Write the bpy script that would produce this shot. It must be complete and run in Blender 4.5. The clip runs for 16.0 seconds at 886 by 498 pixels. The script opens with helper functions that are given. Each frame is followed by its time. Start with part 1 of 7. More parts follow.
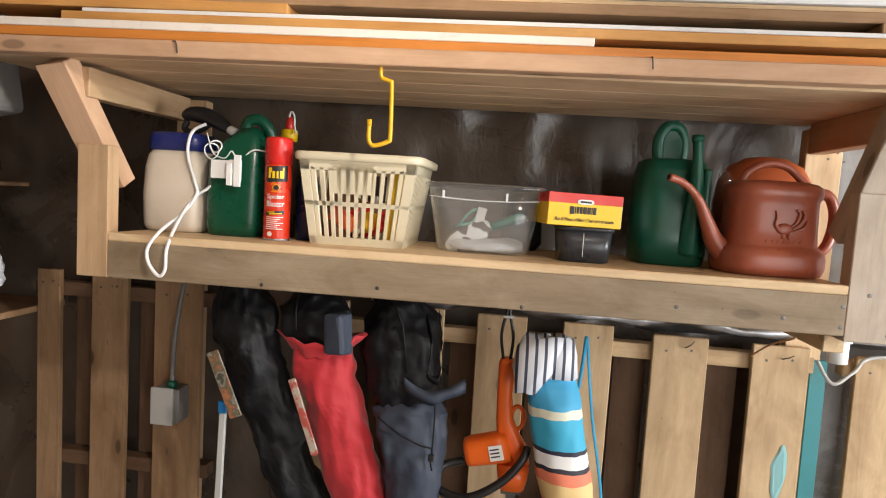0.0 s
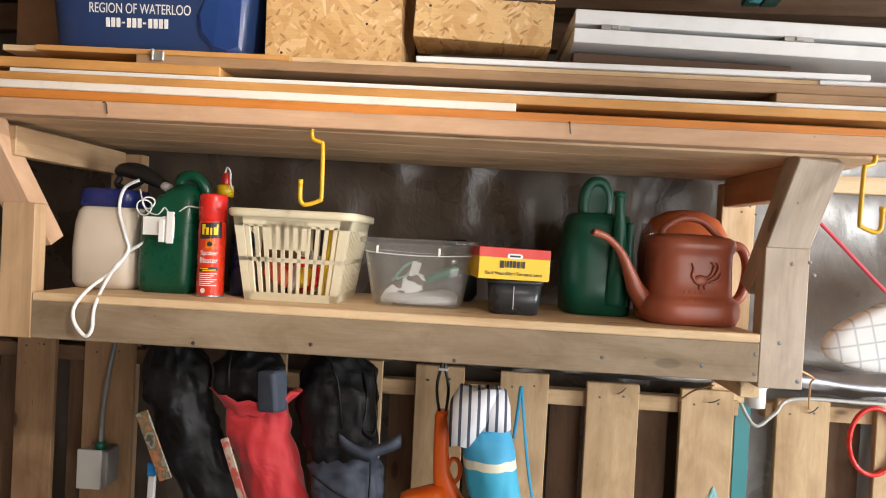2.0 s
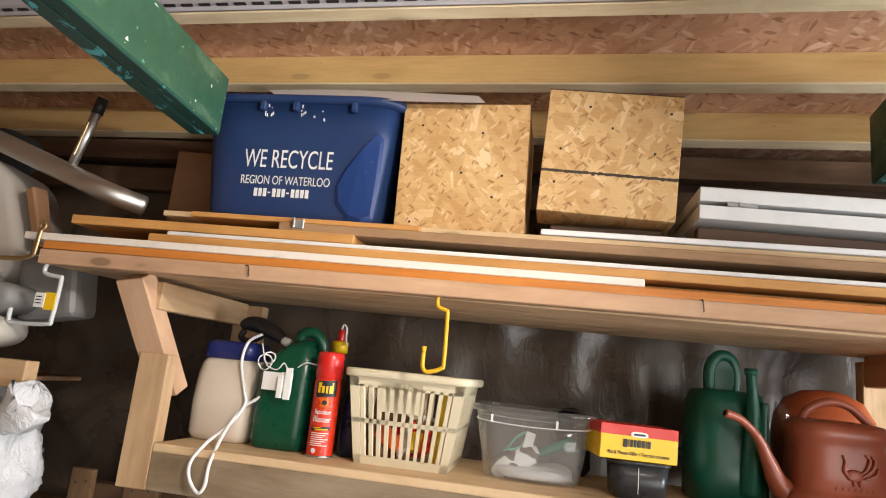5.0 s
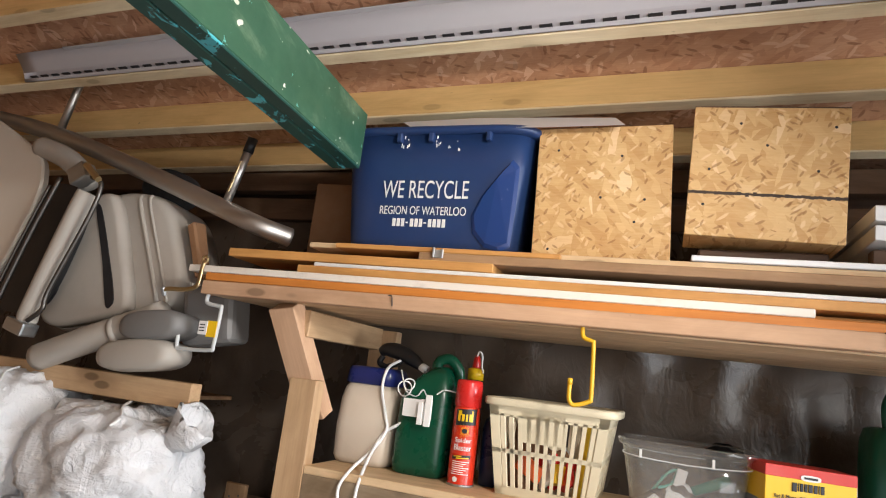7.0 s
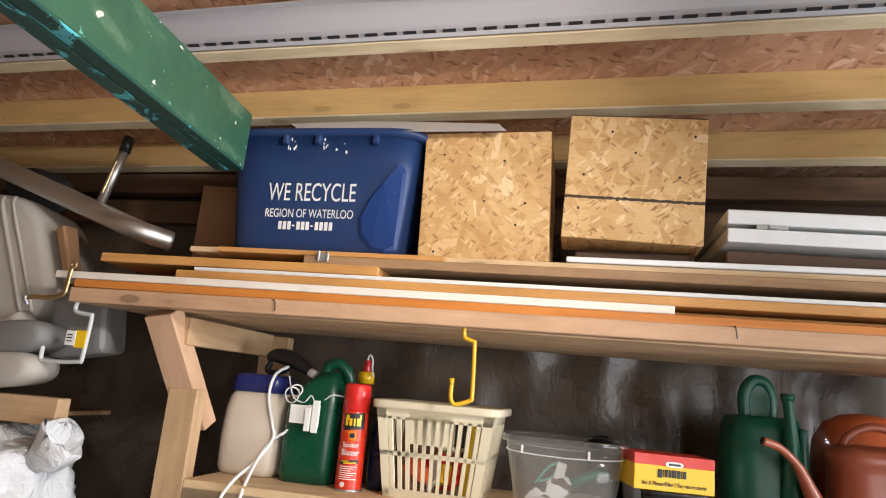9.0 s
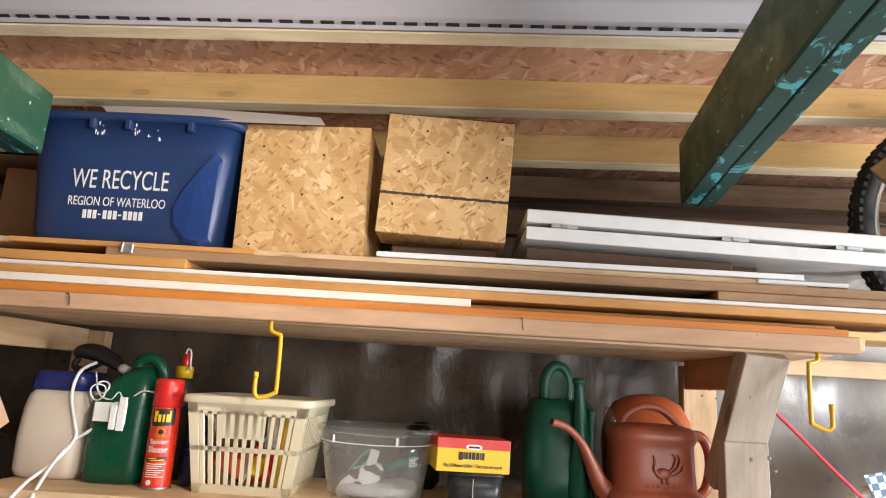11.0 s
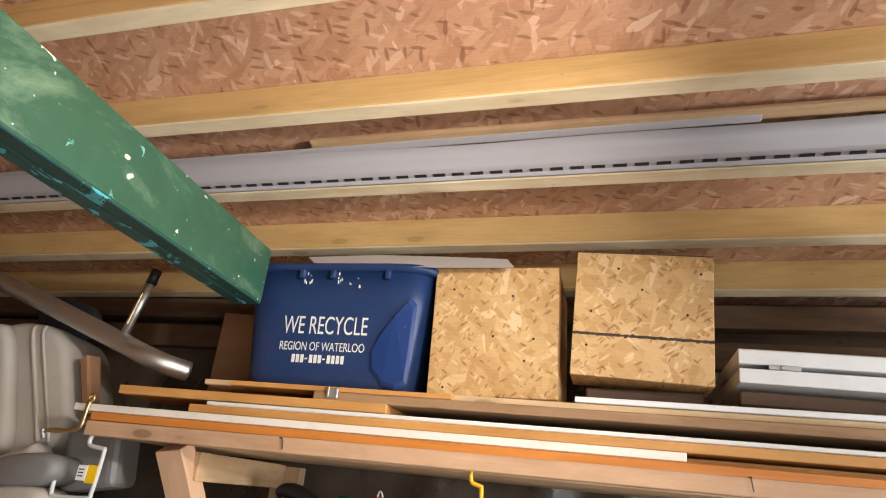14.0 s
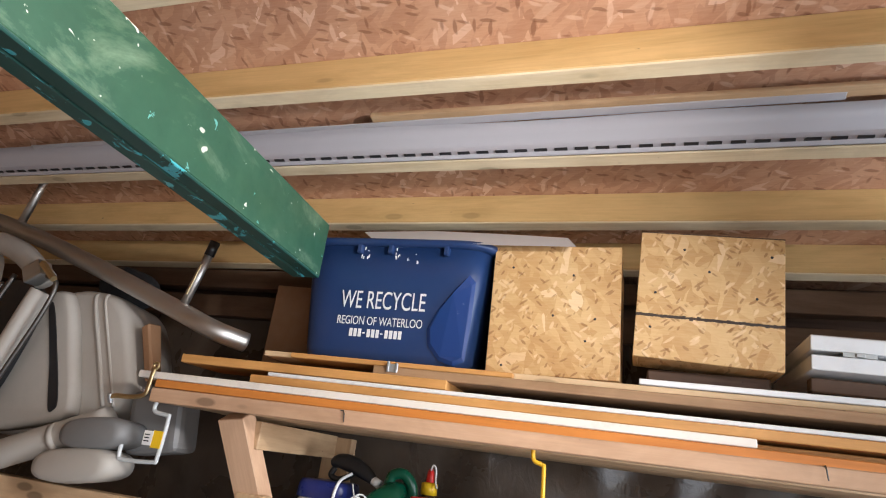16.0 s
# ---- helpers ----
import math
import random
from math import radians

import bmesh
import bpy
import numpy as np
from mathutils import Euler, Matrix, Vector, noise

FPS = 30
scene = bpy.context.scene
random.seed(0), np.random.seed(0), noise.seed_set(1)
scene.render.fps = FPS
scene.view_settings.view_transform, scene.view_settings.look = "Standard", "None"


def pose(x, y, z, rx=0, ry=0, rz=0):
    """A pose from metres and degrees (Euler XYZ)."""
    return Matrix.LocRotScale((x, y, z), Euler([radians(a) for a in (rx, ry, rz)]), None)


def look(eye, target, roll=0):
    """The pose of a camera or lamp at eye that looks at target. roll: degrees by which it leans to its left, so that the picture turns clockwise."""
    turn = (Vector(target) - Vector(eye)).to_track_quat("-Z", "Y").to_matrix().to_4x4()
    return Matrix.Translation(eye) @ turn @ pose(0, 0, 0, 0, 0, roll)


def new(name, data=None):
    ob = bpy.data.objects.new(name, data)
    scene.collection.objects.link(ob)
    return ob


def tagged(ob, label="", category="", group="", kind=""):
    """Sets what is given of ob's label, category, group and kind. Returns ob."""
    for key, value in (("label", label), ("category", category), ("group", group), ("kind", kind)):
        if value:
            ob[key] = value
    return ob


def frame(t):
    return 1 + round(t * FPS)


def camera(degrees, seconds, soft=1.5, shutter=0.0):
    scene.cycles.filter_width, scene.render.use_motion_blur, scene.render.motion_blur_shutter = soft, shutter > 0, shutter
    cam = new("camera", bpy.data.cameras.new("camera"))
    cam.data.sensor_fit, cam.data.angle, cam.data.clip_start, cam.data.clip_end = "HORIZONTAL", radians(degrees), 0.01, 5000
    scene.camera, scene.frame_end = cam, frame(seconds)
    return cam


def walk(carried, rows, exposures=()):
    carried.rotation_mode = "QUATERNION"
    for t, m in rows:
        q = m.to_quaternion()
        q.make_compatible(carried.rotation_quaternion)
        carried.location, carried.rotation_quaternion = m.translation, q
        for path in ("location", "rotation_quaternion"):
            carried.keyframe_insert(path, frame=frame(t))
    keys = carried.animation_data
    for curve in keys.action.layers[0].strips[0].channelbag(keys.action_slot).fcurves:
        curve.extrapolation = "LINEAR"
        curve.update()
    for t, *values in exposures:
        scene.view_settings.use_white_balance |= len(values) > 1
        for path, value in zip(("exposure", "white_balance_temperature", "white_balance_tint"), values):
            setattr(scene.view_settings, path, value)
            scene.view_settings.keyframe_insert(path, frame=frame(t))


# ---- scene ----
cam = camera(70.8, 16.0, soft=1.1)
PATH = [
    (0, (0.278, -1.259, 1.437), (0.049, 0.721, 1.271), 3.5),
    (0.5, (0.307, -1.254, 1.437), (0.148, 0.732, 1.26), 2.9),
    (1, (0.32, -1.258, 1.44), (0.175, 0.73, 1.276), 2.7),
    (1.5, (0.308, -1.265, 1.453), (0.212, 0.726, 1.293), 4.3),
    (2, (0.325, -1.28, 1.475), (0.231, 0.717, 1.441), 3.0),
    (2.5, (0.326, -1.289, 1.497), (0.287, 0.703, 1.664), 2.2),
    (3, (0.331, -1.291, 1.516), (0.316, 0.691, 1.781), 2.9),
    (3.5, (0.331, -1.292, 1.521), (0.316, 0.684, 1.835), 2.5),
    (4, (0.312, -1.293, 1.517), (0.231, 0.671, 1.889), 3.8),
    (4.5, (0.266, -1.3, 1.528), (0.059, 0.654, 1.904), 5.6),
    (5, (0.228, -1.291, 1.527), (-0.13, 0.638, 1.915), 5.9),
    (5.2, (0.221, -1.287, 1.531), (-0.211, 0.631, 1.902), 6.2),
    (7.3, (0.156, -1.311, 1.551), (-0.539, 0.519, 1.963), 6.9),
    (7.5, (0.16, -1.313, 1.553), (-0.532, 0.514, 1.98), 6.8),
    (8, (0.158, -1.311, 1.558), (-0.511, 0.52, 2.005), 6.5),
    (8.5, (0.175, -1.307, 1.552), (-0.38, 0.563, 1.995), 5.1),
    (9, (0.216, -1.294, 1.551), (-0.207, 0.611, 1.99), 4.9),
    (9.5, (0.232, -1.292, 1.545), (-0.072, 0.638, 1.973), 5.3),
    (10, (0.262, -1.302, 1.558), (0.109, 0.656, 1.935), 4.9),
    (10.2, (0.28, -1.3, 1.546), (0.151, 0.66, 1.924), 5.3),
    (12.3, (0.471, -1.332, 1.618), (0.531, 0.544, 2.309), -0.6),
    (12.5, (0.442, -1.334, 1.612), (0.458, 0.527, 2.346), 0.2),
    (13, (0.396, -1.334, 1.636), (0.16, 0.514, 2.363), 3.0),
    (13.5, (0.315, -1.331, 1.621), (-0.066, 0.485, 2.367), 3.9),
    (14, (0.266, -1.329, 1.619), (-0.257, 0.455, 2.359), 6.0),
    (14.5, (0.238, -1.331, 1.615), (-0.355, 0.435, 2.342), 6.9),
    (15, (0.21, -1.341, 1.611), (-0.391, 0.426, 2.329), 7.7),
    (15.5, (0.206, -1.335, 1.614), (-0.442, 0.429, 2.298), 8.7),
    (16, (0.192, -1.34, 1.619), (-0.415, 0.45, 2.274), 7.9),
]
walk(cam, [(t, look(eye, target, roll)) for t, eye, target, roll in PATH],
     exposures=[(0.0, 0.0, 6500, 10), (5.0, 0.0, 6500, 10), (7.5, 0.0, 6250, 10), (10.0, 0.0, 6250, 10), (12.5, 0.0, 6500, 10), (14.0, 0.0, 6500, 10), (16.0, 0.0, 5900, 10)])

# ---- light and air ----
ROOM_X0, ROOM_X1, ROOM_Y0, WALL_Y = -2.6, 3.4, -3.6, 0.48
SHELF_Z = 1.316
ROOF = pose(0.2, -0.35, 2.338, -11.31, -0.8, -0.7)  # underside of the purlins: the roof falls towards the wall

world = bpy.data.worlds.new("world")
scene.world = world
world.use_nodes = True
sky = world.node_tree.nodes.new("ShaderNodeTexSky")
sky.sky_type, sky.sun_disc = "NISHITA", False
sky.sun_elevation, sky.sun_rotation = radians(35), radians(150)
world.node_tree.links.new(sky.outputs[0], world.node_tree.nodes["Background"].inputs[0])
world.node_tree.nodes["Background"].inputs[1].default_value = 0.10


def area(name, eye, target, sx, sy, power, colour):
    data = bpy.data.lights.new(name, "AREA")
    data.shape, data.size, data.size_y, data.energy, data.color = "RECTANGLE", sx, sy, power, colour
    ob = new(name, data)
    ob.matrix_world = look(eye, target)
    return ob


# daylight through the open garage door, on the right behind the camera
area("door_daylight", (2.25, -3.45, 1.15), (1.0, 0.3, 1.4), 2.3, 2.0, 54, (0.97, 0.98, 1.0))
area("side_daylight", (3.32, -1.05, 1.35), (0.8, 0.1, 1.4), 1.1, 1.4, 118, (0.95, 0.98, 1.0))
# the bulb on the green beam, which shines away from the beam
BULB, BULB_AIM = Vector((0.690, -0.90, 2.085)), Vector((-0.965, 0.16, -0.20)).normalized()
bulb_light = bpy.data.lights.new("bulb_light", "SPOT")
bulb_light.energy, bulb_light.color, bulb_light.shadow_soft_size = 62, (1.0, 0.915, 0.835), 0.03
bulb_light.spot_size, bulb_light.spot_blend = radians(152), 1.0
new("bulb_light", bulb_light).matrix_world = look(BULB + BULB_AIM * 0.075, BULB + BULB_AIM)
scene.view_settings.exposure = 0.0


# ---- materials ----
class Nodes:
    def __init__(self, name):
        self.m = bpy.data.materials.new(name)
        self.m.use_nodes = True
        self.t = self.m.node_tree
        self.b = self.t.nodes["Principled BSDF"]

    def n(self, kind, **props):
        node = self.t.nodes.new("ShaderNode" + kind)
        for key, value in props.items():
            if key in ("operation", "blend_type", "data_type", "feature", "noise_dimensions", "voronoi_dimensions", "interpolation_type"):
                setattr(node, key, value)
            else:
                node.inputs[key.replace("_", " ")].default_value = value
        return node

    def link(self, a, b):
        self.t.links.new(a, b)

    def coords(self, scale=(1, 1, 1), rot=(0, 0, 0), vary=True):
        tc, mp = self.n("TexCoord"), self.n("Mapping")
        mp.inputs["Scale"].default_value, mp.inputs["Rotation"].default_value = scale, rot
        src = tc.outputs["Object"]
        if vary:
            info, sc, add = self.n("ObjectInfo"), self.n("VectorMath", operation="SCALE"), self.n("VectorMath", operation="ADD")
            sc.inputs[0].default_value = (17.0, 9.0, 13.0)
            self.link(info.outputs["Random"], sc.inputs["Scale"])
            self.link(src, add.inputs[0])
            self.link(sc.outputs[0], add.inputs[1])
            src = add.outputs[0]
        self.link(src, mp.inputs["Vector"])
        return mp.outputs[0]

    def noise(self, vec, scale, detail=4.0, rough=0.55, dist=0.0):
        no = self.n("TexNoise", Scale=scale, Detail=detail, Roughness=rough, Distortion=dist)
        if vec is not None:
            self.link(vec, no.inputs["Vector"])
        return no.outputs["Fac"]

    def ramp(self, fac, *stops):
        r = self.t.nodes.new("ShaderNodeValToRGB")
        el = r.color_ramp.elements
        while len(el) < len(stops):
            el.new(0.5)
        for e, (at, c) in zip(el, stops):
            e.position, e.color = at, (*c, 1) if len(c) == 3 else c
        self.link(fac, r.inputs[0])
        return r.outputs[0]

    def mix(self, fac, a, b, mode="MIX"):
        mx = self.t.nodes.new("ShaderNodeMix")
        mx.data_type, mx.blend_type = "RGBA", mode
        for slot, v in ((0, fac), (6, a), (7, b)):
            if isinstance(v, (int, float)):
                mx.inputs[slot].default_value = v
            elif isinstance(v, tuple):
                mx.inputs[slot].default_value = (*v, 1)
            else:
                self.link(v, mx.inputs[slot])
        return mx.outputs[2]

    def done(self, colour=None, rough=0.5, metal=0.0, bump=None, strength=0.2, dist=0.002, spec=0.5, coat=0.0):
        b = self.b
        if isinstance(colour, tuple):
            b.inputs["Base Color"].default_value = (*colour, 1)
        elif colour is not None:
            self.link(colour, b.inputs["Base Color"])
        if isinstance(rough, (int, float)):
            b.inputs["Roughness"].default_value = rough
        else:
            self.link(rough, b.inputs["Roughness"])
        b.inputs["Metallic"].default_value = metal
        b.inputs["Specular IOR Level"].default_value = spec
        b.inputs["Coat Weight"].default_value = coat
        if bump is not None:
            bp = self.n("Bump", Strength=strength, Distance=dist)
            self.link(bump, bp.inputs["Height"])
            self.link(bp.outputs[0], b.inputs["Normal"])
        return self.m


def wood(name, light, dark, knots=0.55, grain=1.0, rough=0.62, stain=0.35):
    """Sawn softwood: the grain runs along the local x axis."""
    k = Nodes(name)
    vec = k.coords((1.6, 26 * grain, 26 * grain))
    fine = k.noise(vec, 1.0, 6, 0.62, 0.9)
    fibre = k.noise(k.coords((9, 210, 210)), 1.0, 3, 0.6)
    blot = k.noise(k.coords((4, 9, 9)), 1.3, 5, 0.65, 0.6)
    deep = tuple(c * 0.72 for c in dark)
    col = k.ramp(fine, (0.22, dark), (0.50, light), (0.75, tuple(min(1, c * 1.10) for c in light)))
    col = k.mix(0.10, col, k.ramp(fibre, (0.35, tuple(c * 0.55 for c in dark)), (0.6, light)), "MIX")
    col = k.mix(stain, col, k.ramp(blot, (0.32, (0.50, 0.42, 0.32)), (0.62, (1, 1, 1))), "MULTIPLY")
    streak = k.noise(k.coords((5, 60, 60)), 1.0, 4, 0.6, 0.5)
    col = k.mix(k.ramp(streak, (0.68, (0, 0, 0)), (0.76, (0.25, 0.25, 0.25))), col, deep)
    # knots with a darker heart, and small nicks
    vo = k.n("TexVoronoi", Scale=1.0)
    k.link(k.coords((4.2, 11, 11)), vo.inputs["Vector"])
    ring = k.ramp(vo.outputs["Distance"], (0.16, (1, 1, 1)), (0.30, (0, 0, 0)))
    spot = k.ramp(vo.outputs["Distance"], (0.09, (1, 1, 1)), (0.13, (0, 0, 0)))
    col = k.mix(k.mix(knots * 0.6, (0, 0, 0), ring), col, tuple(c * 0.75 for c in dark))
    col = k.mix(k.mix(knots, (0, 0, 0), spot), col, tuple(c * 0.28 for c in dark))
    nick = k.noise(k.coords((0.6, 1, 1)), 75.0, 2, 0.5)
    col = k.mix(k.ramp(nick, (0.75, (0, 0, 0)), (0.79, (0.6, 0.6, 0.6))), col, tuple(c * 0.3 for c in dark))
    return k.done(col, rough, 0, fine, 0.3, 0.0015, spec=0.3)


def osb_mat(name, light, mid, pale, dark, flat, turns, flake=(16, 48), chip=(30, 120), chips=0.17, rough=0.6, spec=0.35):
    """Oriented strand board: broad soft flakes at several angles, with thin brown shreds, pale chips and dark pits."""
    k = Nodes(name)

    def cells(turn, long, wide, seed):
        rot = (0, 0, turn) if flat else (0, turn, 0)
        sc = (long, wide, 8.0) if flat else (long, 8.0, wide)
        base = k.coords((1, 1, 1), rot)
        wob = k.n("TexNoise", Scale=14.0, Detail=4.0)
        k.link(base, wob.inputs["Vector"])
        ad, mp = k.n("VectorMath", operation="MULTIPLY_ADD"), k.n("Mapping")
        ad.inputs[1].default_value = (0.020,) * 3
        k.link(wob.outputs["Color"], ad.inputs[0])
        k.link(base, ad.inputs[2])
        mp.inputs["Scale"].default_value, mp.inputs["Location"].default_value = sc, (seed, seed * 2.3, seed * 0.7)
        k.link(ad.outputs[0], mp.inputs["Vector"])
        vo, sep = k.n("TexVoronoi", Scale=1.0), k.n("SeparateColor")
        k.link(mp.outputs[0], vo.inputs["Vector"])
        k.link(vo.outputs["Color"], sep.inputs[0])
        return vo.outputs["Distance"], sep.outputs[0], sep.outputs[1]

    soft = tuple(0.5 * (p + q) for p, q in zip(light, mid))
    col, relief = soft, None
    for n, turn in enumerate(turns):
        dist, ra, rb = cells(turn, flake[0] * (1 + 0.2 * n), flake[1] * (1 + 0.15 * n), 3.0 + n)
        shade = k.ramp(ra, (0.0, mid), (0.4, soft), (0.7, light), (0.93, light), (1.0, pale))
        col = shade if n == 0 else k.mix(k.ramp(rb, (0.50, (0, 0, 0)), (0.53, (1, 1, 1))), col, shade)
        relief = ra if n == 0 else k.mix(0.5, relief, ra)
    fibre = k.noise(k.coords((30, 260, 30) if flat else (30, 30, 260), (0, 0, turns[0]) if flat else (0, turns[0], 0)), 1.0, 4, 0.65)
    col = k.mix(0.16, col, k.ramp(fibre, (0.35, mid), (0.65, pale)))
    for n, turn in enumerate(turns):
        for tone, share, s in ((dark, chips, 1.0), (pale, chips * 0.8, 0.8)):
            dist, ra, rb = cells(turn + 0.35 + 0.8 * n, chip[0] * s * (1 + 0.25 * n), chip[1] * s, 11.0 + 5 * n + s)
            here = k.ramp(ra, (share, (1, 1, 1)), (share + 0.01, (0, 0, 0)))
            mask = k.mix(1.0, here, k.ramp(dist, (0.26, (1, 1, 1)), (0.36, (0, 0, 0))), "MULTIPLY")
            col = k.mix(k.mix(0.60, (0, 0, 0), mask), col, tone)
    pits = k.noise(k.coords(), 130.0, 2, 0.5, 0.6)
    col = k.mix(k.ramp(pits, (0.75, (0, 0, 0)), (0.80, (0.8, 0.8, 0.8))), col, tuple(c * 0.35 for c in dark))
    blot = k.noise(k.coords(), 7.0, 3)
    col = k.mix(0.3, col, k.ramp(blot, (0.32, (0.74, 0.60, 0.44)), (0.62, (1, 1, 1))), "MULTIPLY")
    return k.done(col, rough, 0, relief, 0.35, 0.002, spec=spec)


def plastic(name, colour, rough=0.35, var=0.12, dirt=0.0, coat=0.0, spec=0.5, fine=0.08):
    k = Nodes(name)
    no = k.noise(k.coords(), 6.0, 4)
    col = k.mix(no, tuple(c * (1 - var) for c in colour), tuple(min(1, c * (1 + var)) for c in colour))
    if dirt:
        d = k.noise(k.coords(), 14.0, 6, 0.7)
        col = k.mix(k.ramp(d, (0.52, (0, 0, 0)), (0.72, (dirt, dirt, dirt))), col, (0.16, 0.12, 0.08))
    rg = k.ramp(k.noise(k.coords(), 30.0, 5), (0.3, (rough * 0.8,) * 3), (0.7, (min(1, rough * 1.3),) * 3))
    return k.done(col, rg, 0, k.noise(k.coords(), 90.0, 3), fine, 0.001, spec=spec, coat=coat)


def metal(name, colour, rough=0.3, scratch=0.15):
    k = Nodes(name)
    no = k.noise(k.coords((3, 60, 60)), 1.0, 5)
    return k.done(k.mix(no, tuple(c * 0.75 for c in colour), colour), k.ramp(no, (0.3, (rough,) * 3), (0.7, (rough + scratch,) * 3)), 1.0)


def cloth(name, colour, rough=0.8, weave=420.0, sheen=0.0, var=0.2):
    k = Nodes(name)
    big = k.noise(k.coords(), 9.0, 4, 0.6, 0.4)
    col = k.mix(big, tuple(c * (1 - var) for c in colour), tuple(min(1, c * (1 + var)) for c in colour))
    w = k.noise(k.coords(), weave, 2)
    k.b.inputs["Sheen Weight"].default_value = sheen
    crease = k.mix(0.4, k.noise(k.coords((1, 1, 0.4)), 7.0, 2, 0.5, 1.2), k.noise(k.coords((0.6, 1, 1), (0.4, 0.5, 0)), 15.0, 1.5, 0.5, 1.4))
    return k.done(col, rough, 0, k.mix(0.02, crease, w), 0.6, 0.022, spec=0.28)


PINE = wood("pine", (0.54, 0.365, 0.21), (0.38, 0.23, 0.12), 0.7)
PINE_PINK = wood("pine_planed", (0.57, 0.365, 0.23), (0.45, 0.265, 0.155), 0.6, 0.7)
PINE_PALE = wood("pine_pale", (0.72, 0.53, 0.32), (0.52, 0.34, 0.18), 0.45, 0.8)
PINE_YELLOW = wood("pine_yellow", (0.72, 0.49, 0.21), (0.55, 0.34, 0.12), 0.3, 0.6, 0.55, 0.2)
PINE_GREY = wood("pine_weathered", (0.52, 0.44, 0.36), (0.39, 0.32, 0.25), 0.6, 0.6, 0.75, 0.4)
FASCIA = wood("fascia_wood", (0.34, 0.265, 0.18), (0.23, 0.165, 0.10), 0.4, 0.6, 0.6, 0.6)
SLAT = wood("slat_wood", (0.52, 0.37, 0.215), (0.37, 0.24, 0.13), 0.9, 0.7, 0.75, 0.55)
# slat wood darkened: the left pallet's shade is put into the colour
SLAT_SHADED = wood("slat_shaded", (0.34, 0.215, 0.12), (0.21, 0.125, 0.065), 0.8, 0.8, 0.75, 0.55)
# darker copy of the slat wood, with deep shade in its colour
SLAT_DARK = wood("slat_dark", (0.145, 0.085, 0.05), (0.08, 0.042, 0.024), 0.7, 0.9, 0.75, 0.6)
ORANGE_PLY = wood("stained_ply", (0.60, 0.22, 0.045), (0.44, 0.14, 0.025), 0.1, 1.4, 0.45, 0.25)
HONEY = wood("honey_board", (0.60, 0.31, 0.10), (0.43, 0.20, 0.055), 0.3, 0.9, 0.5, 0.4)
BROWN_WOOD = wood("brown_board", (0.36, 0.22, 0.12), (0.22, 0.12, 0.055), 0.4, 1.0, 0.6, 0.5)
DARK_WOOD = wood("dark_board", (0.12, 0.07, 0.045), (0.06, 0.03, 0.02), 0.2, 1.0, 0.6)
PLY = wood("plywood_under", (0.66, 0.48, 0.30), (0.50, 0.33, 0.19), 0.35, 0.35, 0.6, 0.45)
SAPWOOD = wood("sapwood_edge", (0.80, 0.68, 0.47), (0.64, 0.50, 0.30), 0.4, 0.6, 0.6, 0.3)
OSB = osb_mat("osb_board", (0.64, 0.42, 0.19), (0.50, 0.285, 0.105), (0.78, 0.58, 0.34), (0.24, 0.105, 0.03), False, (0.3, 1.4, 2.3))
OSB_CEIL = osb_mat("osb_ceiling", (0.60, 0.345, 0.215), (0.46, 0.235, 0.14), (0.78, 0.55, 0.41), (0.22, 0.085, 0.04), True, (1.05, 1.75, 0.7), (13, 50), (16, 70), 0.15, 0.45)
WHITE_PAINT = plastic("white_paint", (0.74, 0.74, 0.74), 0.42, 0.05, 0.12)
CREAM_PAINT = plastic("cream_paint", (0.76, 0.70, 0.62), 0.5, 0.06, 0.25)
GREY_PAINT = plastic("grey_board_face", (0.48, 0.46, 0.43), 0.5, 0.08)
WHITE_PLASTIC = plastic("white_plastic", (0.78, 0.78, 0.77), 0.32, 0.03)
CREAM_PLASTIC = plastic("cream_plastic", (0.70, 0.62, 0.44), 0.38, 0.06, 0.1)
JUG_WHITE = plastic("jug_white", (0.62, 0.54, 0.44), 0.45, 0.08, 0.12)
NAVY = plastic("navy_plastic", (0.012, 0.020, 0.12), 0.3, 0.15)
GREEN_PLASTIC = plastic("green_plastic", (0.002, 0.068, 0.034), 0.28, 0.15)
GREEN_CAN = plastic("green_can", (0.002, 0.085, 0.050), 0.38, 0.15, 0.1)
RED_PLASTIC = plastic("red_plastic", (0.60, 0.022, 0.018), 0.28, 0.06)
ORANGE_PLASTIC = plastic("orange_plastic", (0.80, 0.13, 0.012), 0.33, 0.08)
YELLOW_PAINT = plastic("yellow_coating", (0.70, 0.40, 0.015), 0.35, 0.08)
TERRACOTTA = plastic("terracotta_plastic", (0.33, 0.085, 0.045), 0.32, 0.10, 0.0)
TERRA_ORANGE = plastic("orange_clay_plastic", (0.52, 0.115, 0.035), 0.35, 0.12)
BLUE_BIN = plastic("blue_bin_plastic", (0.016, 0.040, 0.125), 0.40, 0.15, 0.06)
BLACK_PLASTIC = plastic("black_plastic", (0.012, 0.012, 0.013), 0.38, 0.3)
RUBBER = plastic("rubber", (0.015, 0.015, 0.016), 0.75, 0.3)
CHARCOAL = plastic("charcoal_plastic", (0.03, 0.032, 0.036), 0.3, 0.2)
GREY_PLASTIC = plastic("grey_plastic", (0.40, 0.365, 0.32), 0.5, 0.08, 0.1)
GREY_DARK = plastic("grey_dark_plastic", (0.17, 0.165, 0.16), 0.5, 0.1)
BEIGE = plastic("beige_panel", (0.66, 0.59, 0.50), 0.6, 0.06)
GREY_BOX = plastic("grey_box_plastic", (0.44, 0.44, 0.42), 0.5, 0.06)
VINYL = plastic("vinyl_strip", (0.43, 0.415, 0.44), 0.4, 0.05)
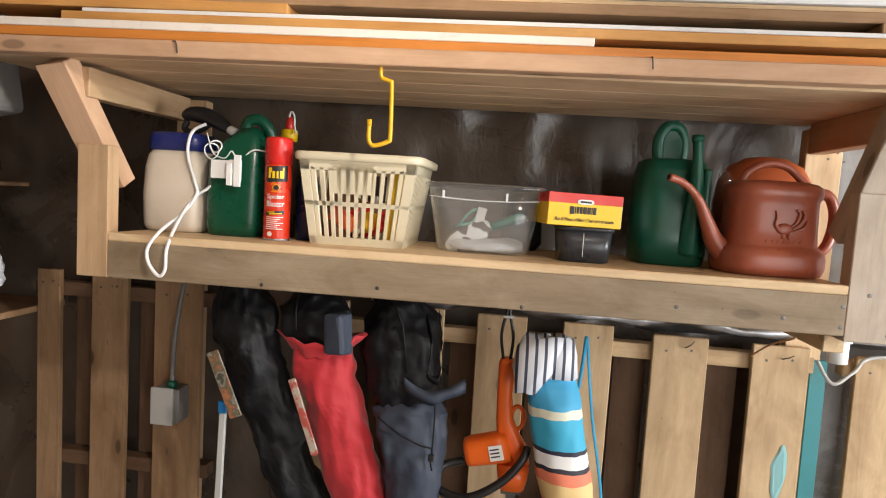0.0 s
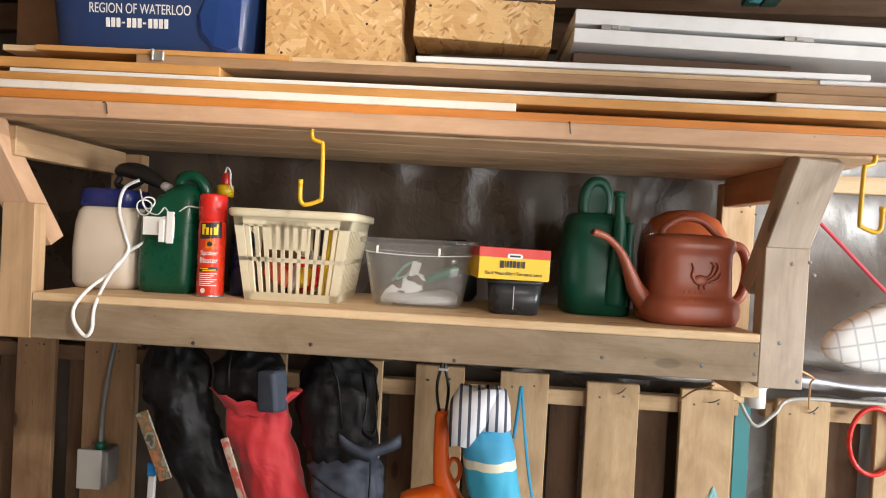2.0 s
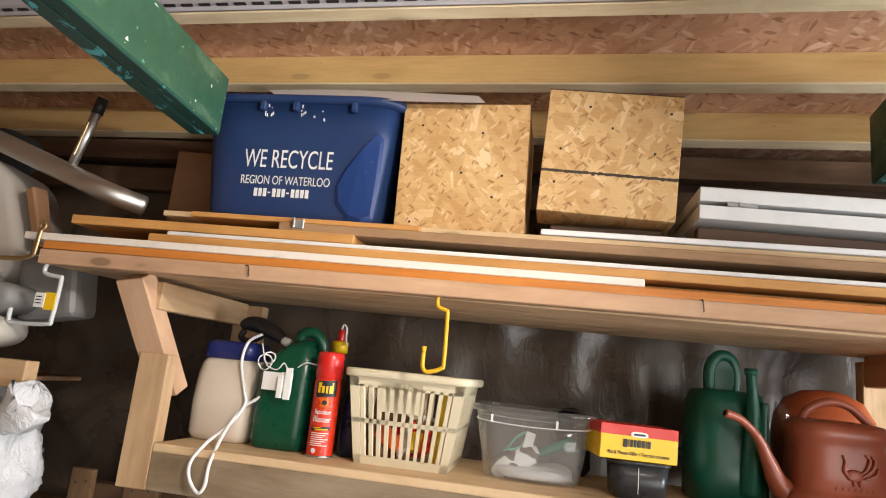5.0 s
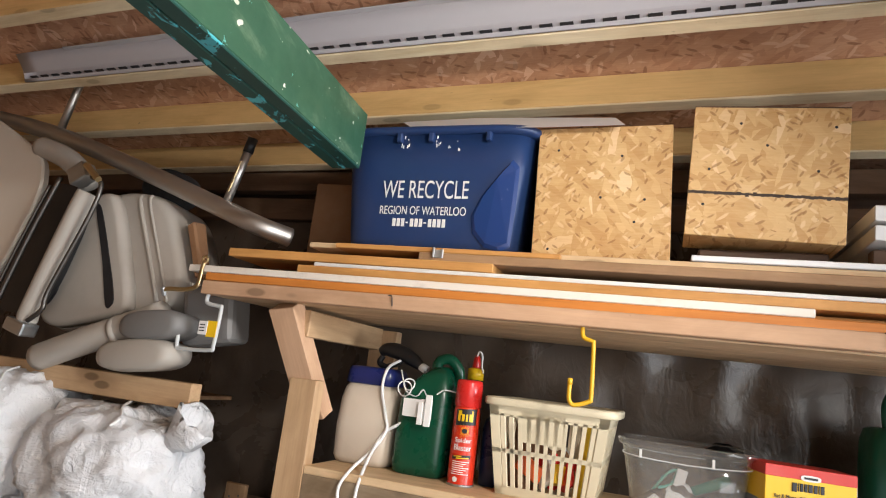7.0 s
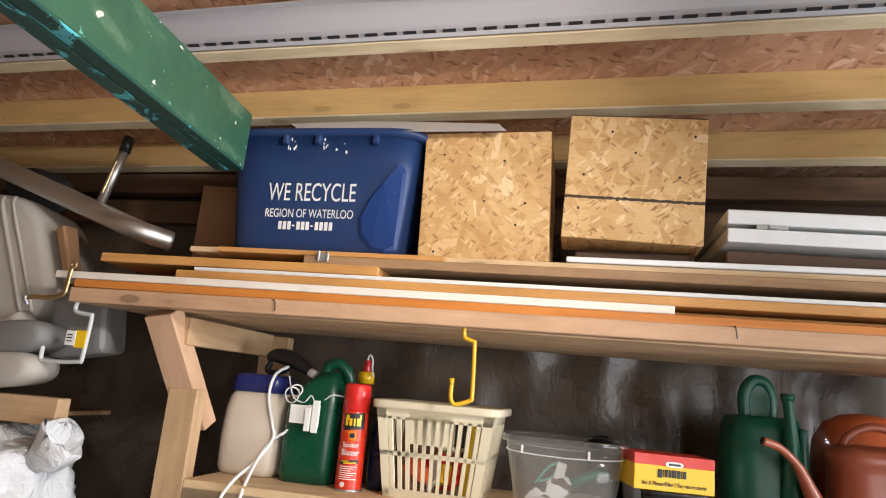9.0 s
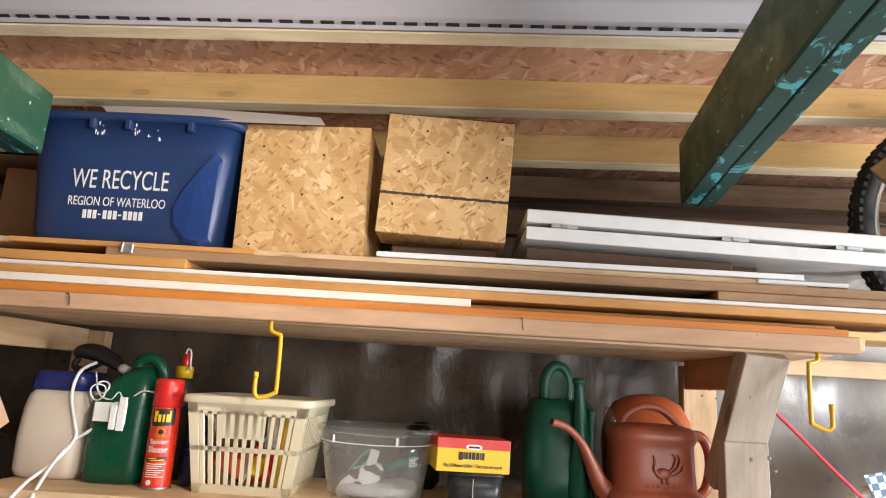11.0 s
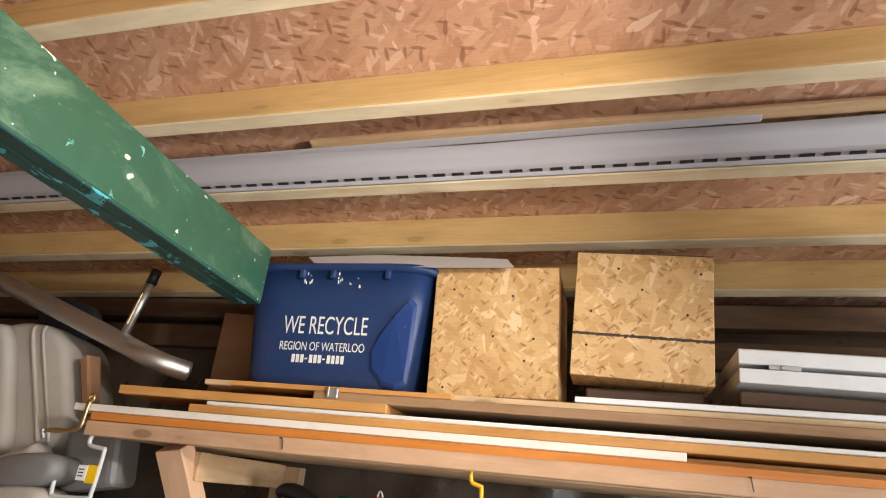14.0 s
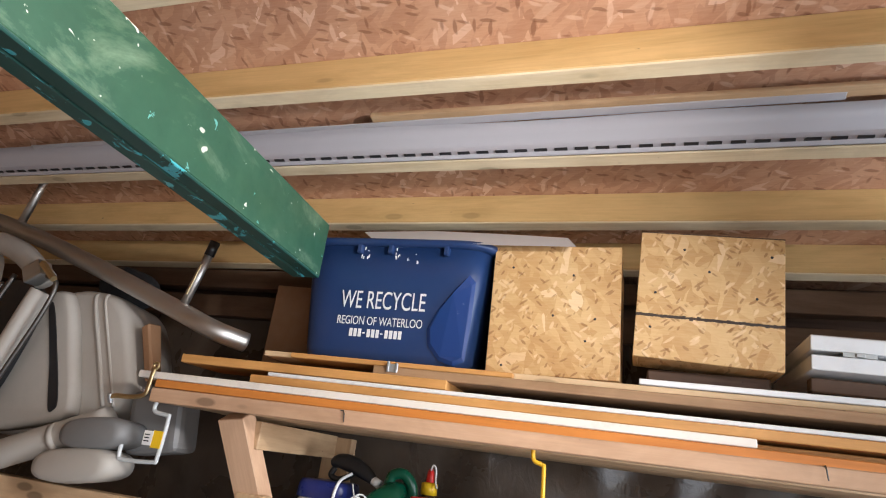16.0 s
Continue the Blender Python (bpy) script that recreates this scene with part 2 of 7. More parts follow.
STEEL = metal("galvanised_steel", (0.55, 0.57, 0.58), 0.35)
ALU = metal("dull_aluminium", (0.62, 0.60, 0.57), 0.38)
BRASS = metal("zinc_yellow_steel", (0.62, 0.48, 0.26), 0.35)
DARK_STEEL = metal("dark_steel", (0.16, 0.15, 0.14), 0.4)
WHITE_WIRE = plastic("white_wire", (0.75, 0.75, 0.74), 0.4, 0.03)
kb = Nodes("white_bag_film")
WHITE_BAG = kb.done(kb.mix(kb.noise(kb.coords(), 5.0, 3), (0.62, 0.63, 0.66), (0.78, 0.78, 0.78)), 0.38, 0, kb.mix(0.5, kb.noise(kb.coords((1, 1, 0.35)), 16.0, 6, 0.65, 1.6), kb.noise(kb.coords((0.4, 1, 1)), 34.0, 4, 0.6, 2.0)), 0.9, 0.02)
BLACK_CLOTH = cloth("black_nylon", (0.004, 0.004, 0.005), 0.55)
RED_CLOTH = cloth("red_nylon", (0.42, 0.022, 0.028), 0.6, 420, 0.2, 0.12)
SLATE_CLOTH = cloth("slate_nylon", (0.045, 0.055, 0.078), 0.6)
BLUE_STRAP = cloth("blue_strap", (0.03, 0.25, 0.42), 0.7)
PINK_ROPE = cloth("pink_rope", (0.70, 0.09, 0.13), 0.7)
PAPER = plastic("paper_white", (0.80, 0.79, 0.76), 0.7, 0.03)
PRINT_YELLOW = plastic("print_yellow", (0.82, 0.52, 0.01), 0.4, 0.04)
PRINT_RED = plastic("print_red", (0.62, 0.035, 0.022), 0.38, 0.05)
PRINT_BLACK = plastic("print_black", (0.012, 0.012, 0.014), 0.45, 0.2)
PRINT_BLUE = plastic("print_blue", (0.01, 0.02, 0.11), 0.45, 0.1)
CARD = plastic("cardboard", (0.24, 0.125, 0.06), 0.8, 0.12)
COPPER = plastic("tan_wire", (0.55, 0.30, 0.14), 0.5, 0.1)
TEAL = plastic("teal_paint", (0.03, 0.20, 0.22), 0.5, 0.2, 0.3)
CONCRETE = plastic("concrete", (0.30, 0.29, 0.27), 0.85, 0.2, 0.4, fine=0.4)


def green_paint():
    """Old green gloss paint: cloudy, rubbed pale in places, with chips and drips of white."""
    k = Nodes("old_green_paint")
    base = k.mix(k.noise(k.coords(), 4.0, 6, 0.62), (0.012, 0.055, 0.030), (0.045, 0.130, 0.078))
    rub = k.ramp(k.noise(k.coords((0.5, 1, 1.4)), 7.0, 7, 0.68, 0.4), (0.50, (0, 0, 0)), (0.70, (0.75, 0.75, 0.75)))
    col = k.mix(rub, base, (0.26, 0.37, 0.24))
    chip = k.ramp(k.noise(k.coords((1, 1, 1)), 26.0, 6, 0.62, 0.5), (0.68, (0, 0, 0)), (0.69, (1, 1, 1)))
    speck = k.ramp(k.noise(k.coords((0.8, 1, 1)), 48.0, 3, 0.5, 0.4), (0.70, (0, 0, 0)), (0.715, (1, 1, 1)))
    col = k.mix(chip, col, (0.16, 0.45, 0.42))
    col = k.mix(speck, col, (0.72, 0.74, 0.66))
    drip = k.ramp(k.noise(k.coords((3, 3, 0.6), (0, 0.5, 0)), 14.0, 1, 0.4), (0.77, (0, 0, 0)), (0.79, (0.8, 0.8, 0.8)))
    col = k.mix(drip, col, (0.70, 0.72, 0.62))
    return k.done(col, k.ramp(k.noise(k.coords(), 18.0, 4), (0.3, (0.34,) * 3), (0.7, (0.6,) * 3)), 0, chip, 0.6, 0.002)


def green_edge():
    """The beam's underside: darker, with large flakes of turquoise showing."""
    k = Nodes("chipped_green_edge")
    base = k.mix(k.noise(k.coords(), 6.0, 5), (0.008, 0.045, 0.035), (0.02, 0.10, 0.085))
    chip = k.ramp(k.noise(k.coords((0.6, 1, 1)), 20.0, 7, 0.66, 0.6), (0.562, (0, 0, 0)), (0.577, (1, 1, 1)))
    col = k.mix(chip, base, k.mix(k.noise(k.coords(), 60.0, 2), (0.03, 0.36, 0.44), (0.14, 0.55, 0.60)))
    return k.done(col, 0.5, 0, chip, 0.8, 0.003)


def poly_sheet():
    """Smoky plastic vapour barrier over dark insulation."""
    k = Nodes("poly_sheet")
    no = k.noise(k.coords((1, 1, 1), vary=False), 3.5, 5, 0.6, 0.6)
    col = k.ramp(no, (0.3, (0.050, 0.035, 0.025)), (0.7, (0.125, 0.097, 0.076)))
    # beyond the shelf the sheet's colour is paler, with the daylight on it put in
    sep, far = k.n("SeparateXYZ"), k.n("MapRange")
    k.link(k.coords(vary=False), sep.inputs[0])
    far.inputs[1].default_value, far.inputs[2].default_value = 1.08, 1.12
    k.link(sep.outputs[0], far.inputs[0])
    col = k.mix(far.outputs[0], col, k.ramp(no, (0.3, (0.20, 0.185, 0.17)), (0.7, (0.46, 0.44, 0.42))))
    return k.done(col, k.ramp(no, (0.3, (0.22,) * 3), (0.7, (0.40,) * 3)), 0, k.noise(k.coords((1, 1, 0.6), vary=False), 22.0, 5, 0.6, 0.8), 0.25, 0.01, spec=0.6, coat=0.12)


def clear_plastic():
    k = Nodes("clear_plastic")
    tr, gl, mx, fr = k.n("BsdfTransparent"), k.n("BsdfGlossy"), k.n("MixShader"), k.n("LayerWeight")
    tr.inputs[0].default_value, gl.inputs[0].default_value, gl.inputs[1].default_value = (0.93, 0.94, 0.94, 1), (1, 1, 1, 1), 0.10
    haze, mh = k.n("BsdfDiffuse"), k.n("MixShader")
    haze.inputs[0].default_value = (0.75, 0.76, 0.76, 1)
    mh.inputs[0].default_value = 0.08
    k.link(tr.outputs[0], mh.inputs[1])
    k.link(haze.outputs[0], mh.inputs[2])
    po, ad = k.n("Math", operation="POWER"), k.n("Math", operation="MULTIPLY_ADD")
    po.inputs[1].default_value, ad.inputs[1].default_value, ad.inputs[2].default_value = 3.0, 0.75, 0.06
    k.link(fr.outputs["Facing"], po.inputs[0])
    k.link(po.outputs[0], ad.inputs[0])
    k.link(ad.outputs[0], mx.inputs[0])
    k.link(mh.outputs[0], mx.inputs[1])
    k.link(gl.outputs[0], mx.inputs[2])
    k.link(mx.outputs[0], k.t.nodes["Material Output"].inputs[0])
    return k.m


def stripes():
    """Beach-towel stripes across the local z axis."""
    k = Nodes("striped_nylon")
    sep = k.n("SeparateXYZ")
    k.link(k.coords((1, 1, 1), vary=False), sep.inputs[0])
    wob = k.n("Math", operation="MULTIPLY_ADD")
    k.link(k.noise(k.coords(vary=False), 14.0, 2), wob.inputs[0])
    wob.inputs[1].default_value = 0.02
    k.link(sep.outputs[2], wob.inputs[2])
    mr = k.n("MapRange")
    mr.inputs[1].default_value, mr.inputs[2].default_value = -0.46, 0.0
    k.link(wob.outputs[0], mr.inputs[0])
    r = k.t.nodes.new("ShaderNodeValToRGB")
    r.color_ramp.interpolation = "CONSTANT"
    bands = ((0.0, (0.02, 0.10, 0.36)), (0.06, (0.62, 0.56, 0.30)), (0.13, (0.05, 0.32, 0.56)), (0.22, (0.07, 0.24, 0.55)),
             (0.40, (0.72, 0.20, 0.11)), (0.45, (0.70, 0.50, 0.22)), (0.55, (0.72, 0.20, 0.11)), (0.60, (0.02, 0.02, 0.03)),
             (0.62, (0.78, 0.78, 0.76)), (0.68, (0.02, 0.02, 0.04)), (0.70, (0.04, 0.36, 0.55)), (0.84, (0.66, 0.66, 0.52)), (0.88, (0.05, 0.33, 0.56)))
    while len(r.color_ramp.elements) < len(bands):
        r.color_ramp.elements.new(0.5)
    for e, (at, c) in zip(r.color_ramp.elements, bands):
        e.position, e.color = at, (*c, 1)
    k.link(mr.outputs[0], r.inputs[0])
    return k.done(r.outputs[0], 0.65, 0, k.noise(k.coords(), 300.0, 2), 0.2, 0.001)


def ticking():
    """Narrow dark stripes on white cloth, along the local z axis."""
    k = Nodes("ticking_cloth")
    sep, s = k.n("SeparateXYZ"), k.n("Math", operation="SINE")
    k.link(k.coords((330, 1, 1), vary=False), sep.inputs[0])
    k.link(sep.outputs[0], s.inputs[0])
    return k.done(k.ramp(s.outputs[0], (0.50, (0.62, 0.64, 0.68)), (0.56, (0.05, 0.06, 0.09))), 0.75)


def check_cover():
    """White cotton with a thin grey check."""
    k = Nodes("check_cotton")
    sep = k.n("SeparateXYZ")
    k.link(k.coords((1, 1, 1), vary=False), sep.inputs[0])
    lines = []
    for axis in (0, 2):
        m = k.n("Math", operation="PINGPONG")
        m.inputs[1].default_value = 0.021
        k.link(sep.outputs[axis], m.inputs[0])
        lines.append(k.ramp(m.outputs[0], (0.0006, (1, 1, 1)), (0.0010, (0, 0, 0))))
    both = k.mix(1.0, lines[0], lines[1], "LIGHTEN")
    return k.done(k.mix(both, (0.74, 0.74, 0.73), (0.42, 0.44, 0.46)), 0.8, 0, k.noise(k.coords(), 300.0, 2), 0.2, 0.001)


def checker():
    k = Nodes("blue_gingham")
    ch = k.n("TexChecker", Scale=62.0)
    ch.inputs[1].default_value, ch.inputs[2].default_value = (0.74, 0.75, 0.76, 1), (0.14, 0.25, 0.38, 1)
    k.link(k.coords(vary=False), ch.inputs[0])
    return k.done(ch.outputs[0], 0.8)


GREEN_PAINT, GREEN_EDGE, POLY, CLEAR, STRIPES, TICKING, CHECK, GINGHAM = green_paint(), green_edge(), poly_sheet(), clear_plastic(), stripes(), ticking(), check_cover(), checker()
COVER_BLUE = cloth("cover_blue", (0.15, 0.27, 0.42), 0.8)


# ---- building helpers ----
def finish(name, bm, material, smooth=False):
    me = bpy.data.meshes.new(name)
    bm.normal_update()
    bm.to_mesh(me)
    bm.free()
    if material:
        me.materials.append(material)
    if smooth:
        me.polygons.foreach_set("use_smooth", [True] * len(me.polygons))
    return me


def part(name, bm, material, parent, label="", smooth=False, at=None):
    ob = new(name, finish(name, bm, material, smooth))
    ob.parent = parent
    if at is not None:
        ob.matrix_basis = at
    return tagged(ob, label) if label else ob


def solo(name, bm, material, label, category, group="", kind="", smooth=False, at=None):
    ob = new(name, finish(name, bm, material, smooth))
    if at is not None:
        ob.matrix_world = at
    return tagged(ob, label, category, group, kind)


def thing(name, place, label, category, group="", kind="", turn=(0, 0, 0)):
    ob = new(name)
    ob.empty_display_size = 0.05
    ob.matrix_world = pose(*place, *turn)
    return tagged(ob, label, category, group, kind)


def box(bm, x0, x1, y0, y1, z0, z1, bevel=0.002, seg=1):
    vs = [bm.verts.new((x, y, z)) for x in (x0, x1) for y in (y0, y1) for z in (z0, z1)]
    fs = [bm.faces.new([vs[i] for i in f]) for f in ((0, 1, 3, 2), (4, 6, 7, 5), (0, 4, 5, 1), (2, 3, 7, 6), (0, 2, 6, 4), (1, 5, 7, 3))]
    if bevel:
        edges = list({e for f in fs for e in f.edges})
        bmesh.ops.bevel(bm, geom=edges, offset=bevel, segments=seg, profile=0.6, affect="EDGES")
    return bm


def boxes(*rows, bevel=0.002, seg=1):
    bm = bmesh.new()
    for r in rows:
        box(bm, *r, bevel=bevel, seg=seg)
    return bm


def loft(bm, rings, cap=True, close=False):
    made = [[bm.verts.new(p) for p in ring] for ring in rings]
    pairs = list(zip(made, made[1:])) + ([(made[-1], made[0])] if close else [])
    for a, b in pairs:
        for i in range(len(a)):
            j = (i + 1) % len(a)
            bm.faces.new((a[i], a[j], b[j], b[i]))
    if cap and not close:
        bm.faces.new(made[0][::-1])
        bm.faces.new(made[-1])
    return bm


def oval(cx, cy, z, rx, ry, power=2.0, count=28):
    out = []
    for i in range(count):
        a = 2 * math.pi * i / count
        c, s = math.cos(a), math.sin(a)
        out.append(Vector((cx + rx * math.copysign(abs(c) ** (2 / power), c), cy + ry * math.copysign(abs(s) ** (2 / power), s), z)))
    return out


def lathe(bm, profile, count=28, cx=0.0, cy=0.0):
    return loft(bm, [oval(cx, cy, z, r, r, 2, count) for r, z in profile])


def curve_points(points, steps=6, closed=False):
    """A smooth line through the points (Catmull-Rom)."""
    p = [Vector(q) for q in points]
    out = []
    last = len(p) if closed else len(p) - 1
    for i in range(last):
        if closed:
            a, b, c, d = p[i - 1], p[i], p[(i + 1) % len(p)], p[(i + 2) % len(p)]
        else:
            a, b, c, d = p[max(i - 1, 0)], p[i], p[i + 1], p[min(i + 2, len(p) - 1)]
        for s in range(steps):
            t = s / steps
            out.append(0.5 * (2 * b + (c - a) * t + (2 * a - 5 * b + 4 * c - d) * t * t + (3 * b - a - 3 * c + d) * t ** 3))
    if not closed:
        out.append(p[-1])
    return out


def tube(bm, points, radius, count=8, closed=False, flat=1.0):
    """A tube along the points; radius is a number or one number a point."""
    pts = [Vector(p) for p in points]
    n = len(pts)
    up, rings = None, []
    for i, p in enumerate(pts):
        a = pts[(i - 1) % n] if (closed or i) else p
        b = pts[(i + 1) % n] if (closed or i < n - 1) else p
        ahead = (b - a).normalized()
        if up is None:
            up = Vector((0, 0, 1)) if abs(ahead.z) < 0.9 else Vector((0, 1, 0))
        side = ahead.cross(up).normalized()
        up = side.cross(ahead).normalized()
        r = radius if isinstance(radius, (int, float)) else radius[i]
        rings.append([p + r * (math.cos(k) * side + flat * math.sin(k) * up) for k in (2 * math.pi * j / count for j in range(count))])
    return loft(bm, rings, cap=not closed, close=closed)


def lumber(p0, p1, width, thick, normal, bevel=0.002):
    """A bmesh of a board and its pose: local x runs along it, local z along the normal."""
    p0, p1 = Vector(p0), Vector(p1)
    x = (p1 - p0).normalized()
    z = Vector(normal)
    z = (z - z.dot(x) * x).normalized()
    y = z.cross(x)
    m = Matrix((x, y, z)).transposed().to_4x4()
    m.translation = (p0 + p1) / 2
    h = (p1 - p0).length / 2
    return boxes((-h, h, -width / 2, width / 2, -thick / 2, thick / 2), bevel=bevel), m


def board(name, p0, p1, width, thick, normal, material, label, category="board", group="", kind=""):
    bm, m = lumber(p0, p1, width, thick, normal)
    return solo(name, bm, material, label, category, group, kind, at=m)


def board_part(name, p0, p1, width, thick, normal, material, parent, label=""):
    bm, m = lumber(p0, p1, width, thick, normal)
    return part(name, bm, material, parent, label, at=parent.matrix_world.inverted() @ m)


def ruffle(bm, amount, scale, seed=0.0, push=(1, 1, 1)):
    """Creases and bulges on a mesh."""
    for v in bm.verts:
        q = v.co * scale + Vector((seed, seed * 1.7, -seed))
        d = noise.noise_vector(q) * 0.7 + noise.noise_vector(q * 2.3) * 0.35
        v.co += Vector((d.x * push[0], d.y * push[1], d.z * push[2])) * amount
    return bm


def lettering(text, size, width, material, parent, at, name="lettering", label="", shear=0.0, bold=0.0):
    """Words as a flat mesh; the local x runs along them, and width is their full length."""
    data = bpy.data.curves.new(name, "FONT")
    data.body, data.size, data.align_x, data.extrude, data.shear, data.offset = text, size, "CENTER", 0.0003, shear, bold
    tmp = bpy.data.objects.new(name, data)
    scene.collection.objects.link(tmp)
    dg = bpy.context.evaluated_depsgraph_get()
    me = bpy.data.meshes.new_from_object(tmp.evaluated_get(dg))
    bpy.data.objects.remove(tmp)
    xs = [v.co.x for v in me.vertices]
    ys = [v.co.y for v in me.vertices]
    k, h = width / (max(xs) - min(xs)), size / (max(ys) - min(ys))
    for v in me.vertices:
        v.co.x = (v.co.x - (max(xs) + min(xs)) / 2) * k
        v.co.y = (v.co.y - (max(ys) + min(ys)) / 2) * h
    me.materials.clear()
    me.materials.append(material)
    ob = new(name, me)
    ob.parent, ob.matrix_basis = parent, at
    return tagged(ob, label) if label else ob


def rise(x):
    """The stacked boards climb a little to the right before they are settled on the beam."""
    return 0.012 * (x - 0.2)


# ---- the room ----
def settle(before, m):
    """Moves what has been built since the given set of objects."""
    for ob in [o for o in bpy.data.objects if o not in before and o.parent is None]:
        ob.matrix_world = m @ ob.matrix_world


def under_roof(bm):
    """Cuts the heads of a wall to the slope of the roof."""
    for v in bm.verts:
        if v.co.z > 2.5:
            v.co.z = 2.41 + 0.014 * (v.co.x - 0.2) - 0.2 * (v.co.y + 0.35)
    return bm


solo("floor", boxes((ROOM_X0, ROOM_X1, ROOM_Y0, WALL_Y + 0.2, -0.1, 0.0), bevel=0), CONCRETE, "bare grey concrete garage floor", "floor", kind="structure")
solo("wall_north", under_roof(boxes((ROOM_X0, ROOM_X1, WALL_Y + 0.10, WALL_Y + 0.2, 0.0, 2.6), bevel=0)), DARK_WOOD, "dark stud wall behind plastic sheeting", "wall", kind="structure")
solo("wall_west", under_roof(boxes((ROOM_X0 - 0.1, ROOM_X0, ROOM_Y0, WALL_Y + 0.2, 0.0, 2.6), bevel=0)), BROWN_WOOD, "brown boarded side wall of the garage", "wall", kind="structure")
solo("wall_east", under_roof(boxes((ROOM_X1, ROOM_X1 + 0.1, ROOM_Y0, -1.4, 0, 2.6), (ROOM_X1, ROOM_X1 + 0.1, 0.0, WALL_Y + 0.2, 0, 2.6), (ROOM_X1, ROOM_X1 + 0.1, -1.4, 0.0, 0, 0.6),
                              (ROOM_X1, ROOM_X1 + 0.1, -1.4, 0.0, 2.0, 2.6), bevel=0)), BROWN_WOOD, "brown boarded side wall with a window opening", "wall", kind="structure")
solo("wall_south", under_roof(boxes((ROOM_X0, 0.9, ROOM_Y0 - 0.1, ROOM_Y0, 0, 2.6), (0.9, ROOM_X1, ROOM_Y0 - 0.1, ROOM_Y0, 2.2, 2.6), bevel=0)), PINE, "boarded front wall with an open garage doorway", "wall", kind="structure")


def roofed(ob):
    ob.matrix_world = ROOF @ ob.matrix_world
    return ob


roofed(solo("ceiling", boxes((-2.85, 3.25, -3.45, 1.08, 0.088, 0.13), bevel=0), OSB_CEIL, "reddish strand board roof deck", "ceiling", kind="structure"))
for y in (-3.13, -2.87, -2.61, -2.35, -2.09, -1.83, -1.57, -1.31, -1.05, -0.79, -0.530, -0.267, 0.006, 0.252, 0.508, 0.745):
    roofed(board("joist", (-2.8, y, 0.0455), (3.2, y, 0.0455), 0.038, 0.085, (0, 0, 1), PINE_YELLOW, "yellow pine purlin under the strand board", "joist", "ceiling joists", "structure"))
    roofed(board("trim", (-2.8, y, 0.0005), (3.2, y, 0.0005), 0.0365, 0.005, (0, 0, 1), SAPWOOD, "pale sapwood edge along a purlin", "joist edge", "joist edges", "structure"))
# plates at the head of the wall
# shade behind the boxes is put into the colour of the first two
board("top_plate", (ROOM_X0, WALL_Y - 0.03, 2.125), (ROOM_X1, WALL_Y - 0.03, 2.165), 0.05, 0.065, (0, 0, 1), SLAT_DARK, "timber plate along the head of the wall, darkened for shade", "timber", kind="structure")
board("wall_rail", (ROOM_X0, WALL_Y - 0.01, 2.045), (ROOM_X1, WALL_Y - 0.01, 2.045), 0.04, 0.075, (0, 0, 1), SLAT_DARK, "timber rail above the plastic sheeting, darkened for shade", "timber", kind="structure")
board("wall_rail", (1.09, WALL_Y - 0.055, 1.672), (ROOM_X1, WALL_Y - 0.055, 1.672), 0.03, 0.045, (0, 0, 1), PINE_PALE, "pale timber rail on the plastic sheeting", "timber", kind="structure")


def vapour_barrier():
    """Loose plastic sheet on the wall: sags and creases between the studs."""
    bm = bmesh.new()
    nx, nz = 150, 64
    grid = []
    for i in range(nx + 1):
        row = []
        for j in range(nz + 1):
            x, z = ROOM_X0 + (ROOM_X1 - ROOM_X0) * i / nx, 0.02 + 2.06 * j / nz
            q = Vector((x * 2.6, 0, z * 1.5))
            d = 0.045 * noise.noise(q) + 0.022 * noise.noise(q * 2.7 + Vector((3, 1, 2)))
            d += 0.014 * abs(noise.noise(Vector((x * 7 + z * 2.5, 4, z * 5)))) + 0.008 * noise.noise(Vector((x * 16, 9, z * 11)))
            row.append(bm.verts.new((x, WALL_Y + 0.02 - abs(d), z)))
        grid.append(row)
    for a, b in zip(grid, grid[1:]):
        for j in range(nz):
            bm.faces.new((a[j], b[j], b[j + 1], a[j + 1]))
    solo("vapour_barrier", bm, POLY, "creased smoky plastic vapour barrier on the wall", "plastic sheet", kind="structure", smooth=True)


vapour_barrier()


def green_beam(x, y0, y1, z, lean, side, high, label):
    """A doubled green plank on edge: x and z of its lower inner arris at y1, and how far it runs aside."""
    root = thing("green_beam", (0, 0, 0), label, "beam", "green beams")
    s = 0.036
    a, b = Vector((x + lean * (y0 - y1), y0, z)), Vector((x, y1, z))
    for k in (0, 1):
        off = Vector((side * (s / 2 + k * (s + 0.002)), 0, 0))
        board_part("plank", a + off + Vector((0, 0, high / 2)), b + off + Vector((0, 0, high / 2)), high, s, (1, -lean, 0), GREEN_PAINT, root)
        low = Vector((0, 0, -0.0015))
        board_part("chipped_edge", a + off + low, b + off + low, 0.006, s - 0.001, (1, -lean, 0), GREEN_EDGE, root, "flaking turquoise underside")
    return root


green_beam(-0.549, -1.45, -0.05, 2.012, -0.071, -1, 0.135, "old green painted beam with flaking turquoise paint")
green_beam(0.874, -1.45, 0.10, 2.012, 0.125, 1, 0.150, "old dark green beam, shaded, with flaking turquoise edge")


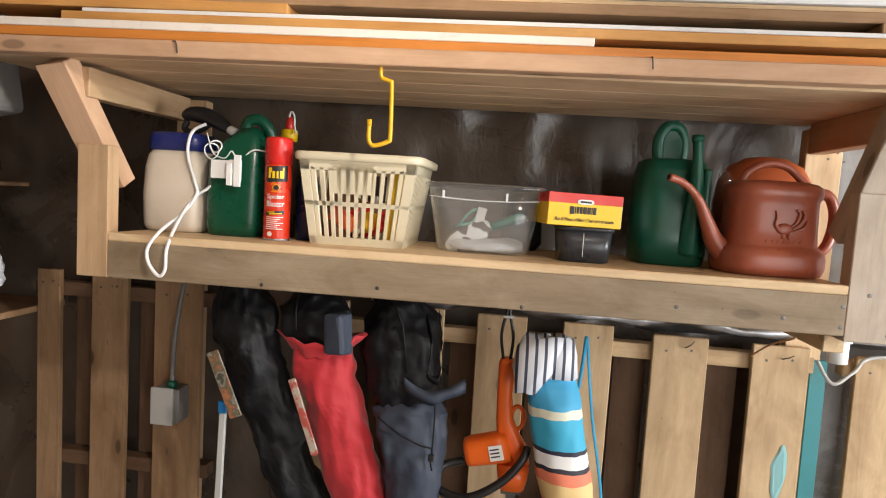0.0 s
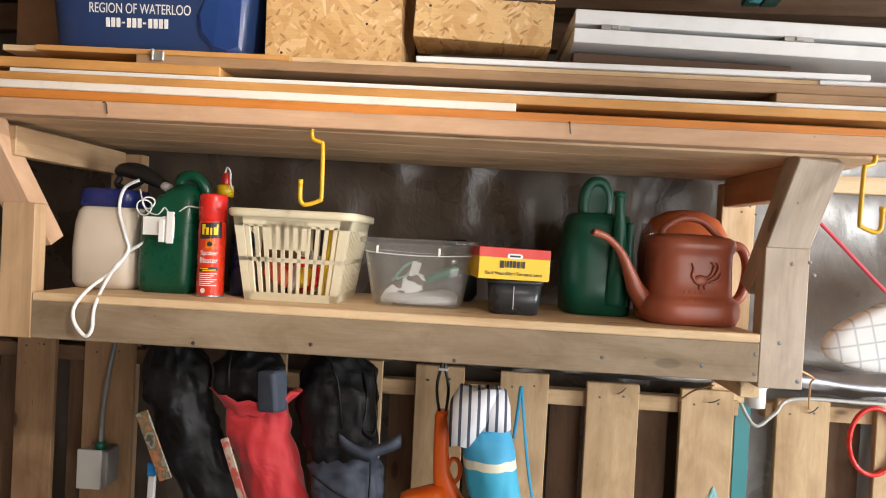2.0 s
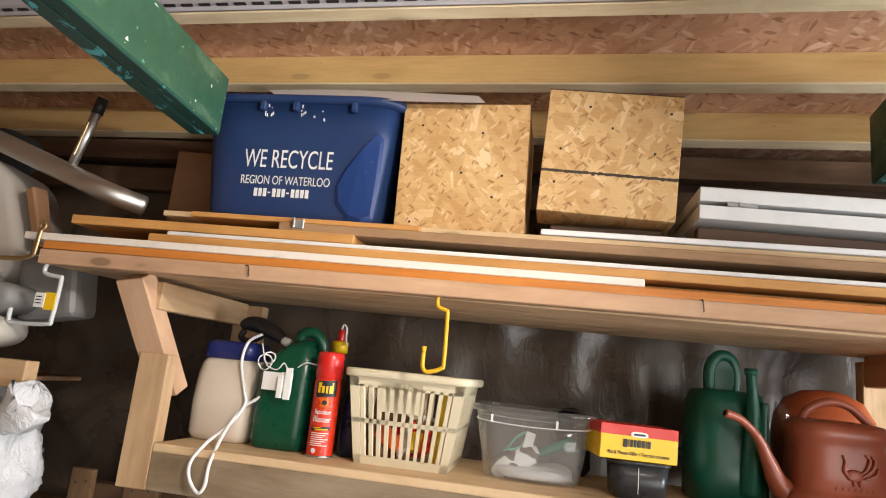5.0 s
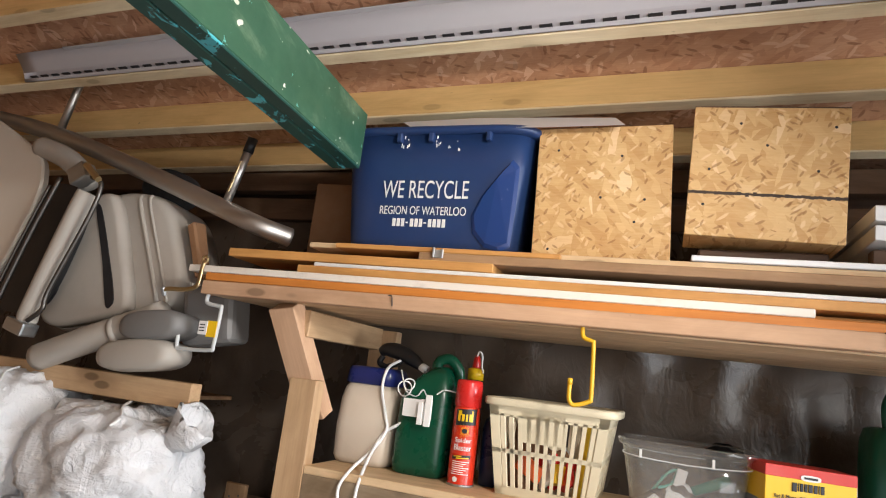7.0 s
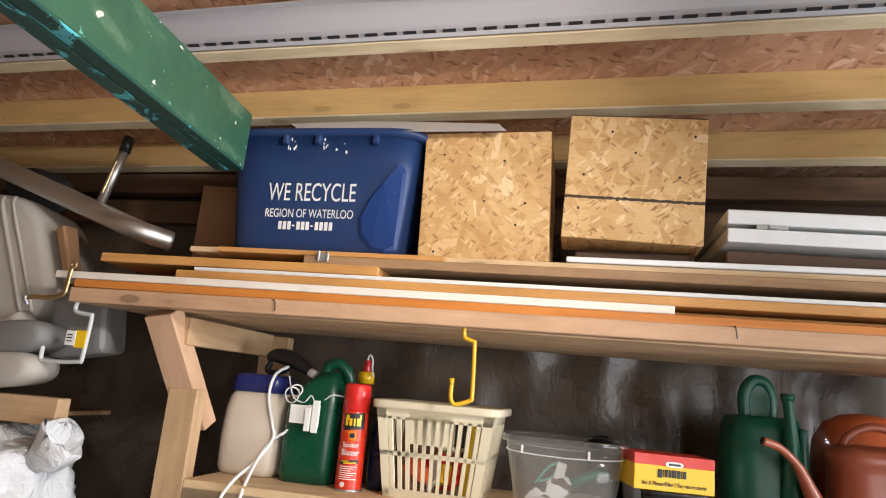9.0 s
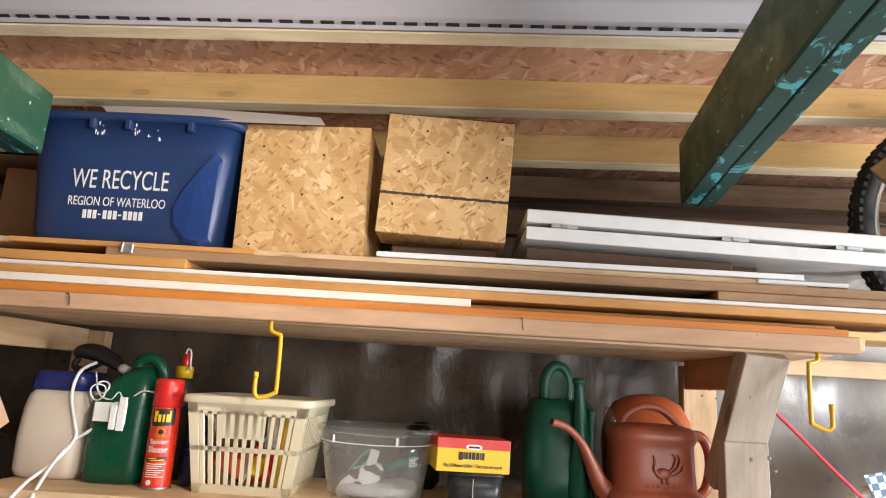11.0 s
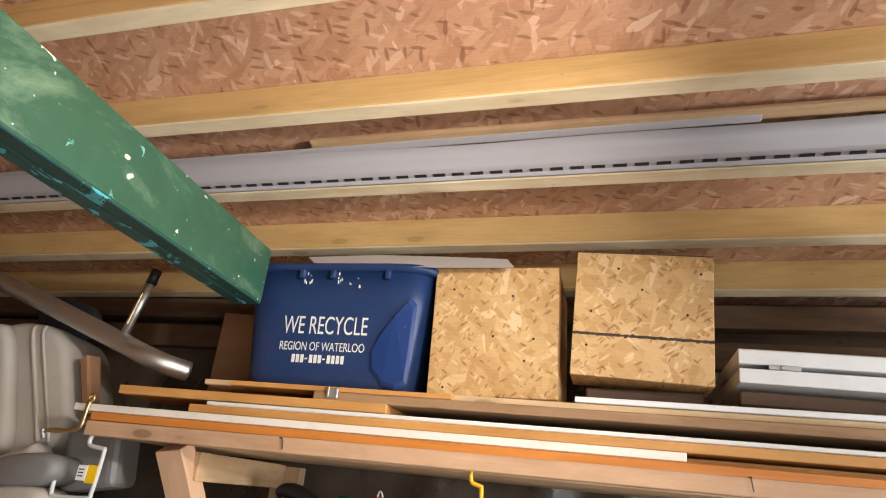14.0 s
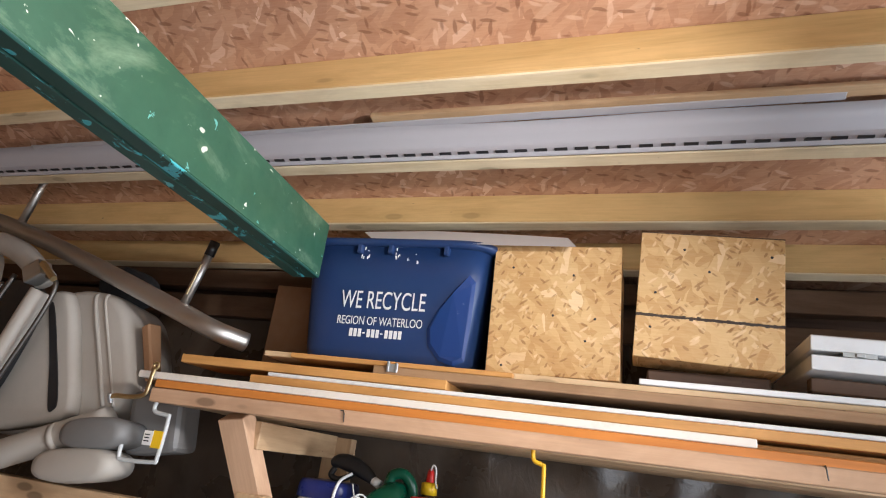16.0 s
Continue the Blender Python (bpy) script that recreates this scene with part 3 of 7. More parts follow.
def vinyl_strip(x0, x1, y, z, h, bow, label):
    root = roofed(thing("siding_strip", (0, 0, 0), label, "siding strip", "siding strips"))
    bm, n = bmesh.new(), 60
    rows = []
    for i in range(n + 1):
        x = x0 + (x1 - x0) * i / n
        b = bow * max(0.0, (x - 0.3) / 1.2) ** 2 + 0.006 * noise.noise(Vector((x * 2, 1, 3)))
        prof = ((0.0, 0.0), (-0.006 - 0.1 * b, 0.018 * h / 0.08), (-0.030 - 0.4 * b, 0.045 * h / 0.08), (-0.056 - b, h * 0.85 + 0.2 * b), (-0.053 - b, h * 0.85 + 0.002 + 0.2 * b), (-0.027 - 0.4 * b, 0.048 * h / 0.08), (0.003, 0.0))
        rows.append([Vector((x, y + p, z + q)) for p, q in prof])
    loft(bm, rows)
    part("strip", bm, VINYL, root, smooth=True)
    slot = finish("nail_slot", boxes((0, 0.028, -0.0115, -0.0035, 0.0082, 0.0104), bevel=0), PRINT_BLACK)
    for i in range(int((x1 - x0) / 0.044)):
        ob = new("nail_slot", slot)
        ob.parent, ob.matrix_basis = root, pose(x0 + 0.03 + i * 0.044, y, z)


vinyl_strip(-1.90, 1.9, 0.226, -0.002, 0.066, 0.05, "long pale grey vinyl strip with nail slots, along the joist")
roofed(board("wood_strip", (-0.62, 0.150, 0.064), (0.72, 0.150, 0.066), 0.03, 0.012, (0, 0, 1), PINE, "thin tan wood strip lying above the joists"))
bm, m = lumber((-1.7, 0.172, 0.052), (0.35, 0.160, 0.060), 0.022, 0.003, (0, 0, 1))
roofed(solo("siding_strip", bm, VINYL, "thin pale vinyl strip stored between the joists", "siding strip", "siding strips", at=m))

# ---- the shelf frame ----
frame_root = thing("storage_shelf", (0.2, 0.2, 0), "two-tier storage shelf of rough pine lumber", "shelf")
D0, D1 = -0.107, 0.40
LX0, LX1, RX0, RX1 = -0.677, -0.604, 0.912, 1.000


def fr(name, p0, p1, w, t, n, material, label=""):
    return board_part(name, p0, p1, w, t, n, material, frame_root, label)


fr("fascia", (LX1, 0.019, 1.258), (RX0, 0.019, 1.258), 0.080, 0.038, (0, -1, 0), FASCIA, "stained 2x4 along the lower shelf")
fr("lower_deck", (LX1 + 0.001, 0.195, SHELF_Z - 0.009), (RX0 + 0.0, 0.195, SHELF_Z - 0.009), 0.39, 0.018, (0, 0, 1), PINE_PALE, "plywood shelf board")
lx, rx = (LX0 + LX1) / 2, (RX0 + RX1) / 2
fr("post", (lx, 0.019, 1.217), (lx, 0.019, 1.505), 0.073, 0.038, (0, -1, 0), PINE)
fr("post", (rx, 0.019, 1.208), (rx, 0.019, 1.492), 0.088, 0.038, (0, -1, 0), PINE_GREY)
fr("brace", (lx + 0.006, 0.074, 1.420), (lx - 0.045, -0.054, 1.668), 0.070, 0.046, (0, -1, -0.5), PINE_PINK)
fr("brace", (rx - 0.006, 0.078, 1.400), (rx + 0.016, -0.054, 1.668), 0.086, 0.050, (0, -1, -0.5), PINE_GREY)
fr("back_post", (-0.628, 0.40, 0.05), (-0.628, 0.40, 1.660), 0.085, 0.038, (0, -1, 0), PINE)
fr("back_post", (1.006, 0.385, 0.05), (1.006, 0.385, 1.655), 0.085, 0.038, (0, -1, 0), PINE_PALE)
fr("side_arm", (-0.648, -0.03, 1.632), (-0.648, D1 - 0.022, 1.632), 0.062, 0.038, (1, 0, 0), PINE)
fr("side_arm", (0.985, D0 + 0.09, 1.630), (0.985, 0.364, 1.630), 0.072, 0.038, (1, 0, 0), PINE_PINK)
fr("side_arm", (rx - 0.04, 0.04, 1.215), (rx - 0.04, D1, 1.215), 0.04, 0.075, (0, 0, 1), PINE_PALE)
fr("side_arm", (lx + 0.04, 0.04, 1.245), (lx + 0.04, D1, 1.245), 0.04, 0.07, (0, 0, 1), PINE)
for n in range(4):
    y0 = D0 + 0.040 + n * 0.118
    a, b = -0.89 + 0.02 * (n % 2), 1.10 + 0.01 * n
    fr("deck_board", (a, y0 + 0.058, 1.684), (b, y0 + 0.058, 1.674), 0.1165, 0.018, (0, 0, 1), PLY)
fr("front_beam", (-0.893, D0 + 0.019, 1.690), (1.130, D0 + 0.019, 1.686), 0.032, 0.038, (0, -1, 0), PINE_PINK, "planed 2x4 with a split end")
fr("split_end", (1.130, D0 + 0.022, 1.690), (1.143, D0 + 0.022, 1.688), 0.026, 0.030, (0, -1, 0), PINE_PALE)
for n, (x, z) in enumerate(((0.492, 1.702), (-0.40, 1.702))):
    nb = bmesh.new()
    tube(nb, ((0, 0.012, 0), (0, -0.006, 0.001), (0.0, -0.011, -0.004), (0.002, -0.012, -0.022)), 0.0014, 6)
    part("bent_nail", nb, DARK_STEEL, frame_root, "bent nail", at=frame_root.matrix_world.inverted() @ pose(x, D0, z, 0, 0, 0 if n == 0 else 60))
for x, z in ((0.95, 1.30), (0.905, 1.275), (0.905, 1.235), (0.80, 1.245), (0.60, 1.25), (0.30, 1.225), (0.0, 1.24), (-0.25, 1.228), (0.965, 1.46), (1.0, 1.465), (0.99, 1.225), (1.01, 1.44)):
    nb = bmesh.new()
    lathe(nb, ((0.0001, -0.001), (0.0042, -0.001), (0.0042, 0.0006), (0.0015, 0.0010), (0.0001, 0.0010)), 10)
    part("screw", nb, DARK_STEEL, frame_root, at=frame_root.matrix_world.inverted() @ pose(x, 0.0, z, 90, 0, 0))
for x, y, z in ((0.99, 0.31, 1.58), (1.01, 0.31, 1.595), (1.025, 0.31, 1.575)):
    nb = bmesh.new()
    lathe(nb, ((0.0001, -0.001), (0.003, -0.001), (0.003, 0.0006), (0.0001, 0.0010)), 8)
    part("screw", nb, DARK_STEEL, frame_root, at=frame_root.matrix_world.inverted() @ pose(x, y, z, 90, 0, 0))


# ---- boards stacked on the upper shelf ----
before = set(bpy.data.objects)


def stacked(x0, x1, y, z, h, depth, material, label, name="board", skew=0.0, bevel=0.0015):
    bm = bmesh.new()
    L = x1 - x0
    box(bm, -L / 2, L / 2, 0, depth, 0, h, bevel)
    xm = (x0 + x1) / 2
    return solo(name, bm, material, label, "board", "boards stacked on the shelf", at=pose(xm, y, z + rise(xm), 0, -math.degrees(0.012) , skew))


stacked(-0.89, 1.09, -0.104, 1.7035, 0.018, 0.42, ORANGE_PLY, "orange stained plywood sheet lying on the shelf")
stacked(-0.945, 0.379, -0.100, 1.7225, 0.016, 0.05, CREAM_PAINT, "white primed trim strip with a cut end", "trim_strip", 0.25)
stacked(-0.30, 1.10, -0.045, 1.7225, 0.012, 0.40, HONEY, "honey-coloured board under the stack")
stacked(-0.655, 1.25, -0.086, 1.7395, 0.018, 0.15, HONEY, "honey-coloured board with a rough end")
stacked(-0.62, 1.24, -0.078, 1.7585, 0.009, 0.14, WHITE_PAINT, "white painted thin board", "trim_strip", -0.2)
stacked(0.86, 1.23, -0.074, 1.7685, 0.018, 0.20, BROWN_WOOD, "short brown offcut in the stack")
stacked(-0.86, -0.20, -0.072, 1.7695, 0.020, 0.16, HONEY, "honey-coloured board with a square end", skew=0.8)
stacked(-0.37, 1.28, -0.066, 1.7875, 0.019, 0.30, BROWN_WOOD, "brown weathered board across the stack")
stacked(-0.58, -0.065, -0.062, 1.8075, 0.011, 0.10, HONEY, "thin honey-coloured wood strip lying on the boards")
stacked(-0.66, 1.05, -0.045, 1.8085, 0.012, 0.36, PINE_PALE, "pale thin plywood sheet under the boxes")
stacked(0.18, 1.04, -0.052, 1.8215, 0.011, 0.07, WHITE_PAINT, "white painted trim strip", "trim_strip", -0.3)
stacked(0.95, 1.13, -0.048, 1.8115, 0.009, 0.09, WHITE_PAINT, "short white painted strip end", "trim_strip")
stacked(0.80, 1.46, -0.055, 1.7095, 0.016, 0.12, PINE_YELLOW, "pointed yellow pine board sticking out of the stack", skew=0.4)
# a little hinge plate standing on the boards
bm = boxes((-0.012, 0.012, -0.001, 0.001, 0, 0.018), (-0.012, -0.008, -0.004, 0.004, 0, 0.022), (0.006, 0.011, -0.004, 0.004, 0, 0.020), bevel=0.0006)
solo("hinge", bm, STEEL, "small zinc hinge lying on the boards", "hinge", at=pose(-0.325, -0.068, 1.7885, 0, 0, 8))

settle(before, pose(-0.020, 0, -0.015, 0, 1.0, 0) @ Matrix.Scale(1.01, 4))

# folded white bifold panels and the dark bar below them
before = set(bpy.data.objects)
bifold = thing("bifold_door", (0.92, 0.17, 1.872), "folded white hinged door panels lying flat", "door panel")
part("panel", boxes((-0.416, 0.416, -0.175, 0.19, 0.052, 0.082), bevel=0.0015), WHITE_PAINT, bifold)
part("panel", boxes((-0.416, 0.412, -0.177, 0.19, 0.012, 0.042), bevel=0.0015), WHITE_PAINT, bifold)
part("panel_face", boxes((-0.414, 0.410, -0.170, 0.18, 0.0825, 0.0845), bevel=0.0005), GREY_PAINT, bifold, "grey unpainted face")
for x in (-0.33, 0.05, 0.30):
    part("hinge", boxes((x - 0.03, x + 0.03, -0.177, -0.140, 0.0424, 0.0516), (x - 0.008, x + 0.008, -0.181, -0.172, 0.043, 0.051), bevel=0.0008), STEEL, bifold, "zinc hinge")
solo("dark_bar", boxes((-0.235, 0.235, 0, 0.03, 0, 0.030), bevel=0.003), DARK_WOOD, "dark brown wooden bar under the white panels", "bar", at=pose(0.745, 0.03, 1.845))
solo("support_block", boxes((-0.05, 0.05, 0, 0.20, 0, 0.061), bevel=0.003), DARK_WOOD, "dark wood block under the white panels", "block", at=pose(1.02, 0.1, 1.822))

settle(before, pose(-0.023, 0, 0.109, 0, 1.6, 0) @ Matrix.Diagonal((0.95, 1, 0.95, 1)))


# ---- blue bin, boxes ----
def blue_bin():
    root = thing("recycling_bin", (-0.388, 0.172, 1.829), "blue plastic recycling bin with white lettering", "recycling bin")
    root.matrix_world = root.matrix_world @ Matrix.Diagonal((1.09, 1.05, 1.13, 1))
    H, cnt = 0.262, 48
    ring = lambda z, k, p=7: oval(0, 0, z, 0.195 + 0.030 * z / H + k, 0.152 + 0.022 * z / H + k, p, cnt)
    bm = loft(bmesh.new(), [ring(0, -0.012), ring(0.006, -0.003), ring(0.02, 0), ring(0.10, 0), ring(0.18, 0), ring(H - 0.012, 0), ring(H - 0.012, -0.003), ring(0.02, -0.003), ring(0.012, -0.006)])
    part("body", bm, BLUE_BIN, root, smooth=True)
    rim = lambda z, k: oval(0, 0, z, 0.226 + k, 0.174 + k, 7, cnt)
    part("rim", loft(bmesh.new(), [rim(H - 0.016, -0.003), rim(H - 0.016, 0.012), rim(H - 0.010, 0.016), rim(H - 0.002, 0.015), rim(H, 0.008), rim(H - 0.003, -0.003)], cap=False), BLUE_BIN, root, smooth=True)
    for x in (-0.19, -0.075, 0.0, 0.13):
        part("rim_tab", boxes((x - 0.006, x + 0.006, -0.186, -0.170, H - 0.034, H - 0.012), bevel=0.002), BLUE_BIN, root)
    # glossy moulded corner panel
    cp = bmesh.new()
    outline = ((0.108, 0.040), (0.103, 0.075), (0.122, 0.115), (0.155, 0.158), (0.184, 0.192), (0.198, 0.178), (0.196, 0.10), (0.190, 0.015), (0.168, 0.004), (0.135, 0.012))
    face = lambda z: -0.1525 - 0.022 * z / H
    a = [cp.verts.new((x, face(z) - 0.001 + 0.9 * max(0, x - 0.165) ** 1.4, z)) for x, z in outline]
    b = [cp.verts.new((0.155 + (x - 0.155) * 0.84, face(z) - 0.006 + 0.9 * max(0, x - 0.165) ** 1.4, 0.09 + (z - 0.09) * 0.9)) for x, z in outline]
    for i in range(len(a)):
        j = (i + 1) % len(a)
        cp.faces.new((a[i], b[i], b[j], a[j]))
    cp.faces.new(b)
    part("corner_panel", cp, plastic("bin_gloss", (0.015, 0.043, 0.165), 0.22, 0.1), root, "raised glossy corner panel")
    tilt = 90 + math.degrees(math.atan2(0.022, H))
    for text, x, z, size, width in (("WE RECYCLE", -0.007, 0.128, 0.038, 0.200), ("REGION OF WATERLOO", -0.009, 0.083, 0.018, 0.200)):
        lettering(text, size, width, WHITE_PLASTIC, root, pose(x, face(z) - 0.0012, z, tilt, 0, 0), label="white printed words")
    for i in range(12):
        w, h = (0.0075, 0.0085) if i not in (3, 7) else (0.006, 0.0015)
        part("number_bar", boxes((-0.066 + i * 0.0105, -0.066 + w + i * 0.0105, -0.0008, 0.0004, -h, h), bevel=0.0003), WHITE_PLASTIC, root, at=pose(-0.010, face(0.057) - 0.0012, 0.057, tilt - 90, 0, 0))
    rnd = random.Random(4)
    for i in range(22):
        x = rnd.choice((-0.07, -0.055, 0.015, 0.04, 0.06)) + rnd.uniform(-0.006, 0.006)
        z, w = rnd.uniform(0.215, 0.246), rnd.uniform(0.0004, 0.0013)
        part("paint_fleck", boxes((x - w, x + w, face(z) - 0.0010, face(z) + 0.001, z - rnd.uniform(0.001, 0.007), z), bevel=0.0002), PAPER, root)


blue_bin()


def osb_cube(place, turn, w, h, d, stripe, label):
    root = thing("osb_box", place, label, "wooden box", "strand board boxes", turn=turn)
    t = 0.011
    part("front_panel", boxes((-w / 2, w / 2, -d / 2, -d / 2 + t, 0, h), bevel=0.0012), OSB, root)
    part("back_panel", boxes((-w / 2, w / 2, d / 2 - t, d / 2, 0, h), bevel=0.0012), OSB, root)
    for s in (-1, 1):
        x = s * (w / 2 - t / 2)
        part("side_panel", boxes((x - t / 2, x + t / 2, -d / 2 + t, d / 2 - t, 0, h), bevel=0.0012), OSB, root)
    part("base_panel", boxes((-w / 2 + t, w / 2 - t, -d / 2 + t, d / 2 - t, 0, t), bevel=0.0012), OSB, root)
    part("top_panel", boxes((-w / 2 + t, w / 2 - t, -d / 2 + t, d / 2 - t, h - t, h), bevel=0.0012), OSB, root)
    rnd = random.Random(int(place[0] * 100))
    for i in range(6):
        x, z = rnd.uniform(-w / 2 + 0.01, w / 2 - 0.01), rnd.uniform(0.01, h - 0.01)
        part("nail_hole", lathe(bmesh.new(), ((0.0001, 0), (0.0030, 0), (0.0024, 0.0006), (0.0001, 0.0008)), 8), PRINT_BLACK, root, at=pose(x, -d / 2 - 0.0002, z, 90, 0, 0))
    if stripe:
        sb = bmesh.new()
        n = 40
        for i in range(n):
            x0, x1 = -w / 2 + w * i / n, -w / 2 + w * (i + 1) / n
            q = 0.0030 + 0.0016 * noise.noise(Vector((i * 0.9, 2, 1)))
            zc = 0.090 + 0.0016 * noise.noise(Vector((i * 0.5, 7, 3)))
            box(sb, x0, x1, -d / 2 - 0.0008, -d / 2 + 0.0005, zc - q, zc + q, 0)
        part("marker_line", sb, plastic("marker_ink", (0.05, 0.032, 0.022), 0.7, 0.3), root, "dark marker line")
        edge = boxes((-w / 2, w / 2, -d / 2 - 0.0008, -d / 2 + t, h - 0.0005, h + 0.0015), bevel=0)
        part("dark_edge", edge, DARK_WOOD, root)


osb_cube((0.012, 0.156, 1.8305), (0, -1.0, 0), 0.287, 0.298, 0.28, False, "square strand board box standing on the boards")
solo("wood_block", boxes((-0.12, 0.12, -0.13, 0.0, 0, 0.044), bevel=0.004), DARK_WOOD, "dark wood block under the strand board box", "block", at=pose(0.33, 0.20, 1.8295))
osb_cube((0.321, 0.062, 1.8805), (0, 2.6, 0), 0.283, 0.276, 0.12, True, "square strand board box with a dark marker line")

# pale sheet lying across bin and box, its back raised
line = [(-0.497, 2.166), (-0.455, 2.134), (-0.130, 2.112), (0.054, 2.114), (0.028, 2.155), (-0.130, 2.168), (-0.31, 2.178)]
fine = [(p[0] + (q[0] - p[0]) * s / 6, p[1] + (q[1] - p[1]) * s / 6) for p, q in zip(line, line[1:] + line[:1]) for s in range(6)]
rows = [[Vector((x, -0.030 + (z - 2.110) * 1.3 + e, z + 0.8 * e)) for x, z in fine] for e in (0.0, 0.0018)]
solo("white_sheet", loft(bmesh.new(), rows), plastic("white_sheet_plastic", (0.66, 0.66, 0.68), 0.4, 0.03), "pale grey plastic sheet resting on the bin", "plastic sheet")

# cardboard leaning in the dark beside the bin
solo("cardboard_box", boxes((-0.11, 0.11, -0.1, 0.12, 0, 0.33), bevel=0.003), CARD, "brown cardboard box in the shade behind the bin", "cardboard box", at=pose(-0.745, 0.345, 1.735, 0, 0, 8))


# ---- things on the lower shelf ----
def white_jug():
    root = thing("plastic_jug", (-0.535, 0.185, SHELF_Z), "cream plastic jug with a navy blue lid", "jug")
    root.matrix_world = root.matrix_world @ Matrix.Scale(1.09, 4)
    r = lambda z, k, w=0.066, d=0.060: oval(0, 0, z, w + k, d + k, 5, 32)
    part("body", loft(bmesh.new(), [r(0, -0.010), r(0.004, -0.003), r(0.015, 0.002), r(0.08, 0.004), r(0.14, 0.001), r(0.165, -0.004), r(0.178, -0.012), r(0.180, -0.02)]), JUG_WHITE, root, smooth=True)
    part("lid", loft(bmesh.new(), [r(0.176, -0.010), r(0.178, -0.004), r(0.205, -0.006), r(0.214, -0.010), r(0.216, -0.02)]), NAVY, root, "navy blue screw lid", smooth=True)
    bm = bmesh.new()
    for i in range(28):
        a = 2 * math.pi * i / 28
        box(bm, 0.0585 * math.cos(a) - 0.002, 0.0585 * math.cos(a) + 0.002, 0.0525 * math.sin(a) - 0.002, 0.0525 * math.sin(a) + 0.002, 0.182, 0.204, 0)
    part("lid_ribs", bm, NAVY, root)


def spray_trigger():
    root = thing("spray_nozzle", (-0.470, 0.185, SHELF_Z + 0.2360), "black hose spray nozzle lying on the jug lid", "spray nozzle")
    root.matrix_world = root.matrix_world @ Matrix.Scale(1.08, 4)
    part("grip", tube(bmesh.new(), curve_points(((-0.062, 0, 0.035), (-0.045, 0, 0.044), (-0.01, 0, 0.040), (0.025, -0.004, 0.026), (0.05, -0.008, 0.012))), [0.010 + 0.009 * math.sin(math.pi * i / 24) for i in range(25)], 12), BLACK_PLASTIC, root, smooth=True)
    part("trigger", tube(bmesh.new(), curve_points(((-0.055, 0, 0.028), (-0.062, 0, 0.012), (-0.045, 0, 0.004), (-0.02, 0, 0.012), (-0.005, 0, 0.022))), 0.007, 10), BLACK_PLASTIC, root, smooth=True)
    part("collar", tube(bmesh.new(), ((0.046, -0.008, 0.014), (0.066, -0.012, 0.006)), 0.010, 12), WHITE_PLASTIC, root, "white threaded collar", smooth=True)


def green_jug():
    root = thing("green_jug", (-0.382, 0.170, SHELF_Z), "dark green plastic watering jug with a moulded handle", "jug")
    root.matrix_world = root.matrix_world @ Matrix.Scale(1.09, 4)
    r = lambda x, z, w, d, p=4.5: oval(x, 0, z, w, d, p, 32)
    part("body", loft(bmesh.new(), [r(0, 0, 0.050, 0.046), r(0, 0.004, 0.057, 0.052), r(0, 0.02, 0.060, 0.055), r(0.001, 0.09, 0.061, 0.056), r(0.003, 0.155, 0.060, 0.055), r(0.010, 0.190, 0.052, 0.050, 3.5), r(0.020, 0.215, 0.036, 0.040, 3), r(0.026, 0.230, 0.022, 0.030, 2.5), r(0.028, 0.235, 0.010, 0.018, 2)]), GREEN_PLASTIC, root, smooth=True)
    part("handle", tube(bmesh.new(), curve_points(((0.01, -0.012, 0.222), (0.018, -0.014, 0.246), (0.042, -0.012, 0.252), (0.062, -0.006, 0.232), (0.064, 0.0, 0.200), (0.056, 0, 0.17))), 0.012, 12, flat=0.8), GREEN_PLASTIC, root, smooth=True)
    part("seam", boxes((0.0595, 0.0625, -0.0015, 0.0015, 0.01, 0.16), bevel=0.0005), GREEN_PLASTIC, root)


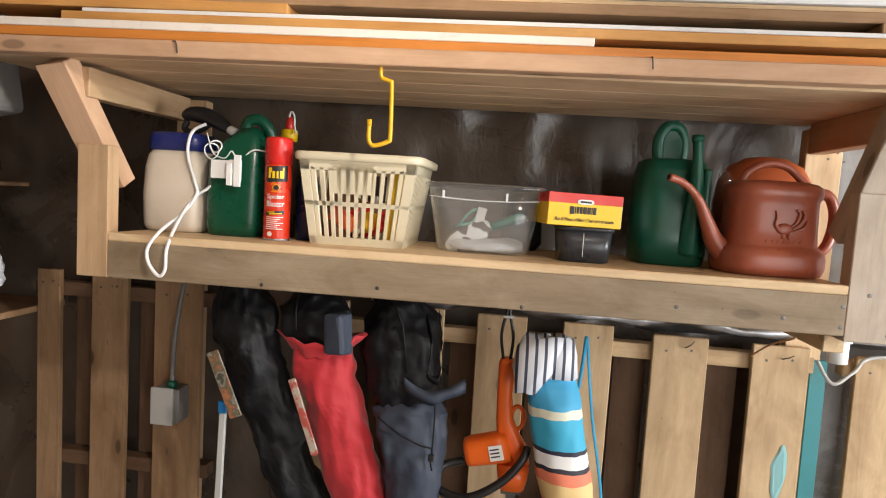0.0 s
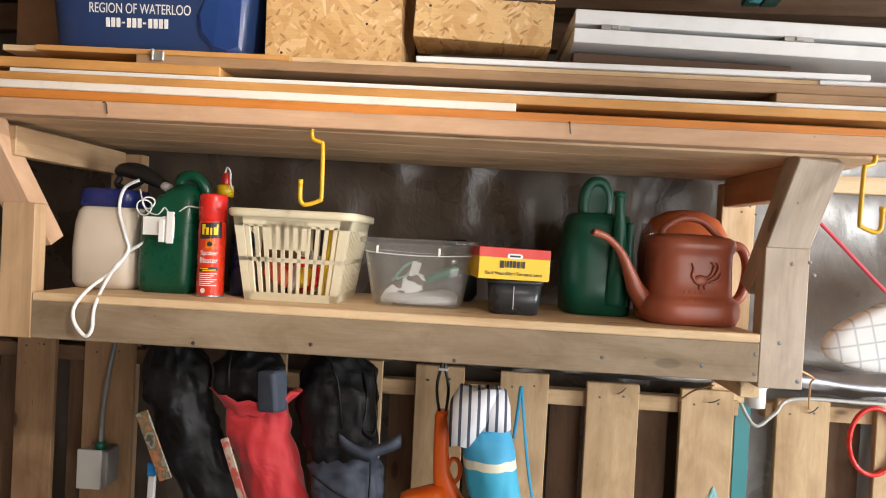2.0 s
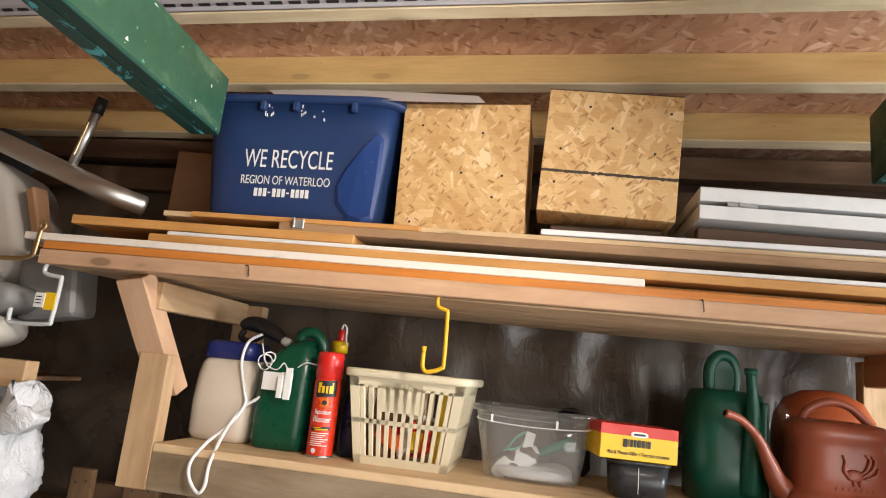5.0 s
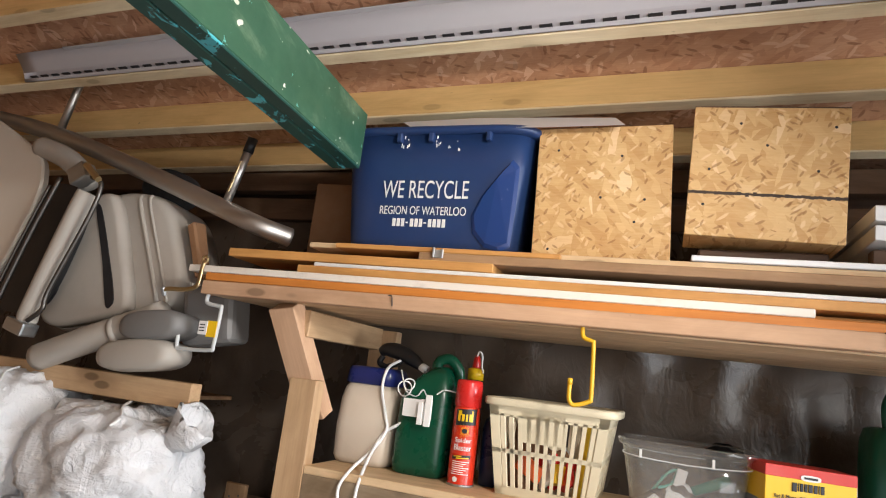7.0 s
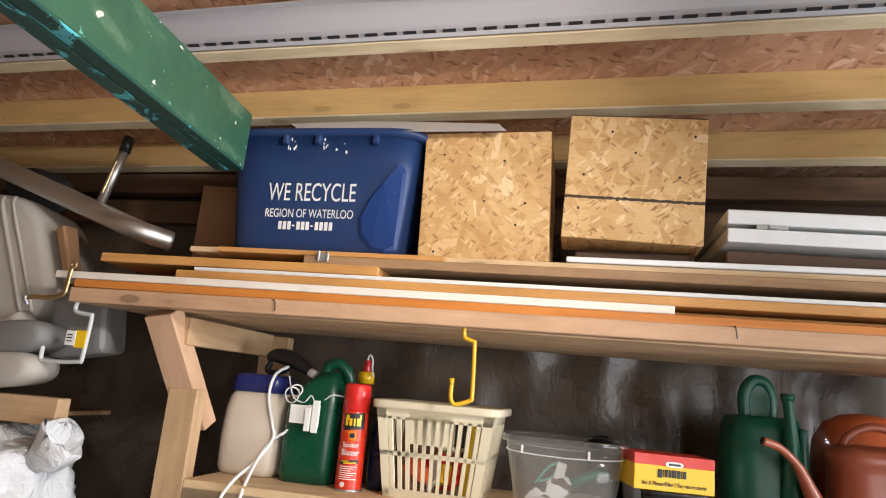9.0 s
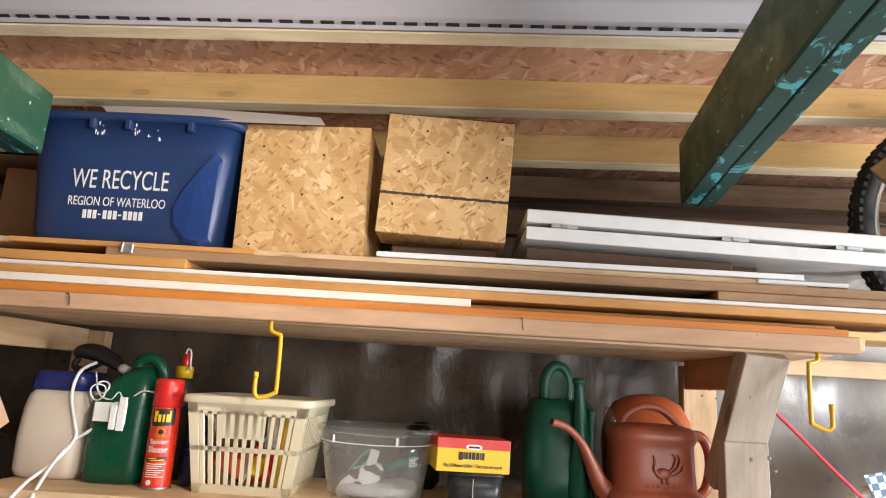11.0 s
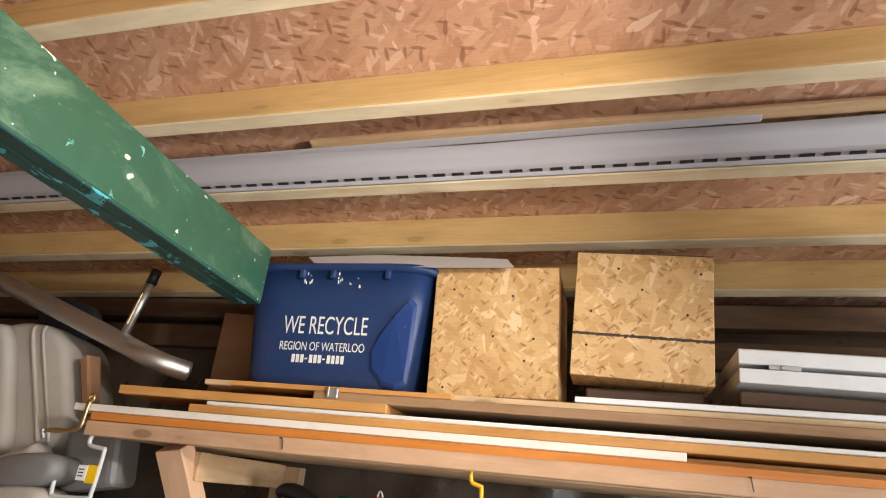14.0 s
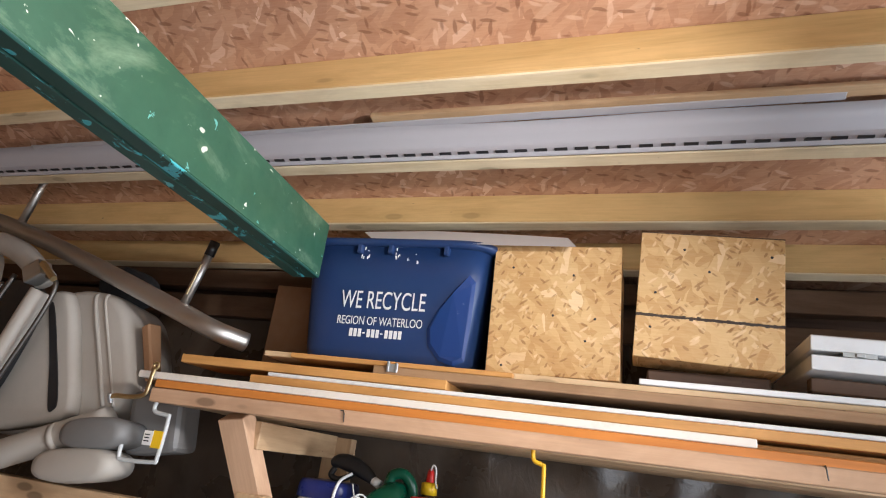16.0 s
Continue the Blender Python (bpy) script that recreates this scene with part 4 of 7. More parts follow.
def cable():
    """White cord looped over the jugs, hanging down in front of the shelf edge."""
    root = thing("extension_cable", (-0.474, 0.03, SHELF_Z), "white looped cable with a folded paper tag", "cable")
    pts = ((0.004, 0.055, 0.235), (-0.012, 0.026, 0.215), (-0.014, 0.012, 0.17), (0.003, 0.010, 0.115), (0.012, 0.006, 0.085), (-0.006, 0.000, 0.045), (-0.038, -0.020, 0.012), (-0.058, -0.044, -0.022),
           (-0.054, -0.048, -0.052), (-0.032, -0.048, -0.076), (-0.020, -0.046, -0.062), (-0.020, -0.040, -0.020), (-0.010, -0.010, 0.03), (0.006, 0.004, 0.075), (0.032, 0.010, 0.096), (0.055, 0.012, 0.112))
    back = lambda p: (p[0] * 1.08 + 0.036 * min(1, max(0, (0.06 - p[2]) / 0.06)), p[1] + 0.075 * min(1, max(0, (p[2] - 0.01) / 0.06)), p[2] * 1.10)
    pts = [back(p) for p in pts]
    part("cord", tube(bmesh.new(), curve_points(pts, 8), 0.0038, 10), WHITE_WIRE, root, smooth=True)
    wire = ((0.02, 0.03, 0.215), (0.036, 0.012, 0.190), (0.048, 0.008, 0.170), (0.072, 0.008, 0.163), (0.086, 0.008, 0.178), (0.098, 0.008, 0.166), (0.115, 0.010, 0.170), (0.135, 0.012, 0.183), (0.165, 0.020, 0.180))
    part("thin_wire", tube(bmesh.new(), curve_points([back(p) for p in wire], 8), 0.0018, 8), WHITE_WIRE, root, smooth=True)
    ring = [(0.042 + 0.016 * math.cos(a), 0.008 + 0.003 * math.sin(2 * a), 0.176 + 0.016 * math.sin(a)) for a in (2 * math.pi * i / 24 for i in range(24))]
    part("wire_loop", tube(bmesh.new(), [back(p) for p in ring], 0.0018, 8, closed=True), WHITE_WIRE, root, smooth=True)
    ring = [(0.052 + 0.013 * math.cos(a), 0.006 + 0.003 * math.sin(2 * a), 0.186 + 0.012 * math.sin(a)) for a in (2 * math.pi * i / 24 for i in range(24))]
    part("wire_loop", tube(bmesh.new(), [back(p) for p in ring], 0.0018, 8, closed=True), WHITE_WIRE, root, smooth=True)
    part("paper_tag", boxes((0.045, 0.088, 0.004, 0.006, 0.110, 0.148), (0.083, 0.094, -0.004, 0.008, 0.096, 0.142), (0.098, 0.112, -0.002, 0.004, 0.094, 0.160), (0.086, 0.112, 0.004, 0.007, 0.105, 0.150), bevel=0.0006), PAPER, root, "folded white paper tag", at=pose(0.006, 0.058, 0.014) @ Matrix.Scale(1.08, 4))


def spray_can():
    root = thing("spray_can", (-0.266, 0.110, SHELF_Z), "red insect spray can with a yellow and black label", "spray can", turn=(0, 0, 12))
    root.matrix_world = root.matrix_world @ Matrix.Scale(1.045, 4)
    R = 0.0285
    part("can", lathe(bmesh.new(), ((0.024, 0), (R, 0.002), (R + 0.0008, 0.004), (R, 0.006), (R, 0.158), (R - 0.002, 0.165), (0.022, 0.174)), 40), plastic("can_print", (0.60, 0.035, 0.012), 0.25, 0.12), root, smooth=True)
    part("bottom_seam", lathe(bmesh.new(), ((R + 0.0004, 0.0), (R + 0.0016, 0.001), (R + 0.0016, 0.004), (R + 0.0004, 0.005)), 40), STEEL, root, smooth=True)
    part("cap", lathe(bmesh.new(), ((R - 0.0005, 0.164), (R + 0.0008, 0.165), (R + 0.0004, 0.216), (R - 0.002, 0.2205), (R - 0.006, 0.222), (0.002, 0.222)), 40), RED_PLASTIC, root, "glossy red cap", smooth=True)

    def wrap(name, shapes, material, lift, label=""):
        bm = bmesh.new()
        for s in shapes:
            vs = []
            for u, z in s:
                a = -math.pi / 2 + u / R
                vs.append(bm.verts.new(((R + lift) * math.cos(a), (R + lift) * math.sin(a), z)))
            bm.faces.new(vs)
        return part(name, bm, material, root, label)

    def strip(u0, u1, z0, z1, slant=0.0, n=8):
        out = []
        for i in range(n):
            a, b = u0 + (u1 - u0) * i / n, u0 + (u1 - u0) * (i + 1) / n
            sa, sb = slant * (i / n - 0.5), slant * ((i + 1) / n - 0.5)
            out.append(((a, z0 + sa), (b, z0 + sb), (b, z1 + sb), (a, z1 + sa)))
        return out

    wrap("dark_panel", strip(-0.022, 0.026, 0.126, 0.160, 0.004), PRINT_BLACK, 0.0004, "dark printed panel")
    logo = strip(-0.017, -0.011, 0.134, 0.156) + strip(-0.008, -0.002, 0.134, 0.149) + strip(0.001, 0.005, 0.134, 0.149) + strip(0.008, 0.017, 0.134, 0.150) + strip(0.0135, 0.017, 0.149, 0.157) + strip(-0.011, -0.009, 0.146, 0.156)
    wrap("yellow_marks", logo, PRINT_YELLOW, 0.0007, "yellow printed shapes")
    rays = []
    for i in range(18):
        a = 2 * math.pi * i / 18
        b = a + 0.16
        rays.append(((0.001 + 0.006 * math.cos(a), 0.114 + 0.006 * math.sin(a)), (0.001 + 0.019 * math.cos(a + 0.08), 0.114 + 0.017 * math.sin(a + 0.08)), (0.001 + 0.006 * math.cos(b), 0.114 + 0.006 * math.sin(b))))
    wrap("sunburst", rays, PRINT_YELLOW, 0.0005, "yellow printed sunburst")
    wrap("sunburst_core", [[(0.001 + 0.006 * math.cos(2 * math.pi * i / 12), 0.114 + 0.005 * math.sin(2 * math.pi * i / 12)) for i in range(12)]], PRINT_BLACK, 0.0008)
    for text, z, width, h in (("Spider", 0.0935, 0.036, 0.013), ("Blaster", 0.0795, 0.038, 0.012)):
        ob = lettering(text, h, width, WHITE_PLASTIC, root, pose(0, 0, 0), label="white printed word")
        for v in ob.data.vertices:
            a, r = -math.pi / 2 + v.co.x / R, R + 0.0009 + v.co.z
            v.co = Vector((r * math.cos(a), r * math.sin(a), z + v.co.y))
    wrap("black_band", strip(-0.022, 0.020, 0.056, 0.064, 0.003), PRINT_BLACK, 0.0005)
    wrap("band_bars", strip(-0.018, 0.0, 0.0605, 0.0625, 0.001) + strip(-0.012, 0.015, 0.0570, 0.0595, 0.002), PRINT_YELLOW, 0.0008)
    wrap("small_bars", [s for i in range(7) for s in strip(-0.02, 0.018 - 0.006 * (i % 3), 0.050 - i * 0.0042, 0.0515 - i * 0.0042)], PAPER, 0.0006, "rows of tiny pale printed bars")
    wrap("pale_disc", [[(-0.010 + 0.0055 * math.cos(2 * math.pi * i / 14), 0.0145 + 0.0055 * math.sin(2 * math.pi * i / 14)) for i in range(14)]], PAPER, 0.0006)


def small_bottles():
    root = thing("blue_bottle", (-0.213, 0.165, SHELF_Z), "dark blue bottle standing behind the spray can", "bottle")
    root.matrix_world = root.matrix_world @ Matrix.Scale(1.05, 4)
    part("body", loft(bmesh.new(), [oval(0, 0, z, w, w * 0.8, 3, 24) for w, z in ((0.020, 0), (0.024, 0.003), (0.024, 0.12), (0.020, 0.14), (0.010, 0.15))]), plastic("blue_dark", (0.01, 0.02, 0.06), 0.3), root, smooth=True)
    part("cap", lathe(bmesh.new(), ((0.011, 0.150), (0.012, 0.151), (0.012, 0.17), (0.009, 0.172)), 20), WHITE_PLASTIC, root, "white cap", smooth=True)
    root = thing("yellow_bottle", (-0.292, 0.235, SHELF_Z), "tall bottle with a yellow collar and red nozzle", "bottle")
    root.matrix_world = root.matrix_world @ Matrix.Scale(1.07, 4)
    part("body", lathe(bmesh.new(), ((0.02, 0), (0.023, 0.004), (0.023, 0.19), (0.016, 0.215), (0.012, 0.220)), 24), plastic("brown_bottle", (0.05, 0.03, 0.02), 0.3), root, smooth=True)
    part("collar", lathe(bmesh.new(), ((0.015, 0.218), (0.019, 0.219), (0.019, 0.243), (0.013, 0.246)), 20), PRINT_YELLOW, root, "yellow collar", smooth=True)
    part("nozzle", lathe(bmesh.new(), ((0.009, 0.245), (0.010, 0.247), (0.008, 0.268), (0.004, 0.276)), 16), RED_PLASTIC, root, "red nozzle", smooth=True)
    part("tube", tube(bmesh.new(), curve_points(((0.003, -0.012, 0.272), (0.008, -0.014, 0.284), (0.016, -0.015, 0.275), (0.018, -0.016, 0.25), (0.024, -0.02, 0.235))), 0.0022, 8), WHITE_WIRE, root, "thin white tube", smooth=True)


def basket():
    root = thing("plastic_basket", (-0.076, 0.205, SHELF_Z), "cream slotted plastic basket full of small items", "basket")
    root.matrix_world = root.matrix_world @ Matrix.Scale(1.06, 4)
    H = 0.200
    bx, by, tx, ty = 0.098, 0.105, 0.127, 0.124

    def at(side, u, z, inset=0.0):
        k = z / H
        w, d = bx + (tx - bx) * k - inset, by + (ty - by) * k - inset
        return {"front": Vector((u * w, -d, z)), "back": Vector((u * w, d, z)), "left": Vector((-w, u * d, z)), "right": Vector((w, u * d, z))}[side]

    def panel(name, side, u0, u1, z0, z1, t=0.0028):
        bm = bmesh.new()
        q = [at(side, u, z, i) for i in (0, t) for u, z in ((u0, z0), (u1, z0), (u1, z1), (u0, z1))]
        v = [bm.verts.new(p) for p in q]
        for f in ((0, 1, 2, 3), (7, 6, 5, 4), (0, 4, 5, 1), (1, 5, 6, 2), (2, 6, 7, 3), (3, 7, 4, 0)):
            bm.faces.new([v[i] for i in f])
        part(name, bm, CREAM_PLASTIC, root)

    for side in ("front", "right", "back", "left"):
        n = 10 if side in ("front", "back") else 11
        for i in range(n + 1):
            u = -0.78 + 1.56 * i / n
            panel("slat", side, u - 0.036, u + 0.036, 0.014, 0.160)
        for s in (-1, 1):
            panel("corner", side, *sorted((s * 1.0, s * 0.84)), 0.0, 0.175)
        panel("base_band", side, -0.999, 0.999, 0.0, 0.017, 0.0033)
        panel("middle_band", side, -0.999, 0.999, 0.082, 0.091, 0.0033)
        panel("top_band", side, -0.999, 0.999, 0.155, 0.176, 0.0033)
        if side == "front":
            panel("plate", side, -0.44, 0.30, 0.108, 0.170, 0.0036)
    part("base", boxes((-bx + 0.003, bx - 0.003, -by + 0.003, by - 0.003, 0.0, 0.004), bevel=0.001), CREAM_PLASTIC, root)
    ring = lambda z, k: oval(0, 0, z, tx + k, ty + k, 10, 44)
    part("rim", loft(bmesh.new(), [ring(0.175, -0.002), ring(0.175, 0.009), ring(0.179, 0.011), ring(0.189, 0.011), ring(0.192, 0.008), ring(0.191, -0.003), ring(0.17, -0.006)], cap=False), CREAM_PLASTIC, root, smooth=True)
    rnd = random.Random(9)
    stuff = ((RED_PLASTIC, "red packet"), (PRINT_YELLOW, "yellow packet"), (CARD, "brown packet"), (BLACK_PLASTIC, "black packet"), (PAPER, "white packet"), (ORANGE_PLASTIC, "orange packet"), (BROWN_WOOD, "wooden stakes"))
    for i in range(15):
        m, lab = stuff[i % len(stuff)]
        a, b, c = rnd.uniform(0.015, 0.035), rnd.uniform(0.004, 0.015), rnd.uniform(0.03, 0.065)
        x, y, z = rnd.uniform(-0.06, 0.055), rnd.uniform(-0.075, 0.03), 0.025 + c * 0.9 * rnd.uniform(0.5, 1.0)
        solo("packet", boxes((-a, a, -b, b, -c / 2, c / 2), bevel=0.003, seg=2), m, "small " + lab + " lying inside the basket", "packet", "basket contents", at=root.matrix_world @ pose(x, y, z, rnd.uniform(-30, 30), rnd.uniform(-60, 60), rnd.uniform(0, 180)))
    for i in range(3):
        solo("packet", boxes((-0.012, 0.012, -0.003, 0.003, 0, 0.15), bevel=0.002), CARD, "striped brown card strips standing in the basket", "packet", "basket contents", at=root.matrix_world @ pose(-0.068 + 0.018 * i, -0.085 + 0.012 * i, 0.006, 3, 4, 20))
    solo("yellow_tool", boxes((-0.012, 0.012, -0.006, 0.006, 0, 0.16), bevel=0.004, seg=2), PRINT_YELLOW, "yellow plastic handle standing in the basket", "tool handle", "basket contents", at=root.matrix_world @ pose(0.062, -0.06, 0.006, 4, 6, 10))


def clear_tub():
    root = thing("clear_tub", (0.204, 0.205, SHELF_Z), "clear plastic food tub holding white and green items", "plastic tub")
    root.matrix_world = root.matrix_world @ Matrix.Scale(1.03, 4)
    H = 0.150
    r = lambda z, k: oval(0, 0, z, 0.100 + 0.026 * z / H + k, 0.095 + 0.018 * z / H + k, 5.5, 44)
    ob = part("body", loft(bmesh.new(), [r(0, -0.012), r(0.003, -0.004), r(0.012, 0), r(0.07, 0), r(H - 0.012, 0), r(H - 0.012, -0.002), r(0.012, -0.002), r(0.005, -0.006)]), CLEAR, root, smooth=True)
    ob.visible_shadow = False
    ob = part("rim", loft(bmesh.new(), [r(H - 0.014, 0.0), r(H - 0.013, 0.007), r(H - 0.003, 0.008), r(H, 0.004), r(H - 0.003, -0.002)], cap=False), CLEAR, root, smooth=True)
    ob.visible_shadow = False
    lip = [p for p in oval(0, 0, H - 0.030, 0.1225, 0.1115, 5.5, 60)]
    for v in lip:
        v.z -= 0.006 * math.cos(v.x / 0.12 * 1.5)
    part("ridge", tube(bmesh.new(), lip, 0.0012, 6, closed=True), WHITE_WIRE, root, "pale moulded ridge", smooth=True)
    for x in (-0.085, 0.048):
        part("clip_mark", boxes((x - 0.0025, x + 0.0025, -0.1185, -0.1165, H - 0.034, H - 0.018), bevel=0.0006), PAPER, root)
    M = root.matrix_world
    bm = loft(bmesh.new(), [oval(0, 0, z, w, w * 0.7, 2.6, 20) for w, z in ((0.012, -0.055), (0.022, -0.05), (0.026, -0.02), (0.024, 0.02), (0.020, 0.045), (0.010, 0.055))])
    solo("cow_print_glove", bm, spotted(), "white gardening glove with dark blotches inside the tub", "glove", at=M @ pose(-0.035, -0.040, 0.036, 0, 62, 0), smooth=True)
    solo("green_strap", tube(bmesh.new(), curve_points(((-0.06, -0.035, 0.05), (-0.035, -0.04, 0.085), (-0.015, -0.038, 0.095), (-0.025, -0.045, 0.068), (-0.05, -0.05, 0.058)), 6), 0.003, 8), plastic("mint", (0.16, 0.42, 0.34), 0.5), "thin mint green cord inside the tub", "cord", smooth=True, at=M)
    solo("hand_trowel", tube(bmesh.new(), ((-0.01, -0.02, 0.045), (0.06, 0.0, 0.075), (0.085, 0.01, 0.088)), (0.008, 0.011, 0.010), 12), plastic("jade", (0.03, 0.20, 0.14), 0.4), "hand trowel with a jade green handle inside the tub", "trowel", smooth=True, at=M)
    solo("white_card", boxes((-0.01, 0.01, -0.001, 0.001, 0, 0.035), bevel=0.0005), PAPER, "small white tag inside the tub", "tag", at=M @ pose(-0.012, -0.05, 0.065, 0, 14, 0))
    bm = ruffle(loft(bmesh.new(), [oval(0, 0, z, 0.088 * w, 0.08 * w, 3, 26) for w, z in ((0.8, 0.004), (1, 0.010), (1, 0.022), (0.7, 0.030), (0.2, 0.032))]), 0.010, 30, 2)
    solo("plastic_bag", bm, WHITE_BAG, "crumpled white plastic bag at the bottom of the tub", "bag", smooth=True, at=M)
    bm = ruffle(loft(bmesh.new(), [oval(0, 0, z, 0.05 * w, 0.04 * w, 2.4, 20) for w, z in ((0.8, 0), (1, 0.02), (1, 0.11), (0.8, 0.145), (0.3, 0.155))]), 0.010, 26, 8)
    solo("black_pouch", bm, BLACK_CLOTH, "black cloth pouch standing behind the tub", "pouch", smooth=True, at=pose(0.292, 0.345, SHELF_Z))


def spotted():
    k = Nodes("blotched_glove")
    n = k.noise(k.coords(), 28.0, 2, 0.4)
    return k.done(k.mix(k.ramp(n, (0.54, (0, 0, 0)), (0.56, (1, 1, 1))), (0.72, 0.71, 0.68), (0.13, 0.10, 0.085)), 0.7)


def bait_box():
    root = thing("bait_tub", (0.423, 0.135, SHELF_Z), "small dark grey plastic tub on the shelf", "plastic tub")
    root.matrix_world = root.matrix_world @ Matrix.Scale(1.1, 4)
    r = lambda z, k: oval(0, 0, z, 0.049 + 0.006 * z / 0.07 + k, 0.049 + 0.006 * z / 0.07 + k, 5, 36)
    part("body", loft(bmesh.new(), [r(0, -0.006), r(0.003, 0), r(0.066, 0), r(0.066, -0.002), r(0.01, -0.002)]), CHARCOAL, root, smooth=True)
    part("rim", loft(bmesh.new(), [r(0.062, 0), r(0.062, 0.003), r(0.068, 0.003), r(0.069, 0.0), r(0.067, -0.003)], cap=False), CHARCOAL, root, smooth=True)
    part("mould_line", boxes((-0.004, -0.0028, -0.0555, -0.0535, 0.012, 0.058), bevel=0.0003), PAPER, root, "pale scratch line")
    box_root = thing("bait_carton", (0.408, 0.125, SHELF_Z + 0.0768), "red and yellow cardboard carton with printed words", "carton", turn=(0, 1.0, 10))
    box_root.matrix_world = box_root.matrix_world @ Matrix.Scale(1.06, 4)
    w, h, d = 0.074, 0.064, 0.05
    part("carton", boxes((-w, w, -d, d, 0, h), bevel=0.001), PRINT_YELLOW, box_root)
    part("red_top", boxes((-w - 0.0005, w + 0.0005, -d - 0.0006, d + 0.0005, h * 0.70, h + 0.0006), bevel=0.0006), PRINT_RED, box_root, "red printed band")
    part("end_flap", boxes((w + 0.0006, w + 0.0014, -d + 0.002, d - 0.002, 0.002, h - 0.002), bevel=0.0004), PAPER, box_root, "white end flap")
    fr_y = -d - 0.0012
    part("oval_badge", loft(bmesh.new(), [oval(0, 0, z, 0.0165, 0.0052, 3, 20) for z in (0, 0.0008)]), PAPER, box_root, "small pale printed badge", at=pose(0, fr_y, h * 0.755, 90, 0, 0))
    part("badge_bar", boxes((-0.011, 0.011, -0.0004, 0.0004, -0.0018, 0.0018), bevel=0.0003), PRINT_BLACK, box_root, at=pose(0, fr_y - 0.0012, h * 0.755))
    bars = bmesh.new()
    x = -0.030
    for i, wd in enumerate((0.009, 0.003, 0.006, 0.006, 0.008, 0.007, 0.003, 0.007)):
        hh = 0.0085 if i == 0 else 0.007
        box(bars, x, x + wd - 0.0012, -0.0006, 0.0004, -hh, 0.0065, 0.0004)
        x += wd + 0.0006
    part("name_bars", bars, PRINT_BLACK, box_root, "bold dark printed shapes", at=pose(0, fr_y, h * 0.50))
    lettering("Rat & Mouse Killer / Tue rats et souris", 0.0072, 0.118, PRINT_BLACK, box_root, pose(0, fr_y, h * 0.20, 90, 0, 0), label="small black printed words", shear=0.15)


def green_watering_can():
    root = thing("watering_can", (0.622, 0.245, SHELF_Z), "dark green plastic watering can with an upright handle", "watering can", "watering cans")
    root.matrix_world = root.matrix_world @ Matrix.Scale(1.09, 4)
    r = lambda z, w, d, x=0.0, p=3.6: oval(x, 0, z, w, d, p, 36)
    part("body", loft(bmesh.new(), [r(0, 0.066, 0.072), r(0.004, 0.072, 0.080), r(0.06, 0.074, 0.082), r(0.13, 0.073, 0.080), r(0.19, 0.070, 0.074), r(0.212, 0.064, 0.066), r(0.217, 0.054, 0.054), r(0.214, 0.03, 0.03)]), GREEN_CAN, root, smooth=True)
    part("handle", tube(bmesh.new(), curve_points(((-0.032, -0.02, 0.205), (-0.034, -0.02, 0.255), (-0.018, -0.018, 0.284), (0.006, -0.014, 0.283), (0.018, -0.01, 0.255), (0.018, -0.008, 0.210)), 8), 0.012, 12), GREEN_CAN, root, smooth=True)
    part("handle_web", loft(bmesh.new(), [oval(-0.008, y, 0.247, 0.020, 0.036, 3, 20) for y in (-0.019, -0.011)] if False else [[Vector((q.x, y, q.y)) for q in oval(-0.008, 0.245, 0, 0.022, 0.036, 3, 20)] for y in (-0.021, -0.012)]), GREEN_CAN, root)
    part("spout", tube(bmesh.new(), curve_points(((0.030, -0.066, 0.03), (0.032, -0.088, 0.10), (0.030, -0.092, 0.18), (0.026, -0.092, 0.255)), 6), [0.026 - 0.016 * min(1, i / 14) for i in range(19)], 14), GREEN_CAN, root, smooth=True)
    part("spout_tip", tube(bmesh.new(), ((0.026, -0.092, 0.250), (0.0255, -0.0925, 0.262)), 0.0125, 14), GREEN_CAN, root, smooth=True)
    part("spout_mouth", tube(bmesh.new(), ((0.0255, -0.0925, 0.2615), (0.0255, -0.0925, 0.2625)), 0.0092, 14), PRINT_BLACK, root)
    part("fold", ruffle(boxes((0.05, 0.066, -0.074, -0.03, 0.02, 0.20), bevel=0.006, seg=2), 0.004, 18), GREEN_CAN, root)


